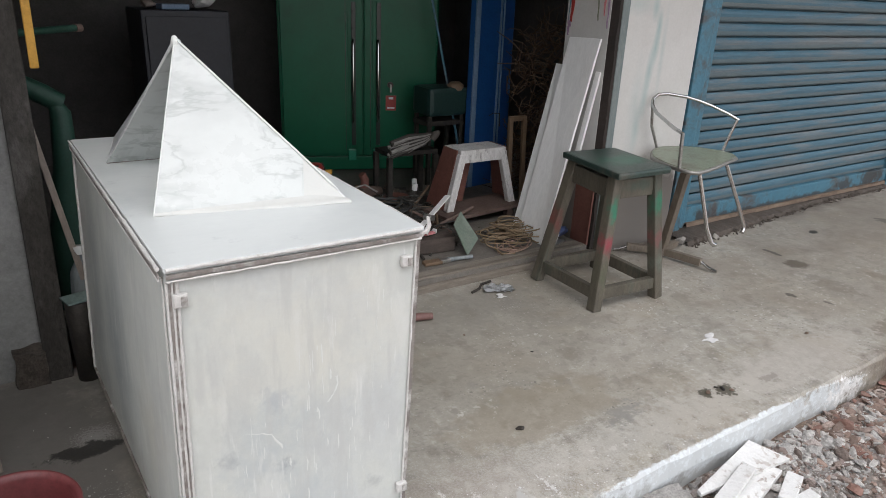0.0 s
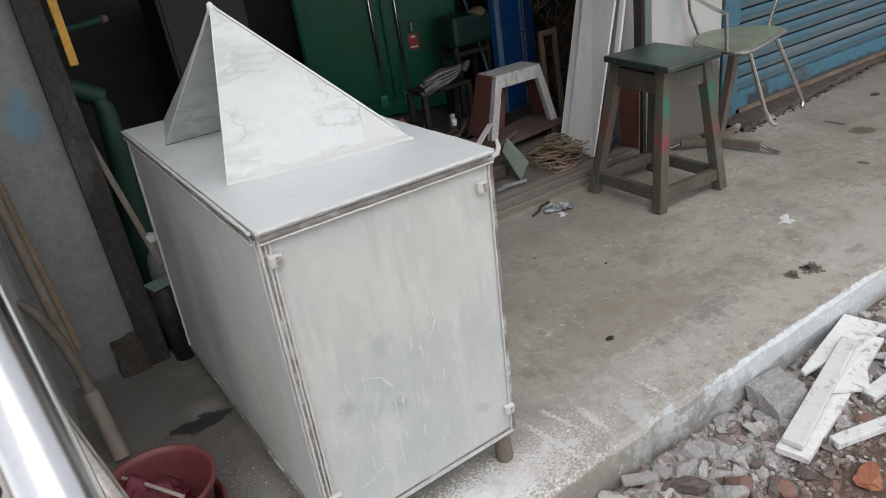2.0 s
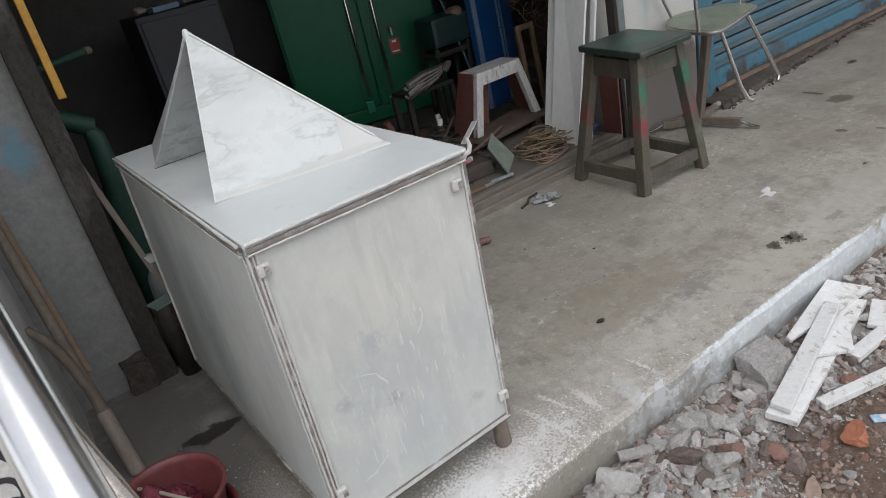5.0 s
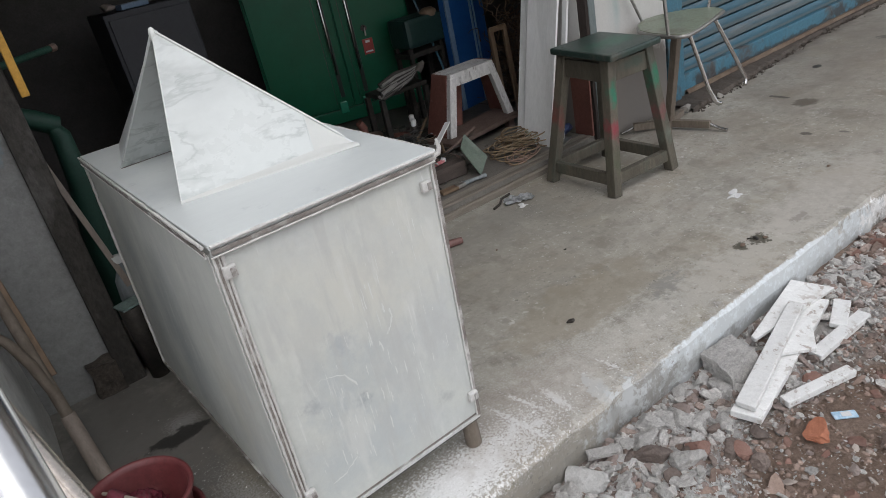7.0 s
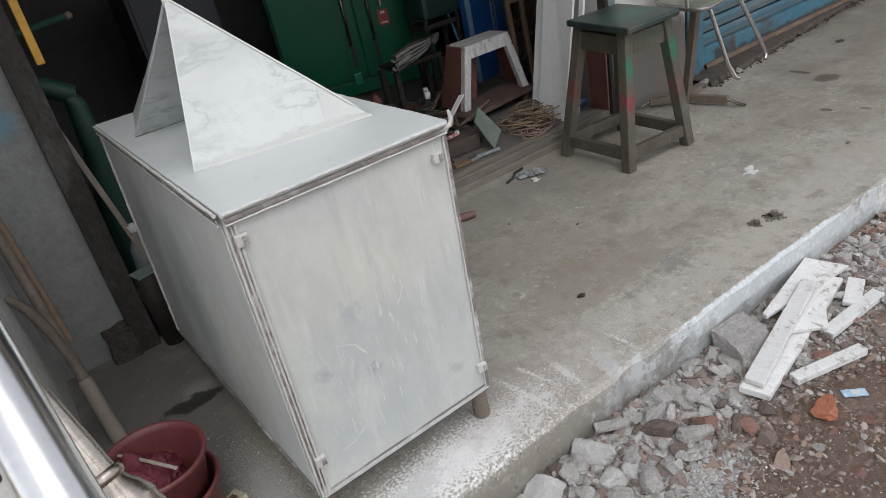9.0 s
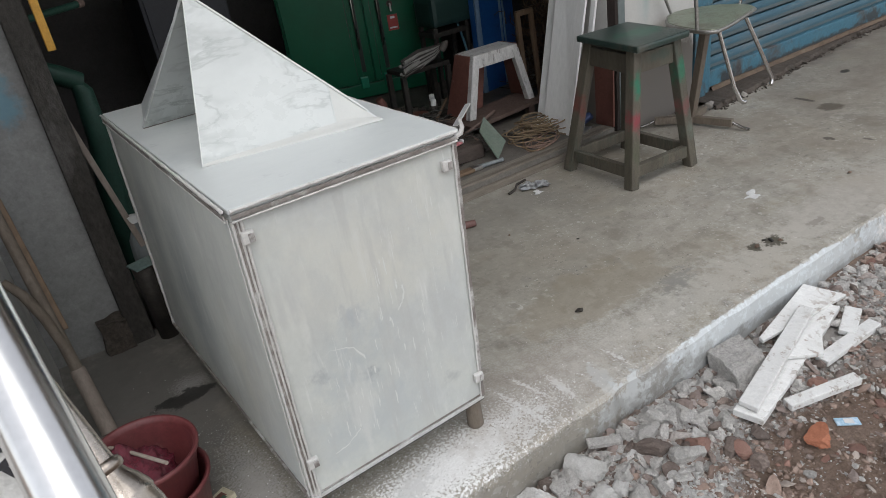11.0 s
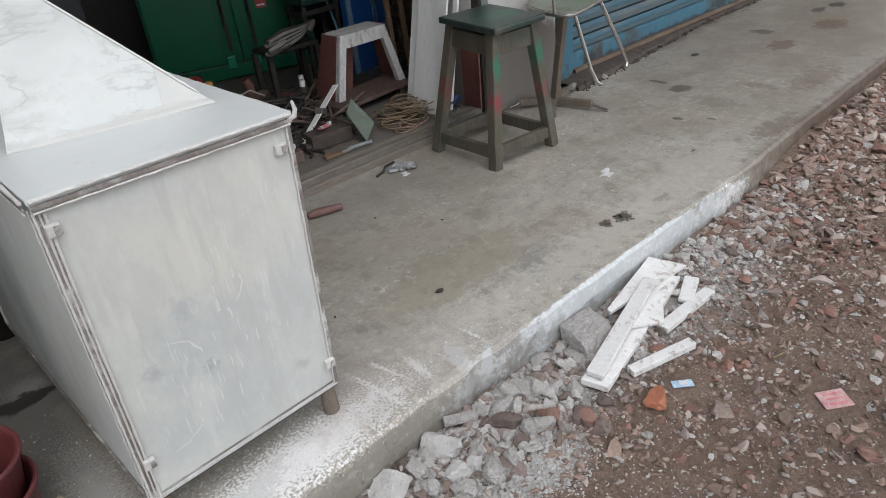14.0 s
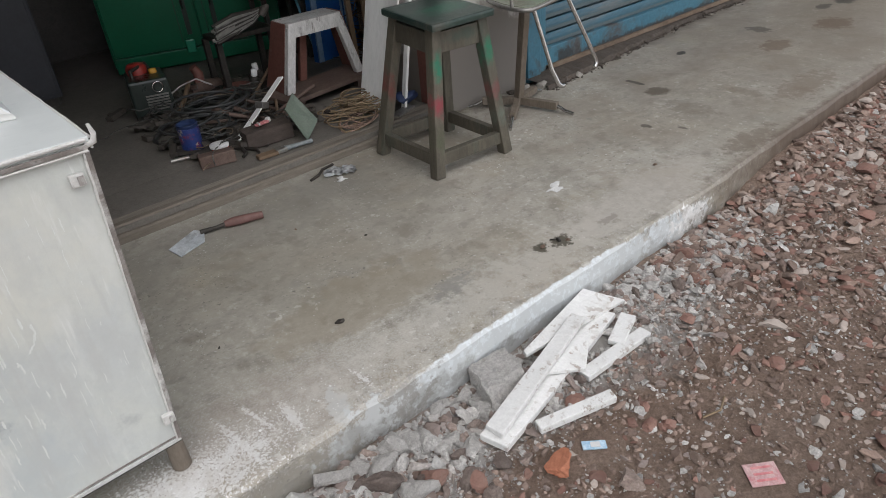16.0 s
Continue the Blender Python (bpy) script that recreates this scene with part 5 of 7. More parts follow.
def blue_cabinet():
    c = thing("blue_steel_panel", (2.03, 2.4, 0.055), "blue enamelled steel door panel leaning in the shop", "panel")
    p = [(1.80, 2.36), (2.15, 2.42)]
    lean = 0.14
    def q(i, z):
        return Vector((p[i][0] + (z - 0.055) * 0.10, p[i][1] + (z - 0.055) * lean, z))
    th = Vector((-0.01, 0.05, 0))
    part("leaf", hexa([q(0, 0.055), q(1, 0.055), q(1, 0.055) + th, q(0, 0.055) + th, q(0, 2.0), q(1, 2.0), q(1, 2.0) + th, q(0, 2.0) + th], 0.006), BLUE, c)
    for f, w in ((0.03, 0.035), (0.62, 0.010), (0.70, 0.006)):
        a0, a1 = q(0, 0.06).lerp(q(1, 0.06), f), q(0, 1.98).lerp(q(1, 1.98), f)
        off = Vector((0.0, -0.008, 0))
        part("fold", beam(a0 + off, a1 + off, w, 0.014, 0.003, side=(1, 0, 0)), BLUE_EDGE, c)
    return c


blue_cabinet()


def plank(name, low, high, label, mat=PLANK_WHITE, thick=0.014):
    """A board leaning on the reveal: low edge and high edge are two points each."""
    a, b2 = (Vector(p) for p in low)
    c, d = (Vector(p) for p in high)
    n = (b2 - a).cross(c - a).normalized() * thick
    base = a.lerp(b2, 0.5)
    return single(name, hexa([a, b2, b2 + n, a + n, c, d, d + n, c + n], 0.003), mat, label, "board", base)


plank("white_board", [(1.535, 1.305, 0.056), (1.515, 1.485, 0.056)], [(1.720, 1.245, 1.072), (1.720, 1.455, 1.066)], "whitewashed board leaning on the door reveal")
plank("white_board", [(1.575, 1.47, 0.056), (1.545, 1.57, 0.056)], [(1.735, 1.46, 0.93), (1.735, 1.55, 0.93)], "narrow whitewashed board leaning behind the wider one")
plank("white_board", [(1.62, 1.30, 0.056), (1.62, 1.33, 0.056)], [(1.742, 1.245, 0.92), (1.742, 1.275, 0.92)], "thin whitewashed batten leaning on the door reveal")


# ---- the red-brown step stool ----
def step_stool():
    s = thing("step_stool", (1.55, 1.93, 0.0), "red-brown step stool with a chipped white front", "stool")
    zt, z0 = 0.455, 0.125
    x0, x1, yf, yb = 1.345, 1.655, 1.80, 1.965
    part("seat", hexa([(x0, yf, zt - 0.07), (x1, yf, zt - 0.07), (x1, yb, zt - 0.07), (x0, yb, zt - 0.07), (x0 + 0.005, yf, zt), (x1 - 0.005, yf, zt), (x1 - 0.005, yb, zt), (x0 + 0.005, yb, zt)], 0.004), CHIPPED_WHITE, s, "chipped white seat rail")
    for sx, fx in ((x0, x0 - 0.075), (x1, x1 + 0.085)):
        d = 0.045 if sx == x0 else -0.045
        part("leg", hexa([(fx, yf - 0.01, z0), (fx + d, yf - 0.01, z0), (fx + d, yf + 0.03, z0), (fx, yf + 0.03, z0), (sx, yf - 0.002, zt - 0.02), (sx + d, yf - 0.002, zt - 0.02), (sx + d, yf + 0.03, zt - 0.02), (sx, yf + 0.03, zt - 0.02)], 0.004), CHIPPED_WHITE, s, "chipped white front leg")
        part("side_board", hexa([(fx + 0.002, yf + 0.03, z0), (fx + 0.02, yf + 0.03, z0), (fx + 0.02, yb + 0.05, z0), (fx + 0.002, yb + 0.05, z0), (sx, yf + 0.03, zt - 0.003), (sx + 0.018, yf + 0.03, zt - 0.003), (sx + 0.018, yb, zt - 0.003), (sx, yb, zt - 0.003)], 0.003), RED_BROWN, s, "red-brown side board")
    part("inner_brace", beam((1.45, 1.95, z0), (1.50, 1.95, zt - 0.06), 0.04, 0.03, 0.003), RED_BROWN, s)
    part("base_plate", hexa([(1.20, 1.92, 0.100), (1.235, 1.715, 0.095), (1.76, 1.745, 0.112), (1.78, 1.98, 0.112), (1.20, 1.92, 0.122), (1.235, 1.715, 0.117), (1.76, 1.745, 0.134), (1.78, 1.98, 0.134)], 0.003), RUST_PLATE, s, "rusty footboard")
    for x, y in ((1.32, 1.77), (1.70, 1.80), (1.68, 1.93)):
        part("prop", box((x - 0.02, y - 0.02, 0.055), (x + 0.02, y + 0.02, 0.101)), RUST_PLATE, s)
    return s


step_stool()


# ---- bucket, post, tools, sign on the near side ----
def bucket(x, y, z, s, tilt, name, label, hs=1.0):
    b = thing(name, (x, y, z), label, "bucket")
    prof = [(0.002, 0.004), (0.085, 0.0), (0.092, 0.01), (0.118, 0.20), (0.127, 0.206), (0.128, 0.214), (0.124, 0.219), (0.117, 0.214), (0.113, 0.20), (0.088, 0.014), (0.002, 0.012)]
    part("pail", lathe([(r * s, h * s * hs) for r, h in prof], 40, (x, y, z), tilt), BUCKET, b, "", True)
    return b


bk = bucket(-0.785, 0.205, 0.0, 0.95, (0, 0, 0), "plastic_bucket", "scuffed maroon plastic bucket standing on the porch", 0.84)
bk2 = bucket(-0.797, 0.215, 0.062, 0.93, (2, 4, 0), "plastic_bucket", "maroon plastic bucket nested in another, holding a crimson bag")
part("rod", tube([(-0.845, 0.300, 0.248), (-0.80, 0.220, 0.258), (-0.748, 0.118, 0.270)], 0.0042, 8), PALE_WOOD, bk2, "thin pale stick across the mouth", True)
b = bmesh.new()
bmesh.ops.create_icosphere(b, subdivisions=5, radius=1)
for v in b.verts:
    q = v.co.copy()
    fold = noise.noise(q * 2.3) * 0.2 - abs(noise.noise(q * 4)) * 0.3 - abs(noise.noise(q * 9)) * 0.10 + 0.06
    peak = max(0.0, 1 - (Vector((q.x + 0.15, q.y - 0.55, 0)).length) / 0.5)
    v.co = Vector((-0.812, 0.200, 0.192)) + Vector((q.x * 0.078, q.y * 0.086, q.z * 0.062)) * (1 + fold) + Vector((0, 0, 0.042 * peak * max(q.z, 0)))
single("crimson_bag", b, RED_CLOTH, "crumpled crimson plastic bag inside the bucket", "bag", smooth=True)

post = thing("steel_railing", (-0.71, -1.66, -0.15), "polished stainless steel handrail with a turned baluster leaning at the roadside", "railing")
R0 = Vector((-0.804, -0.762, 0.85))
rd = Vector((-0.0906, 0.859, 0.503)).normalized()
part("handrail", tube([R0 - rd * 1.98, R0, R0 + rd * 0.72], 0.0255, 48), POLISHED, post, "", True)
C0 = Vector((-0.806, -0.430, 0.716))
bd = Vector((-0.208, 0.557, 0.823)).normalized()
bal = part("baluster", tube([C0, C0 + bd * 0.62], 0.0148, 32), BALUSTER, post, "slimmer steel baluster", True)
part("collar", tube([C0 + bd * d for d in (-0.006, -0.003, 0.003, 0.008, 0.010)], [0.0155, 0.0195, 0.0205, 0.0185, 0.015], 32), BALUSTER, bal, "ringed collar", True)
part("knob", tube([C0 - bd * d for d in (0.004, 0.012, 0.022, 0.036, 0.042, 0.046, 0.062, 0.085, 0.10, 0.11, 0.12)], [0.016, 0.019, 0.025, 0.030, 0.0315, 0.030, 0.032, 0.031, 0.026, 0.02, 0.016], 36), BALUSTER, bal, "turned steel bulb", True)
part("stem", tube([C0 - bd * 0.115, C0 - bd * 1.055], 0.0148, 24), BALUSTER, bal, "", True)

spade = thing("wooden_spade", (-0.855, 0.76, 0.0), "old spade with a pale wooden shaft leaning on the wall", "spade")
p0, p1 = Vector((-0.852, 0.735, 0.0)), Vector((-0.905, 1.195, 1.12))
part("shaft", tube([p0, p0.lerp(p1, 0.17)], [0.023, 0.021], 14), PALE_WOOD, spade, "", True)
part("tube", tube([p0.lerp(p1, 0.165), p0.lerp(p1, 0.8)], [0.017, 0.015], 12), POST_WOOD, spade, "brown metal tube", True)
off = Vector((0.018, 0.02, 0))
part("batten", beam(p0.lerp(p1, 0.26) + off, p0.lerp(p1, 1.0) + off * 0.8, 0.022, 0.016, 0.003), WOOD, spade, "brown wooden batten")
k = [p0.lerp(p1, f) + Vector((dx, dy, 0)) for f, dx, dy in ((0.24, 0.0, -0.022), (0.32, -0.010, -0.03), (0.39, -0.03, -0.045), (0.43, -0.055, -0.05), (0.42, -0.08, -0.05))]
part("hook", tube(k, [0.014, 0.015, 0.014, 0.012, 0.010], 12), POST_WOOD, spade, "curved iron hook", True)

sign = thing("painted_lettering", (-1.0, 0.118, 0.5), "black brush lettering painted on the white pier", "lettering")


def on_sign(x, z, lift=0.0):
    """A place on the face of the pier."""
    return Vector((x, 0.12 - lift, z))


def stroke(uv, w, lift):
    b = bmesh.new()
    for _ in range(2):
        if len(uv) > 2:
            cut_uv = [uv[0]]
            for (u0, v0), (u1, v1) in zip(uv, uv[1:]):
                cut_uv += [(u0 * 0.75 + u1 * 0.25, v0 * 0.75 + v1 * 0.25), (u0 * 0.25 + u1 * 0.75, v0 * 0.25 + v1 * 0.75)]
            uv = cut_uv + [uv[-1]]
    rows = []
    for i, (u, v) in enumerate(uv):
        p, q = uv[max(i - 1, 0)], uv[min(i + 1, len(uv) - 1)]
        d = Vector((q[0] - p[0], q[1] - p[1])).normalized()
        e = d * (w * 0.3 * ((i == len(uv) - 1) - (i == 0)))
        n = Vector((-d.y, d.x)) * w / 2
        rows.append([b.verts.new(on_sign(u + e.x + k * n.x, v + e.y + k * n.y, lift + h)) for k, h in ((-1, 0), (-1, 0.0015), (1, 0.0015), (1, 0))])
    for A, C in zip(rows, rows[1:]):
        for k in range(3):
            b.faces.new((A[k], A[k + 1], C[k + 1], C[k]))
    for ring in (rows[0][::-1], rows[-1]):
        b.faces.new(ring)
    return b


for ink, (uv, w) in enumerate((([(-0.972, 0.763), (-0.953, 0.757)], 0.012), ([(-0.985, 0.705), (-1.000, 0.672), (-1.003, 0.640), (-0.999, 0.605), (-0.988, 0.573), (-0.969, 0.540), (-0.955, 0.528)], 0.013), ([(-0.988, 0.643), (-0.971, 0.618), (-0.961, 0.577)], 0.011),
              ([(-0.969, 0.675), (-0.950, 0.664), (-0.936, 0.640)], 0.011), ([(-0.969, 0.675), (-0.978, 0.655), (-0.971, 0.618)], 0.010), ([(-1.055, 0.590), (-1.039, 0.583)], 0.013), ([(-1.067, 0.560), (-1.041, 0.520)], 0.024),
              ([(-1.027, 0.529), (-1.005, 0.530), (-0.989, 0.514), (-0.988, 0.485), (-1.005, 0.462), (-1.015, 0.447)], 0.011), ([(-1.032, 0.478), (-1.012, 0.488), (-0.992, 0.470), (-0.968, 0.462)], 0.010), ([(-1.0, 0.435), (-0.975, 0.440)], 0.013), ([(-0.990, 0.440), (-0.968, 0.452), (-0.953, 0.436)], 0.012), ([(-0.994, 0.426), (-0.980, 0.395), (-0.965, 0.385)], 0.012), ([(-1.05, 0.40), (-1.03, 0.36)], 0.016))):
    part("lettering", stroke(uv, w, 0.0003 + 0.0002 * ink), INK, sign)
ys = thing("yellow_strip", (-0.58, 1.16, 1.3), "ochre yellow painted bar fixed to the jamb", "bar")
part("bar", hexa([(-0.591, 1.15, 1.0), (-0.568, 1.15, 1.0), (-0.568, 1.176, 1.0), (-0.591, 1.176, 1.0), (-0.582, 1.15, 1.7), (-0.560, 1.15, 1.7), (-0.560, 1.176, 1.7), (-0.582, 1.176, 1.7)], 0.003), YELLOW, ys)

# ---- things in the shop, front to back ----


def coil(cx, cy, z, r, turns, seed, squash=0.8, wild=0.25, tilt=0.02):
    rng = random.Random(seed)
    pts, n = [], int(turns * 22)
    k = [rng.uniform(0.6, 1.0) for _ in range(int(turns) + 2)]
    o = [(rng.uniform(-wild, wild) * r * 0.5, rng.uniform(-wild, wild) * r * 0.5) for _ in range(int(turns) + 2)]
    for i in range(n + 1):
        a = i / 22
        j, f = int(a), a - int(a)
        rad = r * (k[j] * (1 - f) + k[j + 1] * f)
        ox, oy = o[j][0] * (1 - f) + o[j + 1][0] * f, o[j][1] * (1 - f) + o[j + 1][1] * f
        pts.append((cx + ox + rad * math.cos(a * math.tau), cy + oy + rad * squash * math.sin(a * math.tau), z + tilt * (a / turns) * 3 + 0.012 * math.sin(a * 9 + seed)))
    return pts


rope = thing("rope_bundle", (1.42, 1.52, FLOOR), "loosely coiled tan rope lying on the shop step", "rope")
part("coil", tube(coil(1.47, 1.45, 0.082, 0.115, 12, 3, 0.75, 1.4, 0.02), 0.0036, 6), ROPE, rope, "", True)
part("coil", tube(coil(1.44, 1.43, 0.074, 0.13, 10, 8, 0.6, 1.6, 0.012), 0.0033, 6), ROPE, rope, "", True)
part("coil", tube(coil(1.39, 1.37, 0.066, 0.085, 7, 19, 0.6, 2.2, 0.004), 0.0028, 6), surf("pinkish_cord", (0.30, 0.20, 0.155), (0.36, 0.25, 0.20), 0.9, scale=40, bump=0.4), rope, "pinkish thin cord", True)
part("loose_end", tube([(1.34, 1.44, 0.07), (1.28, 1.36, 0.062), (1.27, 1.29, 0.062), (1.33, 1.27, 0.062), (1.37, 1.30, 0.062), (1.33, 1.34, 0.062)], 0.005, 6), ROPE, rope, "", True)
part("loose_end", tube([(1.46, 1.46, 0.09), (1.52, 1.40, 0.065), (1.53, 1.34, 0.062), (1.55, 1.31, 0.062)], 0.005, 6), ROPE, rope, "", True)
cables = thing("cable_coil", (0.95, 2.02, FLOOR), "tangled black welding cables on the shop floor", "cable")
part("coil", tube(coil(0.98, 2.00, 0.08, 0.20, 8, 11, 0.75, 0.7, 0.03), 0.0065, 8), CABLE, cables, "", True)
part("coil", tube(coil(0.80, 1.82, 0.075, 0.16, 7, 12, 0.8, 0.9, 0.02), 0.006, 8), CABLE, cables, "", True)
part("loose_end", tube([(0.86, 2.1, 0.10), (0.70, 2.02, 0.08), (0.62, 1.92, 0.066), (0.64, 1.80, 0.066), (0.70, 1.74, 0.066)], 0.010, 8), CABLE, cables, "", True)
part("loose_end", tube([(1.05, 1.9, 0.10), (1.12, 1.78, 0.09), (1.05, 1.66, 0.07), (0.92, 1.60, 0.066), (0.80, 1.62, 0.066)], 0.009, 8), CABLE, cables, "", True)
part("clamp", tube([(0.82, 2.25, 0.14), (0.90, 2.22, 0.19), (1.0, 2.24, 0.20), (1.06, 2.2, 0.16)], 0.005, 6), DULL_STEEL, cables, "shiny wire", True)

weld = thing("welding_machine", (0.78, 2.42, FLOOR), "small dark green welding set with a red cap", "machine")
part("housing", hexa([(0.67, 2.28, 0.075), (0.86, 2.22, 0.075), (0.92, 2.48, 0.075), (0.73, 2.54, 0.075), (0.675, 2.29, 0.25), (0.855, 2.235, 0.25), (0.91, 2.47, 0.25), (0.735, 2.53, 0.25)], 0.012), ALMIRAH_DARK, weld)
for i in range(6):
    z = 0.10 + 0.014 * i
    part("grille_slot", hexa([(0.735, 2.256, z), (0.84, 2.224, z), (0.842, 2.232, z), (0.737, 2.264, z), (0.735, 2.256, z + 0.007), (0.84, 2.224, z + 0.007), (0.842, 2.232, z + 0.007), (0.737, 2.264, z + 0.007)]), DULL_STEEL, weld)
for x, y in ((0.69, 2.30), (0.85, 2.25), (0.90, 2.46), (0.74, 2.51)):
    part("foot", box((x - 0.015, y - 0.015, FLOOR), (x + 0.015, y + 0.015, 0.078)), IRON, weld)
part("cap", lathe([(0.05, 0.0), (0.052, 0.03), (0.04, 0.05), (0.002, 0.055)], 20, (0.78, 2.44, 0.248)), RED, weld, "red cap", True)
part("knob", lathe([(0.02, 0), (0.02, 0.02), (0.002, 0.022)], 14, (0.84, 2.38, 0.25)), YELLOW, weld, "yellow knob", True)
part("ring", tube([(0.80 + 0.026 * math.cos(radians(a)), 2.236 - 0.002, 0.215 + 0.026 * math.sin(radians(a))) for a in range(0, 360, 24)], 0.004, 6, closed=True), CHROME, weld, "", True)
part("handle", tube([(0.72, 2.33, 0.25), (0.72, 2.34, 0.29), (0.83, 2.45, 0.29), (0.85, 2.46, 0.25)], 0.009, 8), IRON, weld, "", True)

can = thing("paint_tin", (0.71, 1.68, FLOOR), "dented dark blue paint tin with a worn label", "tin")
part("tin", lathe([(0.002, 0.0), (0.045, 0.0), (0.046, 0.004), (0.045, 0.125), (0.048, 0.13), (0.044, 0.133), (0.040, 0.12), (0.002, 0.118)], 28, (0.71, 1.68, FLOOR)), DARK_BLUE, can, "", True)
TIN_LABEL = surf("worn_tin_label", (0.02, 0.04, 0.16), (0.03, 0.06, 0.22), 0.35, scale=10, bump=0.2, stain=(0.24, 0.03, 0.035), stain_scale=26, stain_at=0.52, stain_amount=0.95)
recolour(TIN_LABEL, lambda n, l, c: specks(n, l, c, (0.45, 0.40, 0.30), 40, 0.62, 0.9, 0.03, 3, 8, 0.4))
part("label_band", lathe([(0.0465, 0.012), (0.0468, 0.013), (0.0468, 0.115), (0.0465, 0.116)], 28, (0.71, 1.68, FLOOR)), TIN_LABEL, can, "worn red and blue printed label")
tub = thing("small_tub", (0.77, 1.52, FLOOR), "small red plastic tub with a white lid", "tub")
part("tub", lathe([(0.002, 0), (0.034, 0), (0.040, 0.045), (0.002, 0.045)], 24, (0.77, 1.52, FLOOR)), RED, tub, "", True)
part("lid", lathe([(0.041, 0.045), (0.042, 0.056), (0.03, 0.060), (0.002, 0.058)], 24, (0.77, 1.52, FLOOR)), PAPER, tub, "white lid", True)
single("iron_block", block((0.72, 1.445, 0.085), (0.15, 0.05, 0.055), (0, 0, -12), 0.005), RUST_PLATE, "short rusty iron bar on the shop floor", "iron bar")
single("iron_pipe", tube([(0.58, 1.62, 0.066), (0.70, 1.585, 0.066)], 0.010, 12), DULL_STEEL, "short dull steel pipe on the shop floor", "pipe")
single("wooden_block", block((0.99, 1.50, 0.095), (0.22, 0.10, 0.075), (0, 0, -6), 0.008), surf("dark_old_timber", (0.055, 0.042, 0.036), (0.10, 0.078, 0.066), 0.85, scale=14, bump=0.8, stretch=(0.3, 1, 1)), "dark brown wooden block by the step", "block")
wrap = thing("crumpled_wrapper", (0.98, 1.50, 0.133), "crumpled pink and white wrapper on a wooden block", "wrapper")
part("sheet", rock((0.97, 1.50, 0.146), (0.046, 0.026, 0.013), 21, 10, 2), PINK, wrap)
part("torn_corner", rock((1.015, 1.508, 0.152), (0.024, 0.018, 0.018), 26, 40, 2), PAPER, wrap, "white torn corner")
part("torn_corner", rock((0.955, 1.485, 0.154), (0.022, 0.010, 0.008), 27, 70, 2), PAPER, wrap, "white torn corner")
flat = thing("steel_flat_bar", (0.86, 1.53, FLOOR), "bright flat steel bar propped on the step stool", "bar")
part("bar", beam((0.862, 1.538, 0.090), (1.205, 1.692, 0.258), 0.034, 0.006, 0.001, side=(0.6, -0.7, 0.3)), PLANK_WHITE, flat)
part("clamp", block((1.050, 1.622, 0.182), (0.05, 0.045, 0.03), (0, 20, 30), 0.004), DULL_STEEL, flat, "grey clamp")
single("green_plate", sheet([(1.107, 1.350, 0.060), (1.205, 1.405, 0.115), (1.140, 1.475, 0.245), (1.055, 1.405, 0.210)], 0.006), surf("green_grey_plate", (0.13, 0.17, 0.135), (0.17, 0.20, 0.165), 0.6, scale=14, bump=0.2, stain=(0.10, 0.08, 0.06), stain_scale=10), "grey-green square plate leaning on the clutter", "plate", (1.107, 1.35, 0.06))
br = thing("paint_brush", (0.95, 1.33, FLOOR), "paint-crusted brush lying along the step", "brush")
part("handle", tube([(0.98, 1.335, 0.068), (1.06, 1.325, 0.068), (1.11, 1.318, 0.068)], [0.012, 0.009, 0.011], 10), GREYWOOD, br, "", True)
part("ferrule", block((0.965, 1.336, 0.068), (0.05, 0.034, 0.018), (0, 0, -5), 0.003), DULL_STEEL, br)
part("bristles", block((0.90, 1.342, 0.066), (0.09, 0.042, 0.016), (0, 0, -5), 0.004), WOOD, br, "stiff brown bristles")
pl = thing("pliers", (0.85, 1.48, FLOOR), "old iron pliers lying open on the floor", "pliers")
part("arm", tube([(0.78, 1.60, 0.075), (0.85, 1.52, 0.07), (0.90, 1.44, 0.064), (0.89, 1.40, 0.064)], [0.012, 0.010, 0.009, 0.007], 8), IRON, pl, "", True)
part("arm", tube([(0.82, 1.62, 0.068), (0.86, 1.53, 0.07), (0.85, 1.44, 0.064), (0.82, 1.41, 0.064)], [0.012, 0.010, 0.009, 0.007], 8), IRON, pl, "", True)


def hammer(x, y, turn, z=FLOOR):
    m = pose(x, y, z, 0, 0, turn)
    h = thing("hammer", (x, y, z), "hammer with a worn wooden handle in the clutter", "hammer", "scattered hammers")
    part("handle", tube([m @ Vector((-0.13, 0, 0.02)), m @ Vector((0.10, 0, 0.026))], [0.013, 0.010], 10), WOOD, h, "", True)
    part("head", beam(m @ Vector((0.10, -0.05, 0.026)), m @ Vector((0.10, 0.05, 0.026)), 0.03, 0.034, 0.005), IRON, h, "iron head")
    return h


hammer(1.02, 2.28, 20)
hammer(1.18, 2.02, 70)
sander = thing("angle_grinder", (1.08, 2.35, FLOOR), "dusty red power tool lying in the clutter", "power tool")
part("body", tube([(0.98, 2.33, 0.11), (1.06, 2.35, 0.115), (1.17, 2.39, 0.105)], [0.035, 0.042, 0.03], 14), RUST_PLATE, sander, "", True)
part("grip", tube([(1.05, 2.35, 0.12), (1.06, 2.36, 0.19), (1.04, 2.36, 0.23)], [0.028, 0.026, 0.022], 12), RED_BROWN, sander, "", True)
part("disc", lathe([(0.002, 0), (0.055, 0), (0.055, 0.006), (0.002, 0.008)], 24, (0.97, 2.32, 0.062)), DULL_STEEL, sander, "", True)
part("stand", box((1.0, 2.32, FLOOR), (1.12, 2.39, 0.085), 0.004), IRON, sander)
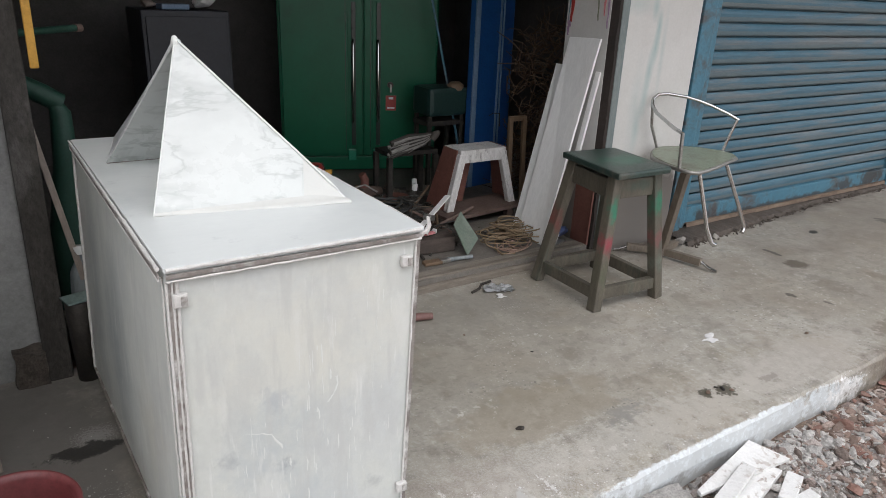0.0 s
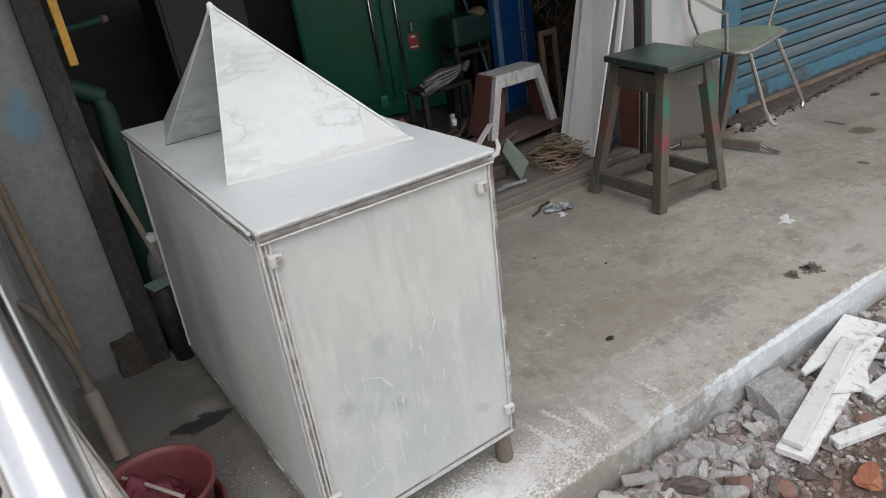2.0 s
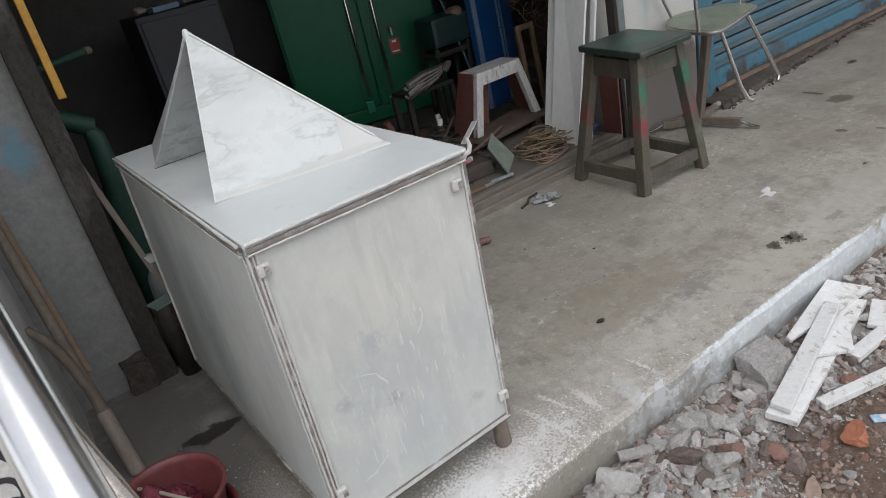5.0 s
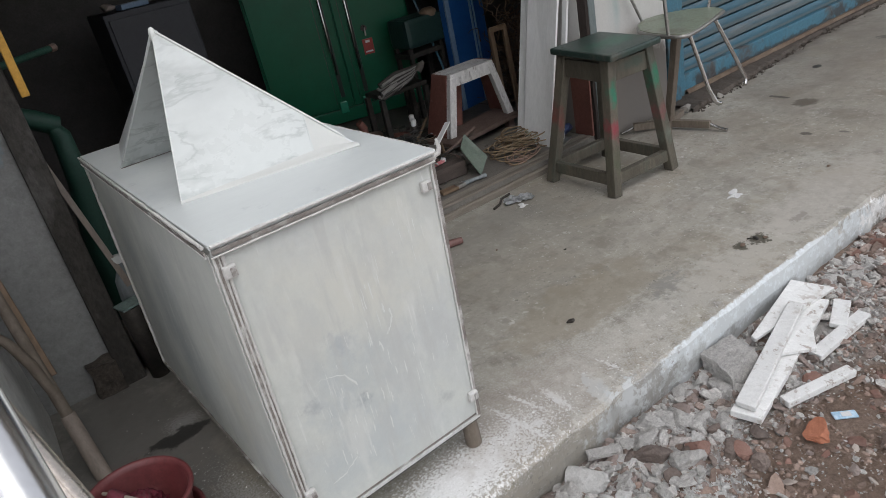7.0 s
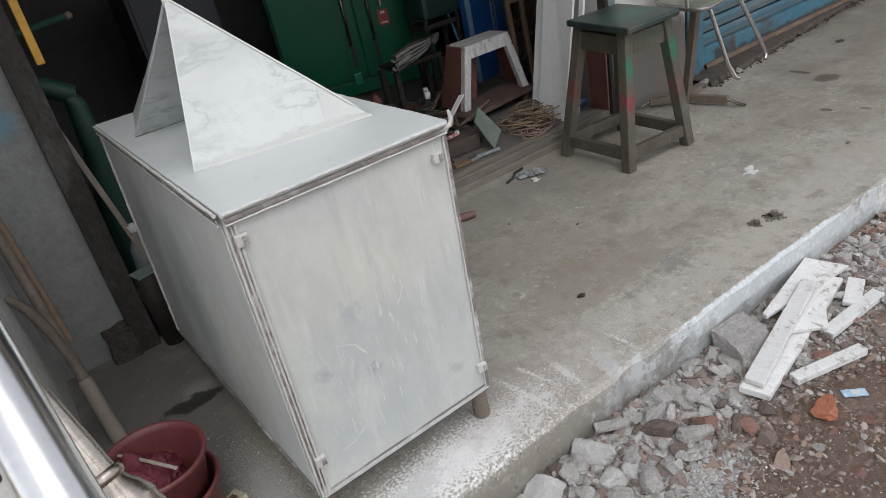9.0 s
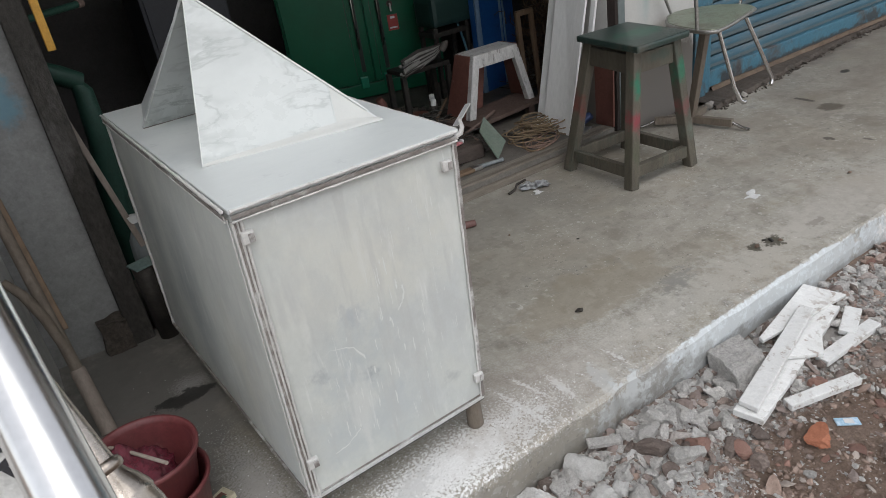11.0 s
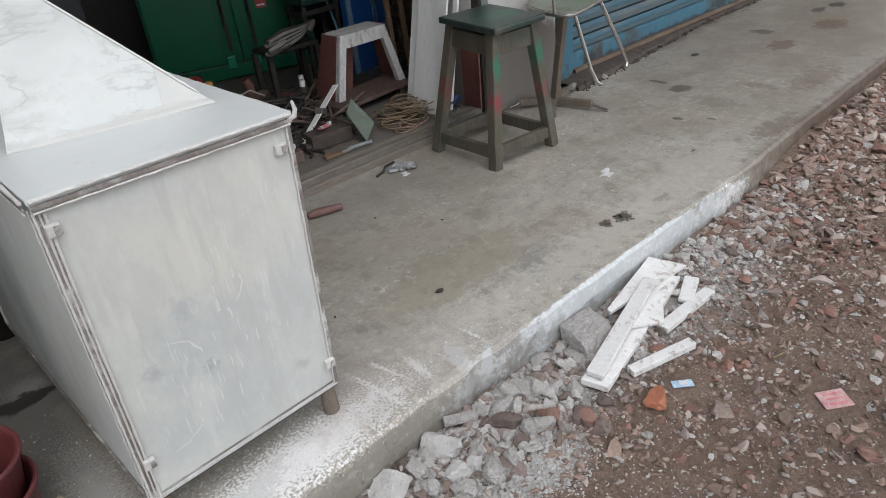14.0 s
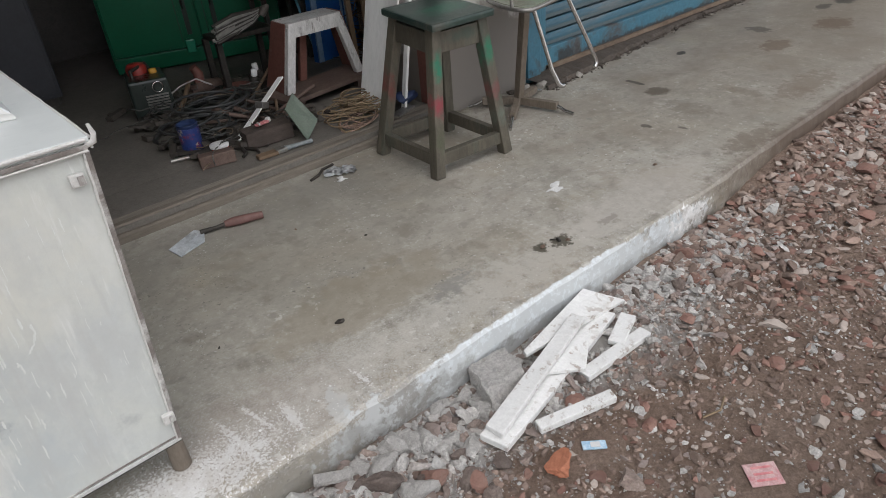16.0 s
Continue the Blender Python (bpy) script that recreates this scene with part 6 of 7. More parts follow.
for i, (x, y, t) in enumerate(((1.28, 2.18, 10), (1.36, 2.28, -30), (1.33, 2.05, 50))):
    c = thing("spray_can", (x, y, FLOOR), "small pale grey capped tin standing in the clutter", "can", "small tins")
    part("tin", lathe([(0.002, 0), (0.024, 0), (0.025, 0.085), (0.018, 0.10), (0.002, 0.10)], 18, (x, y, FLOOR), (8, t * 0.3, 0)), DEBRIS, c, "", True)
    part("cap", lathe([(0.016, 0.10), (0.016, 0.135), (0.002, 0.138)], 14, (x, y, FLOOR), (8, t * 0.3, 0)), PLANK_WHITE, c, "", True)
single("red_bowl", lathe([(0.03, 0.0), (0.075, 0.04), (0.08, 0.042), (0.072, 0.046), (0.03, 0.012), (0.002, 0.01)], 28, (1.22, 2.26, FLOOR)), RED_BROWN, "shallow red-brown plastic bowl", "bowl", smooth=True)


def scrap(n, seed):
    """Small scraps, offcuts and bolts in one heap."""
    rng = random.Random(seed)
    b = bmesh.new()
    for _ in range(n):
        x, y = rng.gauss(1.02, 0.22), rng.gauss(2.0, 0.30)
        if not (0.6 < x < 1.4 and 1.5 < y < 2.75):
            continue
        s = rng.uniform(0.012, 0.05)
        block((x, y, FLOOR + s * 0.25 + rng.uniform(0, 0.03)), (s * rng.uniform(1, 3), s, s * rng.uniform(0.2, 0.7)), (rng.uniform(-15, 15), rng.uniform(-15, 15), rng.uniform(0, 180)), 0, b)
    return b


def wires(n, seed):
    """Thin bent wires and cable ends strewn through the clutter."""
    rng = random.Random(seed)
    b = bmesh.new()
    for _ in range(n):
        p = Vector((rng.gauss(0.98, 0.20), rng.gauss(1.86, 0.26), FLOOR + rng.uniform(0.01, 0.10)))
        if not (0.62 < p.x < 1.32 and 1.50 < p.y < 2.4):
            continue
        a, turn, pts, step = rng.uniform(0, 6.28), rng.gauss(0, 0.35), [p], rng.uniform(0.015, 0.035)
        for _ in range(rng.randint(6, 15)):
            a += turn + rng.gauss(0, 0.2)
            q = pts[-1] + Vector((math.cos(a), math.sin(a), rng.gauss(-0.05, 0.25))) * step
            q.z = min(max(q.z, FLOOR + 0.006), 0.19)
            pts.append(q)
        tube(pts, rng.uniform(0.0014, 0.0034), 5, b)
    return b


WIRE = surf("mixed_dark_wire", (0.045, 0.046, 0.045), (0.10, 0.095, 0.085), 0.5, scale=20, bump=0.1, spread=0.6)
recolour(WIRE, lambda n, l, c: island_tint(n, l, c, (0.17, 0.12, 0.08), 0.25, 0.9))
single("wire_tangle", wires(120, 15), WIRE, "tangle of thin dark wires and cable ends over the scrap", "wire", kind="stuff", smooth=True)
single("scrap_heap", scrap(420, 4), DEBRIS, "heap of small dark metal scraps and offcuts", "scrap", kind="stuff")

rng = random.Random(33)
for i in range(12):
    x, y, a, n = rng.gauss(1.08, 0.16), rng.uniform(1.62, 2.3), rng.uniform(0, 3.14), rng.uniform(0.09, 0.19)
    dx, dy = n * math.cos(a), n * math.sin(a)
    zs = [FLOOR + 0.012, FLOOR + rng.uniform(0.05, 0.13)]
    single("wooden_stick", tube([(x - dx, y - dy, zs[0]), (x + 0.01, y, sum(zs) / 2 + 0.004), (x + dx, y + dy, zs[1])], [rng.uniform(0.006, 0.013)] * 3, 8), (WOOD, RUST_PLATE, IRON, RUST_PLATE)[i % 4], "rough brown stick lying across the scrap heap", "stick", group="sticks in the scrap", smooth=True)

stand = thing("iron_stand", (1.30, 2.32, FLOOR), "dark iron work stand among the clutter", "stand")
part("top", box((1.17, 2.26, 0.335), (1.50, 2.45, 0.36), 0.004), IRON, stand)
for x, y in ((1.17, 2.26), (1.48, 2.26), (1.17, 2.43), (1.48, 2.43)):
    part("leg", beam((x, y, FLOOR), (x, y, 0.336), 0.03, 0.03, 0.003), IRON, stand)
SACKING = surf("pale_grey_sacking", (0.20, 0.195, 0.18), (0.28, 0.27, 0.25), 0.9, scale=30, bump=0.5, stain=(0.10, 0.095, 0.085), stain_scale=14)
bundle = thing("striped_sacking", (1.28, 2.22, 0.36), "tied bundle of grey striped sacking on a stand", "sacking")
rng = random.Random(6)
for i in range(13):
    a = i / 12
    z0, z1 = 0.37 + 0.09 * a, 0.42 + 0.06 * a
    part("strip", tube([(1.13 + 0.02 * rng.random(), 2.20 + 0.02 * math.sin(i), z0 - 0.02), (1.25, 2.19, z0 + 0.015 * rng.random()), (1.36, 2.20, z1 - 0.01), (1.45, 2.21, 0.475)], [0.009, 0.011, 0.009, 0.006], 7), SACKING if i % 3 else IRON, bundle, "", True)
part("knot", tube([(1.41, 2.19, 0.44), (1.43, 2.18, 0.47), (1.455, 2.19, 0.48)], [0.02, 0.022, 0.010], 10), DEBRIS, bundle, "", True)
grind = thing("bench_machine", (1.72, 2.6, FLOOR), "dark green bench machine on an iron frame", "machine")
part("housing", box((1.58, 2.5, 0.50), (1.88, 2.72, 0.68), 0.03), surf("dark_green_enamel", (0.010, 0.036, 0.032), (0.016, 0.046, 0.040), 0.5, scale=9, bump=0.2), grind)
part("frame", box((1.58, 2.52, 0.44), (1.86, 2.70, 0.47), 0.004), IRON, grind)
for x, y in ((1.60, 2.53), (1.84, 2.53), (1.60, 2.69), (1.84, 2.69)):
    part("leg", beam((x, y, FLOOR), (x, y, 0.50), 0.025, 0.025, 0.002), IRON, grind)
part("shaft", tube([(1.86, 2.56, 0.58), (1.94, 2.55, 0.58)], 0.016, 12), IRON, grind, "", True)
part("nut", lathe([(0.03, 0), (0.03, 0.02), (0.002, 0.02)], 6, (1.92, 2.55, 0.58), (0, 90, 0)), IRON, grind)
part("guard", lathe([(0.05, 0), (0.055, 0.03), (0.03, 0.05), (0.002, 0.052)], 18, (1.80, 2.55, 0.66)), WOOD, grind, "ochre cap", True)
single("thin_rod", tube([(1.86, 2.48, FLOOR), (1.78, 2.62, 0.70), (1.70, 2.75, 1.3)], 0.008, 8), SHUTTER_FRAME, "thin blue-green rod leaning in the shop", "rod", smooth=True)
wf = thing("timber_surround", (1.84, 1.9, FLOOR), "narrow reddish timber surround leaning by the reveal", "frame")
for x in (1.79, 1.89):
    part("upright", beam((x - 0.03, 1.88, FLOOR), (x, 1.95, 0.58), 0.028, 0.02, 0.003), WOOD, wf)
part("crosspiece", beam((1.78, 1.95, 0.575), (1.90, 1.95, 0.575), 0.02, 0.03, 0.003, side=(0, 1, 0)), WOOD, wf)
b = bmesh.new()
rng = random.Random(12)
for _ in range(480):
    p = Vector((2.13 + rng.gauss(0, 0.08), 2.05 + rng.uniform(-0.15, 0.2), FLOOR + 1.05 * rng.betavariate(1.0, 1.3)))
    pts = [p]
    d = Vector((rng.gauss(0, 1), rng.gauss(0, 1), rng.gauss(0, 0.9))).normalized()
    for _ in range(4):
        d = (d + Vector((rng.gauss(0, 0.5), rng.gauss(0, 0.5), rng.gauss(0, 0.5)))).normalized()
        pts.append(pts[-1] + d * rng.uniform(0.03, 0.07))
    for q in pts:
        q.z = max(q.z, FLOOR + 0.005)
    tube(pts, [0.004, 0.0035, 0.003, 0.0025, 0.002], 5, b)
single("twig_bundle", b, STRAW, "tangled heap of brown twigs and roots in the corner", "twigs", kind="stuff")
single("navy_bag", rock((1.66, 1.33, 0.105), (0.07, 0.06, 0.055), 31, 15, 2), DARK_BLUE, "small navy plastic bag behind the stool", "bag", smooth=True)
single("red_board", sheet([(1.742, 1.32, 0.06), (1.742, 1.20, 0.06), (1.744, 1.195, 0.40), (1.744, 1.32, 0.40)], 0.01), RED_BROWN, "red-brown board leaning on the reveal", "board", (1.742, 1.25, 0.06))
single("metal_scrap", block((1.60, 1.285, 0.064), (0.14, 0.05, 0.012), (0, 0, 20), 0.002), DULL_STEEL, "flat grey metal scrap on the step", "scrap")
def torn_scrap(y, z, w, h, lean, seed, mat, label):
    """A torn strip of paper stuck flat on the reveal, its lower edge in points."""
    rng = random.Random(seed)
    b = bmesh.new()
    n = 9
    left = [(y + w * (0.5 + 0.22 * rng.uniform(-1, 1)) * (0.25 + 0.75 * i / n) + lean * (1 - i / n), z + h * i / n) for i in range(n + 1)]
    right = [(y - w * (0.5 + 0.22 * rng.uniform(-1, 1)) * (0.25 + 0.75 * i / n) + lean * (1 - i / n), z + h * (i / n) + 0.01 * rng.random()) for i in range(n + 1)]
    L = [[b.verts.new((1.7485 - d - 0.003 * (i % 3 == 1), p, q)) for i, (p, q) in enumerate(side)] for d in (0.0, 0.0012) for side in (left, right)]
    for i in range(n):
        b.faces.new((L[2][i], L[3][i], L[3][i + 1], L[2][i + 1]))
        b.faces.new((L[1][i], L[0][i], L[0][i + 1], L[1][i + 1]))
        for p, q in ((0, 2), (3, 1)):
            b.faces.new((L[p][i], L[q][i], L[q][i + 1], L[p][i + 1]))
    single("paper_scrap", b, mat, label, "paper")


VIOLET = surf("mauve_paper", (0.30, 0.20, 0.30), (0.42, 0.31, 0.41), 0.8, scale=20, bump=0.3)
TEAL = surf("teal_paper", (0.08, 0.22, 0.26), (0.12, 0.28, 0.32), 0.8, scale=20, bump=0.3)
OLIVE = surf("dull_green_paper", (0.16, 0.17, 0.11), (0.24, 0.25, 0.18), 0.8, scale=20, bump=0.3)
torn_scrap(1.472, 1.13, 0.040, 0.24, 0.016, 3, RED, "torn red paper scrap stuck on the reveal")
torn_scrap(1.503, 1.14, 0.020, 0.24, 0.0, 4, TEAL, "torn teal paper scrap stuck on the reveal")
torn_scrap(1.495, 1.07, 0.026, 0.07, 0.004, 5, VIOLET, "torn mauve paper scrap stuck on the reveal")
torn_scrap(1.325, 1.145, 0.018, 0.24, -0.022, 6, OLIVE, "curled dull green paper scrap on the reveal")
torn_scrap(1.275, 1.17, 0.034, 0.22, -0.008, 7, PINK, "torn pink paper scrap stuck on the reveal")
torn_scrap(1.245, 1.115, 0.026, 0.26, -0.004, 8, VIOLET, "torn mauve paper scrap stuck on the reveal")

# left side of the shop, behind the jamb
tarp = thing("green_tarpaulin", (-0.55, 1.62, FLOOR), "folded dark green tarpaulin standing behind the jamb", "tarpaulin")
part("fold", tube([(-0.55, 1.62, FLOOR), (-0.545, 1.62, 0.35), (-0.51, 1.61, 0.62), (-0.505, 1.60, 0.80), (-0.52, 1.60, 0.84)], [0.06, 0.056, 0.042, 0.034, 0.02], 14), GREEN_CLOTH, tarp, "", True)
part("fold", tube([(-0.50, 1.61, 0.83), (-0.56, 1.60, 0.87), (-0.66, 1.60, 0.93)], [0.034, 0.036, 0.03], 12), GREEN_CLOTH, tarp, "", True)
single("leaning_lath", beam((-0.535, 1.26, 0.30), (-0.62, 1.45, 0.86), 0.02, 0.010, 0.002), PALE_WOOD, "pale lath leaning on the jamb", "lath", (-0.535, 1.26, 0.3))
bin_ = thing("glass_topped_bin", (-0.575, 1.13, 0.0), "small dark bin covered with a pane of glass", "bin")
part("bin", lathe([(0.002, 0), (0.034, 0), (0.040, 0.28), (0.036, 0.285), (0.002, 0.27)], 24, (-0.570, 1.14, 0.0)), IRON, bin_, "", True)
part("cover", block((-0.570, 1.135, 0.290), (0.082, 0.075, 0.006), (0, 0, 15), 0.001), surf("greenish_glass_cover", (0.25, 0.33, 0.31), (0.19, 0.26, 0.25), 0.15, scale=9, bump=0.05), bin_, "greenish glass cover")
bot = thing("plastic_bottle", (-0.535, 1.30, FLOOR), "cloudy plastic bottle standing behind the chest", "bottle")
part("bottle", lathe([(0.002, 0), (0.04, 0), (0.042, 0.20), (0.036, 0.26), (0.016, 0.30), (0.016, 0.33), (0.002, 0.335)], 24, (-0.535, 1.30, FLOOR)), GREYWOOD, bot, "", True)
part("cap", lathe([(0.019, 0.325), (0.019, 0.35), (0.002, 0.352)], 16, (-0.535, 1.30, FLOOR)), PLANK_WHITE, bot, "", True)
gb = thing("green_rod", (-0.45, 1.7, 1.07), "short green rod with a pink tip jutting from the jamb", "rod")
part("rod", tube([(-0.62, 1.42, 1.075), (-0.42, 1.62, 1.08)], 0.012, 10), GREEN_CLOTH, gb, "", True)
part("tip", tube([(-0.42, 1.62, 1.08), (-0.40, 1.64, 1.08)], 0.014, 10), RUST_PLATE, gb, "", True)
single("plastic_bag", rock((0.40, 3.08, 1.135), (0.085, 0.07, 0.05), 41, 0, 2), PAPER, "crumpled white plastic bag on the steel cabinet", "bag", smooth=True)
single("blue_packet", block((0.22, 3.05, 1.107), (0.16, 0.08, 0.03), (0, 0, 12), 0.006), BLUE_EDGE, "flat pale blue packet on the steel cabinet", "packet")
single("rag", rock((0.10, 3.08, 1.115), (0.06, 0.06, 0.028), 43, 0, 2), PALE_WOOD, "brown rag on the steel cabinet", "rag", smooth=True)

def ragged(cx, cy, r, n, seed, z, h):
    """A torn flat scrap with an uneven outline."""
    rng = random.Random(seed)
    pts = []
    for i in range(n):
        a = math.tau * i / n
        k = r * max(0.16, 0.42 + 0.24 * math.sin(2 * a + seed) + 0.2 * math.sin(3 * a + 2 * seed) + 0.12 * math.sin(5 * a + seed) + rng.uniform(-0.07, 0.07))
        pts.append(Vector((cx + 1.5 * k * math.cos(a), cy + k * math.sin(a), z + rng.uniform(0, h))))
    b = bmesh.new()
    mid = b.verts.new((cx, cy, z + h * 1.3))
    ring = [b.verts.new(p) for p in pts]
    low = [b.verts.new(p - Vector((0, 0, 0.002))) for p in pts]
    for i in range(n):
        j = (i + 1) % n
        b.faces.new((mid, ring[i], ring[j]))
        b.faces.new((ring[i], low[i], low[j], ring[j]))
    b.faces.new(low[::-1])
    return b


# ---- small things on the porch ----
BLADE = surf("crusted_blade", (0.40, 0.435, 0.465), (0.60, 0.635, 0.66), 0.5, scale=18, bump=0.4, stain=(0.17, 0.175, 0.175), stain_scale=12, stain_at=0.52)
tw = thing("scraper", (0.48, 1.0, 0.0), "paint-covered scraper with a red-brown handle lying on the porch", "scraper")
part("blade", sheet([(0.308, 1.000, 0.006), (0.320, 0.918, 0.006), (0.424, 0.950, 0.009), (0.452, 1.020, 0.010), (0.430, 1.062, 0.009)], 0.004, bevel=0.001), BLADE, tw, "grey paint-crusted blade")
part("neck", tube([(0.438, 1.018, 0.010), (0.49, 1.000, 0.016), (0.53, 0.994, 0.018)], [0.012, 0.007, 0.008], 8), IRON, tw, "", True)
part("handle", tube([(0.525, 0.993, 0.018), (0.555, 0.985, 0.019), (0.61, 0.968, 0.019), (0.66, 0.952, 0.018)], [0.013, 0.018, 0.017, 0.014], 12), surf("red_brown_handle", (0.13, 0.065, 0.055), (0.19, 0.10, 0.09), 0.6, scale=30, bump=0.3, stain=(0.12, 0.07, 0.06), stain_scale=22), tw, "", True)
lit = thing("crumpled_plastic", (1.05, 1.04, 0.0), "crumpled grey and white plastic wrapper on the porch", "wrapper")


def crumple(cx, cy, sx, sy, turn, seed, h=0.02, n=9, jag=0.25):
    rng = random.Random(seed)
    b = bmesh.new()
    m = pose(cx, cy, 0.003, 0, 0, turn)
    V = []
    for j in range(n):
        row = []
        for i in range(n):
            u, v = i / (n - 1) - 0.5, j / (n - 1) - 0.5
            edge = max(abs(u), abs(v)) > 0.49
            k = 1 + (rng.uniform(-jag, jag) if edge else 0)
            row.append(b.verts.new(m @ Vector((u * sx * k, v * sy * k, h * abs(noise.noise(Vector((u * 5, v * 5, seed)))) + rng.uniform(0, h * 0.3)))))
        V.append(row)
    for j in range(n - 1):
        for i in range(n - 1):
            b.faces.new((V[j][i], V[j][i + 1], V[j + 1][i + 1], V[j + 1][i]))
    r = bmesh.ops.solidify(b, geom=b.faces[:], thickness=0.0015)
    return b


part("wrapper", crumple(1.08, 1.065, 0.13, 0.075, -25, 2, 0.022, 13, 0.12), FOIL, lit)
part("flap", ragged(1.04, 0.995, 0.035, 11, 5, 0.004, 0.006), PAPER, lit, "white flap")
part("strip", tube([(0.95, 1.085, 0.006), (1.0, 1.10, 0.008), (1.04, 1.14, 0.006), (1.10, 1.15, 0.006)], 0.006, 6), IRON, lit, "dark strip")
single("white_litter", ragged(1.550, 0.288, 0.052, 36, 12, 0.002, 0.003), PAPER, "small torn scrap of white paper on the porch", "paper")
mbx = thing("matchbox", (-0.675, 0.227, 0.0), "small cream matchbox lying on the porch", "matchbox")
part("sleeve", block((-0.675, 0.227, 0.0085), (0.062, 0.044, 0.017), (0, 0, 25), 0.001), surf("cream_card", (0.55, 0.50, 0.36), (0.60, 0.55, 0.42), 0.7, scale=20, bump=0.1), mbx)
part("print", block((-0.675, 0.229, 0.0176), (0.030, 0.020, 0.0008), (0, 0, 25)), RED_BROWN, mbx, "red and green printed patch")
part("print", block((-0.667, 0.222, 0.0178), (0.012, 0.012, 0.0008), (0, 0, 25)), GREEN_FAR, mbx)
for i, (x, y, s) in enumerate(((0.51, 0.195, 0.02), (1.20, 0.036, 0.016), (1.27, 0.030, 0.018), (1.29, 0.004, 0.012), (1.258, 0.044, 0.010), (0.70, 0.78, 0.008), (0.85, 0.55, 0.008), (1.95, 0.12, 0.014), (0.2, 0.35, 0.007))):
    single("dirt_clod", rock((x, y, s * 0.3), (s, s * 0.7, s * 0.4), 60 + i, 30 * i, 1), SOIL if i % 2 else IRON, "small dark crumb of dirt on the porch", "dirt", group="dirt crumbs")
for i, (x, y, s, k) in enumerate(((2.36, 1.09, 0.05, 0), (2.44, 1.06, 0.035, 1), (2.28, 1.14, 0.04, 0), (2.52, 1.07, 0.03, 1), (2.20, 1.16, 0.03, 1), (2.62, 1.06, 0.03, 0))):
    single("sill_stone", rock((x, y, s * 0.45), (s, s * 0.8, s * 0.6), 80 + i, 40 * i, 1), SILL if k else PLAIN_CONCRETE, "broken lump of masonry at the foot of the pier", "stone", group="broken masonry")

# ---- offcuts, bricks and litter at the roadside ----


def strip(name, p, q, w, z0, z1, label, thick=0.022):
    p, q = Vector((*p, z0)), Vector((*q, z1))
    side = (q - p).cross(Vector((0, 0, 1)))
    return single(name, beam(p, q, w, thick, 0.003, side=side), STRIP_WHITE, label, "offcut", p.lerp(q, 0.5), group="white offcuts")


def slab(corners, thick, label):
    """A thin stone piece from the corners of its upper face, with worn arrises."""
    c = [Vector(p) for p in corners]
    if (c[1] - c[0]).cross(c[2] - c[0]).z < 0:
        c.reverse()
    return single("white_offcut", sheet(c, thick, bevel=0.0018), STRIP_WHITE, label, "offcut", sum(c, Vector()) / len(c), group="white offcuts")


slab([(0.571, -0.322, -0.115), (0.592, -0.400, -0.116), (0.895, -0.338, -0.108), (1.190, -0.272, -0.100), (1.160, -0.195, -0.100), (0.860, -0.262, -0.107)], 0.022, "wide white stone offcut lying on the rubble")
slab([(0.935, -0.366, -0.100), (0.839, -0.307, -0.088), (0.930, -0.225, -0.086), (1.065, -0.278, -0.087)], 0.013, "four-sided white stone offcut under a longer strip")
slab([(1.185, -0.149, -0.064), (1.263, -0.253, -0.098), (0.975, -0.246, -0.070), (0.836, -0.236, -0.068), (0.842, -0.218, -0.066)], 0.013, "broad tapering white stone offcut propped on the others")
slab([(0.591, -0.324, -0.094), (0.598, -0.378, -0.094), (1.060, -0.258, -0.050), (1.051, -0.216, -0.050)], 0.017, "long narrow white stone strip lying on the others")
strip("white_offcut", (0.704, -0.399), (0.920, -0.472), 0.034, -0.133, -0.120, "short white stone strip on the rubble", 0.022)
strip("white_offcut", (0.926, -0.366), (1.198, -0.376), 0.040, -0.124, -0.121, "white stone strip with a broken end", 0.02)
strip("white_offcut", (1.218, -0.300), (1.09, -0.350), 0.048, -0.112, -0.116, "small white stone strip on the rubble", 0.016)


def chunk(name, x, y, z, size, turn, seed, mat, label, cat, group, fine=3):
    """A broken stone: a ball cut by chance planes with worn edges and a rough skin."""
    rng = random.Random(seed)
    b = bmesh.new()
    bmesh.ops.create_icosphere(b, subdivisions=fine + 1, radius=1)
    planes = [(Vector((rng.gauss(0, 1), rng.gauss(0, 1), rng.gauss(0, 1))).normalized(), rng.uniform(0.36, 0.72)) for _ in range(9)]
    o = Vector((seed * 1.7, seed * 0.3, 0))
    for v in b.verts:
        for nrm, d in planes:
            k = v.co.dot(nrm)
            if k > d:
                v.co -= nrm * (k - d) * 0.98
        q = v.co + o
        v.co *= 1 + 0.14 * noise.noise(q * 1.6) + 0.11 * noise.noise(q * 4) + 0.07 * noise.noise(q * 11)
        v.co = pose(x, y, z, 0, 0, turn) @ Vector((v.co.x * size[0], v.co.y * size[1], v.co.z * size[2]))
    return single(name, b, mat, label, cat, (x, y, z), group=group)


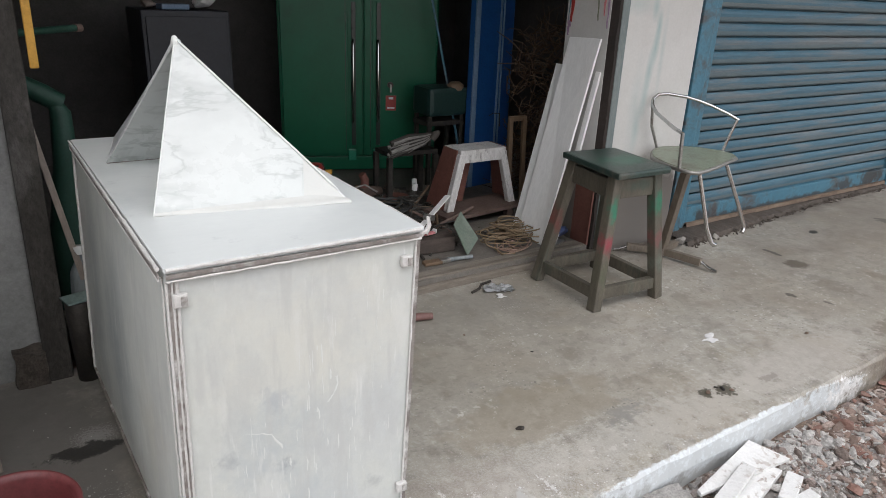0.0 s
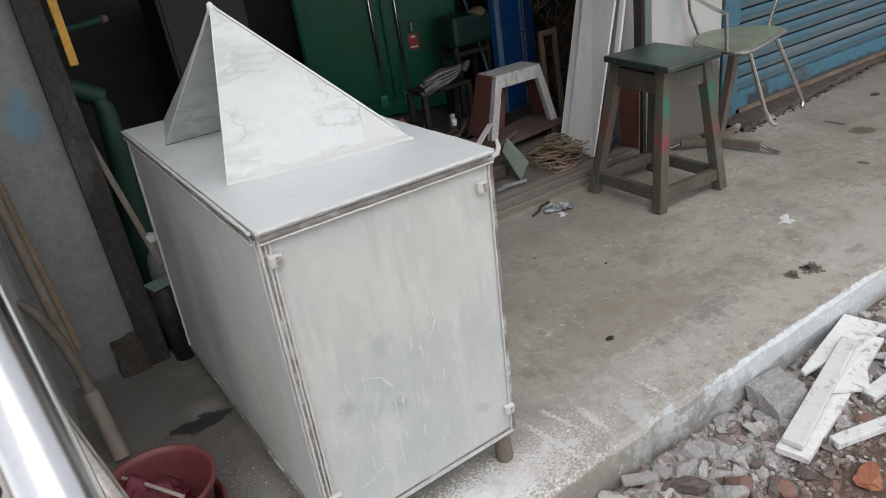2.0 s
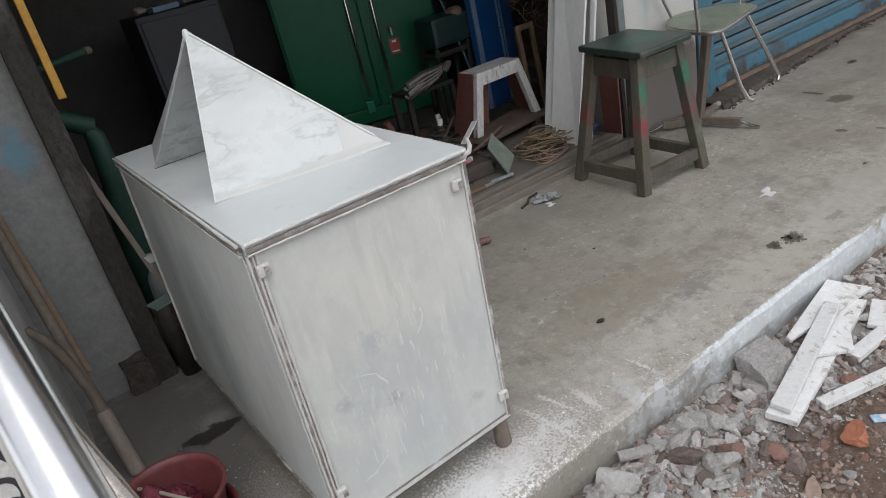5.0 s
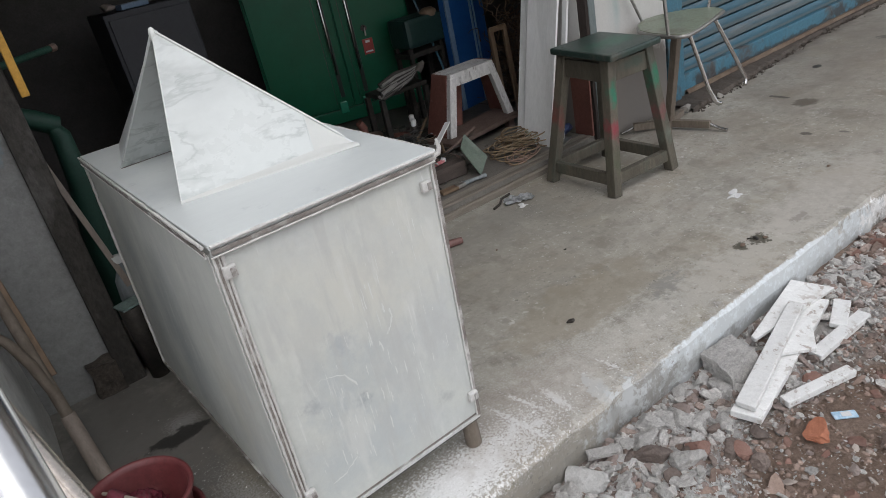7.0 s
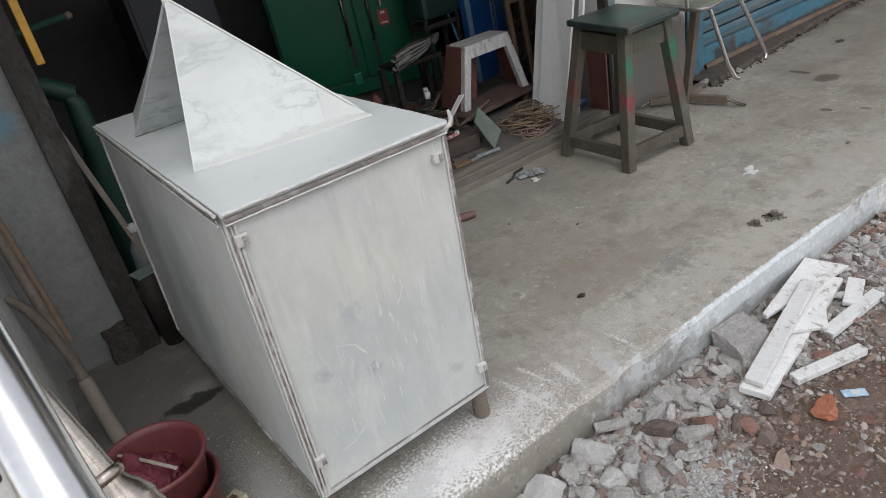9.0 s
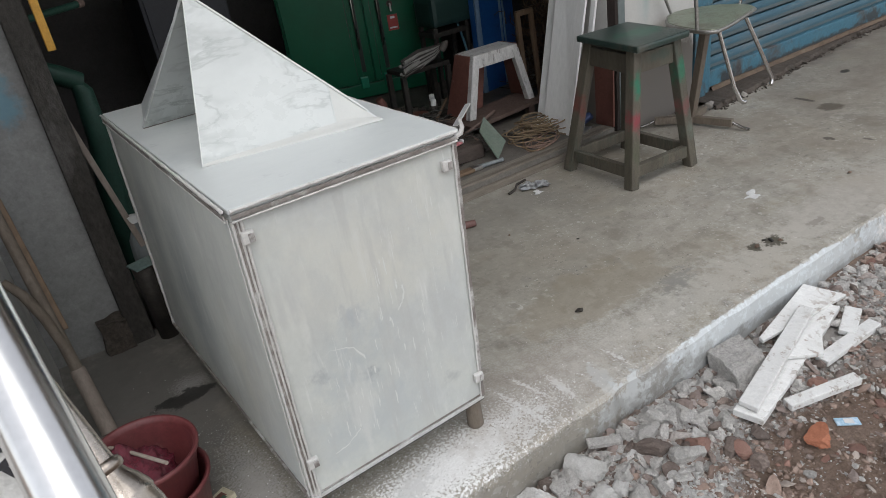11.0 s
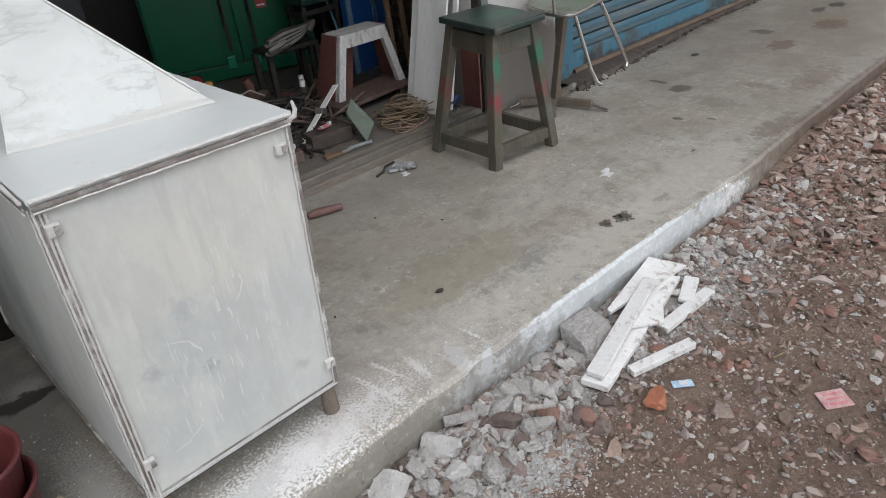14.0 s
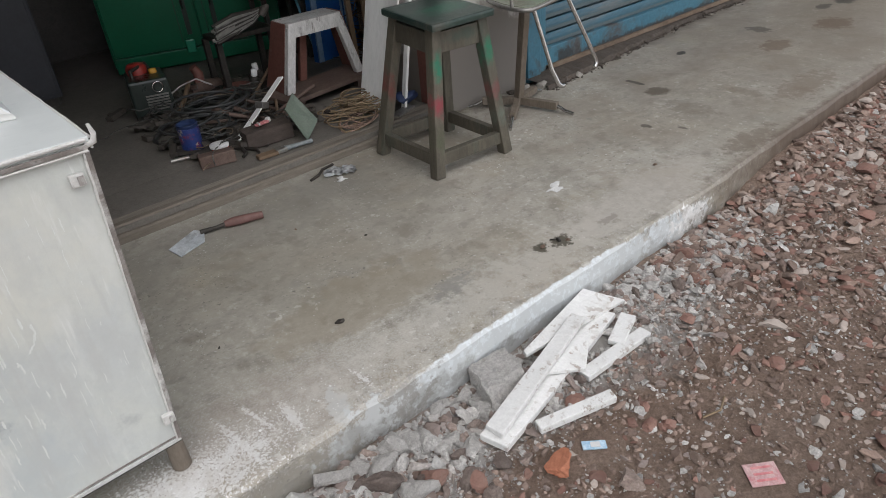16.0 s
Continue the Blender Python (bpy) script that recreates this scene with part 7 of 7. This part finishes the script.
DUSTY = surf("dusty_concrete_lump", (0.50, 0.48, 0.455), (0.64, 0.62, 0.595), 0.92, scale=14, bump=1.0, fine=90, stain=(0.25, 0.215, 0.19), stain_scale=13, stain_at=0.55, depth=0.012, mottle=0.9)
b = hexa([(0.675, -0.175, -0.17), (0.655, -0.295, -0.17), (0.79, -0.30, -0.17), (0.81, -0.16, -0.17), (0.700, -0.142, -0.078), (0.668, -0.255, -0.076), (0.795, -0.258, -0.066), (0.815, -0.165, -0.068)])
bmesh.ops.subdivide_edges(b, edges=b.edges[:], cuts=15, use_grid_fill=True)
for v in b.verts:
    q = v.co * 30
    v.co += Vector((noise.noise(q), noise.noise(q + Vector((9, 0, 0))), noise.noise(q + Vector((0, 9, 0))) * 0.6)) * 0.007 + Vector((0, 0, noise.noise(v.co * 90) * 0.004)) + Vector((0.004 * noise.noise(Vector((v.co.x * 140, v.co.y * 140, v.co.z * 20))), -0.004 * abs(noise.noise(Vector((v.co.x * 120, 3, v.co.z * 25)))), 0))
single("concrete_chunk", b, DUSTY, "broken grey concrete chunk against the kerb", "concrete", (0.74, -0.23, -0.15))
ORANGE = surf("orange_brick", (0.36, 0.135, 0.075), (0.42, 0.17, 0.10), 0.9, scale=25, bump=0.4, stain=(0.30, 0.12, 0.075), stain_scale=20)
chunk("brick_piece", 0.66, -0.512, -0.133, (0.060, 0.034, 0.020), 20, 90, ORANGE, "broken orange brick piece on the soil", "brick", "brick pieces")
for i, (x, y, sx, sy, t) in enumerate(((0.93, -0.58, 0.03, 0.02, 20), (0.962, -0.541, 0.026, 0.018, 70), (0.968, -0.612, 0.03, 0.017, -20), (0.90, -0.545, 0.022, 0.02, 0), (1.634, -0.235, 0.05, 0.03, -35), (1.83, -0.386, 0.045, 0.032, 10),
                                       (1.722, -0.546, 0.040, 0.028, 50), (0.845, -0.40, 0.035, 0.03, 30), (0.40, -0.33, 0.05, 0.035, 0), (0.48, -0.41, 0.035, 0.03, 60), (2.3, -0.55, 0.05, 0.035, 15), (2.6, -0.42, 0.055, 0.035, -40), (1.35, -0.42, 0.03, 0.022, 5))):
    chunk("brick_piece", x, y, soil_height(x, y) + sx * 0.3, (sx, sy, sx * 0.5), t, 100 + i, BRICK, "broken dusty red brick piece on the soil", "brick", "brick pieces")
WHITE_LUMP = surf("white_mortar", (0.66, 0.65, 0.63), (0.52, 0.51, 0.49), 0.9, scale=14, bump=0.9, stain=(0.33, 0.30, 0.275), stain_scale=14, stain_at=0.55, depth=0.008)
KIND = ((WHITE_LUMP, "broken white mortar lump below the kerb"), (DUSTY, "broken dusty grey concrete lump below the kerb"), (BROWN_STONE, "pale brown stone on the soil"))
for i, (x, y, sx, sy, t, mt, up) in enumerate(((0.133, -0.209, 0.052, 0.043, 60, 0, 0.75), (0.113, -0.178, 0.026, 0.024, 10, 0, 0.7), (-0.044, -0.215, 0.062, 0.045, 20, 0, 0.6), (0.391, -0.190, 0.042, 0.040, 30, 1, 0.7), (0.430, -0.218, 0.026, 0.038, 15, 1, 0.7), (0.470, -0.239, 0.022, 0.038, 5, 1, 0.8),
                                               (0.367, -0.344, 0.042, 0.034, -10, 1, 0.8), (0.310, -0.280, 0.048, 0.026, -20, 2, 0.6), (0.193, -0.283, 0.028, 0.022, 30, 1, 0.7), (0.101, -0.293, 0.032, 0.026, 0, 0, 0.6), (0.148, -0.313, 0.024, 0.022, 40, 0, 0.7), (0.164, -0.363, 0.042, 0.036, 55, 1, 0.55),
                                               (0.023, -0.257, 0.026, 0.030, 0, 1, 0.7), (0.036, -0.196, 0.030, 0.030, 70, 1, 0.7), (0.067, -0.197, 0.022, 0.027, 10, 1, 0.8), (0.228, -0.377, 0.030, 0.024, 15, 1, 0.7), (0.442, -0.306, 0.022, 0.018, 0, 0, 0.6), (0.462, -0.392, 0.031, 0.026, 5, 2, 0.6), (0.475, -0.461, 0.025, 0.020, 0, 2, 0.6),
                                               (0.562, -0.170, 0.036, 0.022, 20, 1, 0.55), (0.648, -0.182, 0.040, 0.020, 10, 1, 0.5), (0.585, -0.195, 0.036, 0.018, 15, 1, 0.5), (0.640, -0.250, 0.028, 0.030, 30, 1, 0.8), (0.083, -0.330, 0.027, 0.024, 90, 1, 0.6), (0.253, -0.245, 0.020, 0.014, 0, 0, 0.6), (0.282, -0.343, 0.023, 0.020, 60, 2, 0.7),
                                               (0.500, -0.270, 0.030, 0.024, 20, 1, 0.6), (0.545, -0.320, 0.026, 0.022, 80, 1, 0.6), (0.34, -0.225, 0.034, 0.028, 30, 1, 0.7), (0.285, -0.195, 0.030, 0.024, 10, 1, 0.6), (2.095, -0.298, 0.042, 0.030, 20, 0, 0.6), (0.753, -0.647, 0.030, 0.030, 50, 2, 0.6), (1.32, -0.20, 0.035, 0.026, 0, 1, 0.6),
                                               (1.42, -0.25, 0.03, 0.026, 40, 1, 0.6), (-0.13, -0.25, 0.045, 0.036, 15, 1, 0.6), (0.68, -0.355, 0.028, 0.022, 0, 2, 0.6), (0.62, -0.44, 0.022, 0.018, 0, 2, 0.6), (-0.09, -0.33, 0.04, 0.034, 60, 0, 0.6), (0.03, -0.36, 0.034, 0.028, 20, 1, 0.6), (0.56, -0.41, 0.022, 0.02, 30, 2, 0.6))):
    chunk("rubble_lump", x, y, soil_height(x, y) + sx * up * 0.45, (sx * 1.4, sy * 1.4, 0.68 * (sx + sy) * up), t, 130 + i, *KIND[mt], "rubble", "rubble lumps")
single("white_offcut", beam((0.180, -0.160, -0.098), (0.262, -0.205, -0.104), 0.030, 0.012, 0.002, side=(0.5, 1, 0)), DUSTY, "small white stone strip stuck in the rubble", "offcut", (0.22, -0.18, -0.1), group="white offcuts")
sb = thing("blue_sachet", (0.772, -0.527, -0.15), "small blue and white sachet on the soil", "sachet")
z = soil_height(0.772, -0.527) + 0.006
part("sachet", block((0.772, -0.527, z), (0.062, 0.026, 0.005), (3, 2, -38), 0.002), SKYBLUE, sb)
part("window", block((0.774, -0.529, z + 0.003), (0.024, 0.016, 0.002), (3, 2, -38)), PAPER, sb, "pale printed patch")
z = soil_height(0.99, -0.855) + 0.006
PALE_PINK = surf("pale_pink_film", (0.50, 0.29, 0.29), (0.58, 0.42, 0.41), 0.4, scale=45, bump=0.3, stain=(0.45, 0.10, 0.13), stain_scale=30, stain_at=0.52)
sp = thing("pink_sachet", (0.99, -0.855, z - 0.006), "flattened pink printed sachet on the soil", "sachet")
part("sachet", block((0.99, -0.855, z), (0.078, 0.064, 0.004), (2, -3, -38), 0.002), PALE_PINK, sp)
for k in (-0.018, 0.0, 0.018):
    m = pose(0.99, -0.855, z, 2, -3, -38)
    part("print_bar", block(m @ Vector((0, k, 0.003)), (0.046, 0.006, 0.0012), (2, -3, -38)), PINK, sp)
single("straw_stem", tube([(1.05, -0.66, soil_height(1.05, -0.66) + 0.006), (1.10, -0.68, soil_height(1.1, -0.68) + 0.012), (1.155, -0.66, soil_height(1.15, -0.66) + 0.006)], 0.003, 6), ROPE, "dry pale straw stem on the soil", "straw")


# ---- loose stones: too many to count ----
def ball(sub):
    b = bmesh.new()
    bmesh.ops.create_icosphere(b, subdivisions=sub, radius=1)
    b.verts.index_update()
    out = np.array([v.co[:] for v in b.verts]), np.array([[v.index for v in f.verts] for f in b.faces])
    b.free()
    return out


BALLS = ball(1), ball(2)
CLEAR = ((1.12, -0.255, 0.055), (1.06, -0.30, 0.035), (0.772, -0.527, 0.055), (0.99, -0.855, 0.075), (0.66, -0.512, 0.05))


def stones(name, mat, label, n, seed, place, size, flat=0.6, heap=0.45, level=soil_height):
    """Small broken stones: each a ball cut by chance planes, lying on the soil."""
    rng = np.random.default_rng(seed)
    V, F, base = [], [], 0
    for _ in range(n):
        x, y = place(rng)
        s = size(rng)
        if any((x - a) ** 2 + (y - c) ** 2 < r * r for a, c, r in CLEAR):
            continue
        pts, faces = BALLS[1 if s > 0.014 else 0]
        q = pts.copy()
        for nrm in rng.normal(0, 1, (7, 3)):
            nrm /= np.linalg.norm(nrm)
            k = q @ nrm - rng.uniform(0.25, 0.7)
            q -= np.outer(np.maximum(k, 0), nrm)
        q = q * rng.uniform(0.85, 1.15, (len(q), 1)) * (s * rng.uniform(1.1, 1.9), s * rng.uniform(0.8, 1.25), s * flat * rng.uniform(0.8, 1.4))
        a, c, e = rng.uniform(0, 6.28), rng.normal(0, 0.3), rng.normal(0, 0.25)
        q = q @ np.array([(1, 0, 0), (0, math.cos(c), -math.sin(c)), (0, math.sin(c), math.cos(c))])
        q = q @ np.array([(math.cos(e), 0, math.sin(e)), (0, 1, 0), (-math.sin(e), 0, math.cos(e))])
        q = q @ np.array([(math.cos(a), -math.sin(a), 0), (math.sin(a), math.cos(a), 0), (0, 0, 1)])
        F.append(faces + base)
        base += len(q)
        V.append(q + (x, y, level(x, y) + s * rng.uniform(0.0, heap)))
    me = bpy.data.meshes.new(name)
    me.from_pydata((np.concatenate(V) * K).tolist(), [], np.concatenate(F).tolist())
    me.materials.append(mat)
    return tagged(new(name, me), label, "stones", kind="stuff")


def near_kerb(rng):
    return rng.uniform(-0.4, 2.0), -0.16 - abs(rng.normal(0, 0.13))


def far_kerb(rng):
    x = 1.5 + 4.8 * rng.beta(1.0, 1.35)
    return x, -0.165 + 0.075 * min(max((x - 1.9) / 2.2, 0.0), 1.0) - abs(rng.normal(0, 0.24))


def street(rng):
    return rng.uniform(-0.2, 5.5), rng.uniform(-2.2, -0.2)


def lens_street(rng):
    return rng.uniform(0.0, 3.2), -0.2 - rng.beta(1.2, 2.0) * 1.6


stones("rubble_stones", RUBBLE, "pale grey broken concrete rubble along the kerb", 4200, 1, near_kerb, lambda r: 0.004 + 0.026 * r.beta(1.1, 4.2), 0.7, 0.6)
stones("rubble_stones", WHITE_LUMP, "white mortar crumbs along the kerb", 3000, 2, lambda r: (r.uniform(-0.3, 1.9), -0.155 - abs(r.normal(0, 0.10))), lambda r: 0.002 + 0.010 * r.beta(1, 5), 0.7, 0.9)
stones("rubble_grit", RUBBLE, "grey concrete grit along the kerb", 9000, 15, lambda r: (r.uniform(-0.4, 2.0), -0.15 - abs(r.normal(0, 0.14))), lambda r: 0.0015 + 0.007 * r.beta(1, 3), 0.7, 0.9)
stones("rubble_stones", WHITE_LUMP, "spilled white mortar grit on the soil", 3200, 12, lambda r: (r.normal(0.23, 0.085), r.normal(-0.42, 0.055)), lambda r: 0.0015 + 0.008 * r.beta(1, 4), 0.7, 0.9)
stones("rubble_stones", BROWN_STONE, "brown broken stones along the kerb", 900, 8, near_kerb, lambda r: 0.006 + 0.022 * r.beta(1.2, 3.5), 0.7, 0.6)
stones("kerb_stones", FAR_STONE, "brown and grey stones heaped along the kerb", 2500, 3, far_kerb, lambda r: 0.007 + 0.029 * r.beta(1.3, 4), 0.6, 0.6)
stones("kerb_stones", RUBBLE, "pale stones heaped along the kerb", 300, 9, far_kerb, lambda r: 0.007 + 0.026 * r.beta(1.4, 4), 0.6, 0.6)
stones("brick_chips", BRICK, "red brick chips strewn on the soil", 1700, 4, lambda r: far_kerb(r) if r.random() < 0.75 else (r.uniform(0.5, 3.2), -0.38 - r.beta(1.2, 2.0) * 1.4), lambda r: 0.006 + 0.030 * r.beta(1.1, 4.5), 0.6, 0.4)
stones("pebbles", FAR_STONE, "brown pebbles pressed into the soil", 8000, 5, lens_street, lambda r: 0.0025 + 0.015 * r.beta(1, 5), 0.6, 0.3)
stones("pebbles", RUBBLE, "grey pebbles pressed into the soil", 2200, 6, lens_street, lambda r: 0.0025 + 0.011 * r.beta(1, 5), 0.6, 0.3)
stones("pebbles", FAR_STONE, "brown and buff stones lying loose on the soil", 1900, 31, lens_street, lambda r: 0.006 + 0.020 * r.beta(1.1, 3.6), 0.6, 0.35)
stones("pebbles", RUBBLE, "grey broken stones lying loose on the soil", 900, 32, lens_street, lambda r: 0.005 + 0.018 * r.beta(1.1, 3.6), 0.6, 0.35)
stones("soil_grit", WHITE_LUMP, "pale grit and crumbs pressed into the soil", 5200, 33, lens_street, lambda r: 0.0014 + 0.0045 * r.beta(1, 4), 0.6, 0.5)
stones("soil_grit", SOIL, "small clods of brown soil", 5200, 34, lens_street, lambda r: 0.003 + 0.012 * r.beta(1, 4), 0.6, 0.4)
stones("pebbles", FAR_STONE, "brown stones farther along the street", 1500, 7, street, lambda r: 0.006 + 0.02 * r.beta(1, 5), 0.6, 0.3)

stones("sill_rubble", SILL, "dark crumbled masonry along the foot of the shutter", 1100, 21, lambda r: (lambda x: (x, sill_foot(x) + 0.02 - abs(r.normal(0, 0.018))))(r.uniform(2.36, 4.9)), lambda r: 0.003 + 0.016 * r.beta(1.0, 4), 0.7, 0.4, lambda x, y: 0.0)
stones("floor_crumbs", DUSTY, "pale crumbs and grit scattered on the porch floor", 500, 22, lambda r: (r.uniform(-0.75, 2.6), r.uniform(-0.1, 1.15)), lambda r: 0.0012 + 0.004 * r.beta(1, 5), 0.6, 0.2, lambda x, y: 0.0)
stones("floor_crumbs", STRIP_WHITE, "white mortar grit round the chest", 500, 23, lambda r: (r.normal(-0.56, 0.10), r.normal(0.12, 0.2)) if r.random() < 0.45 else (r.normal(0.05, 0.2), r.normal(-0.04, 0.05)), lambda r: 0.0012 + 0.003 * r.beta(1, 4), 0.6, 0.2, lambda x, y: 0.0 if y > -0.11 else -0.2)
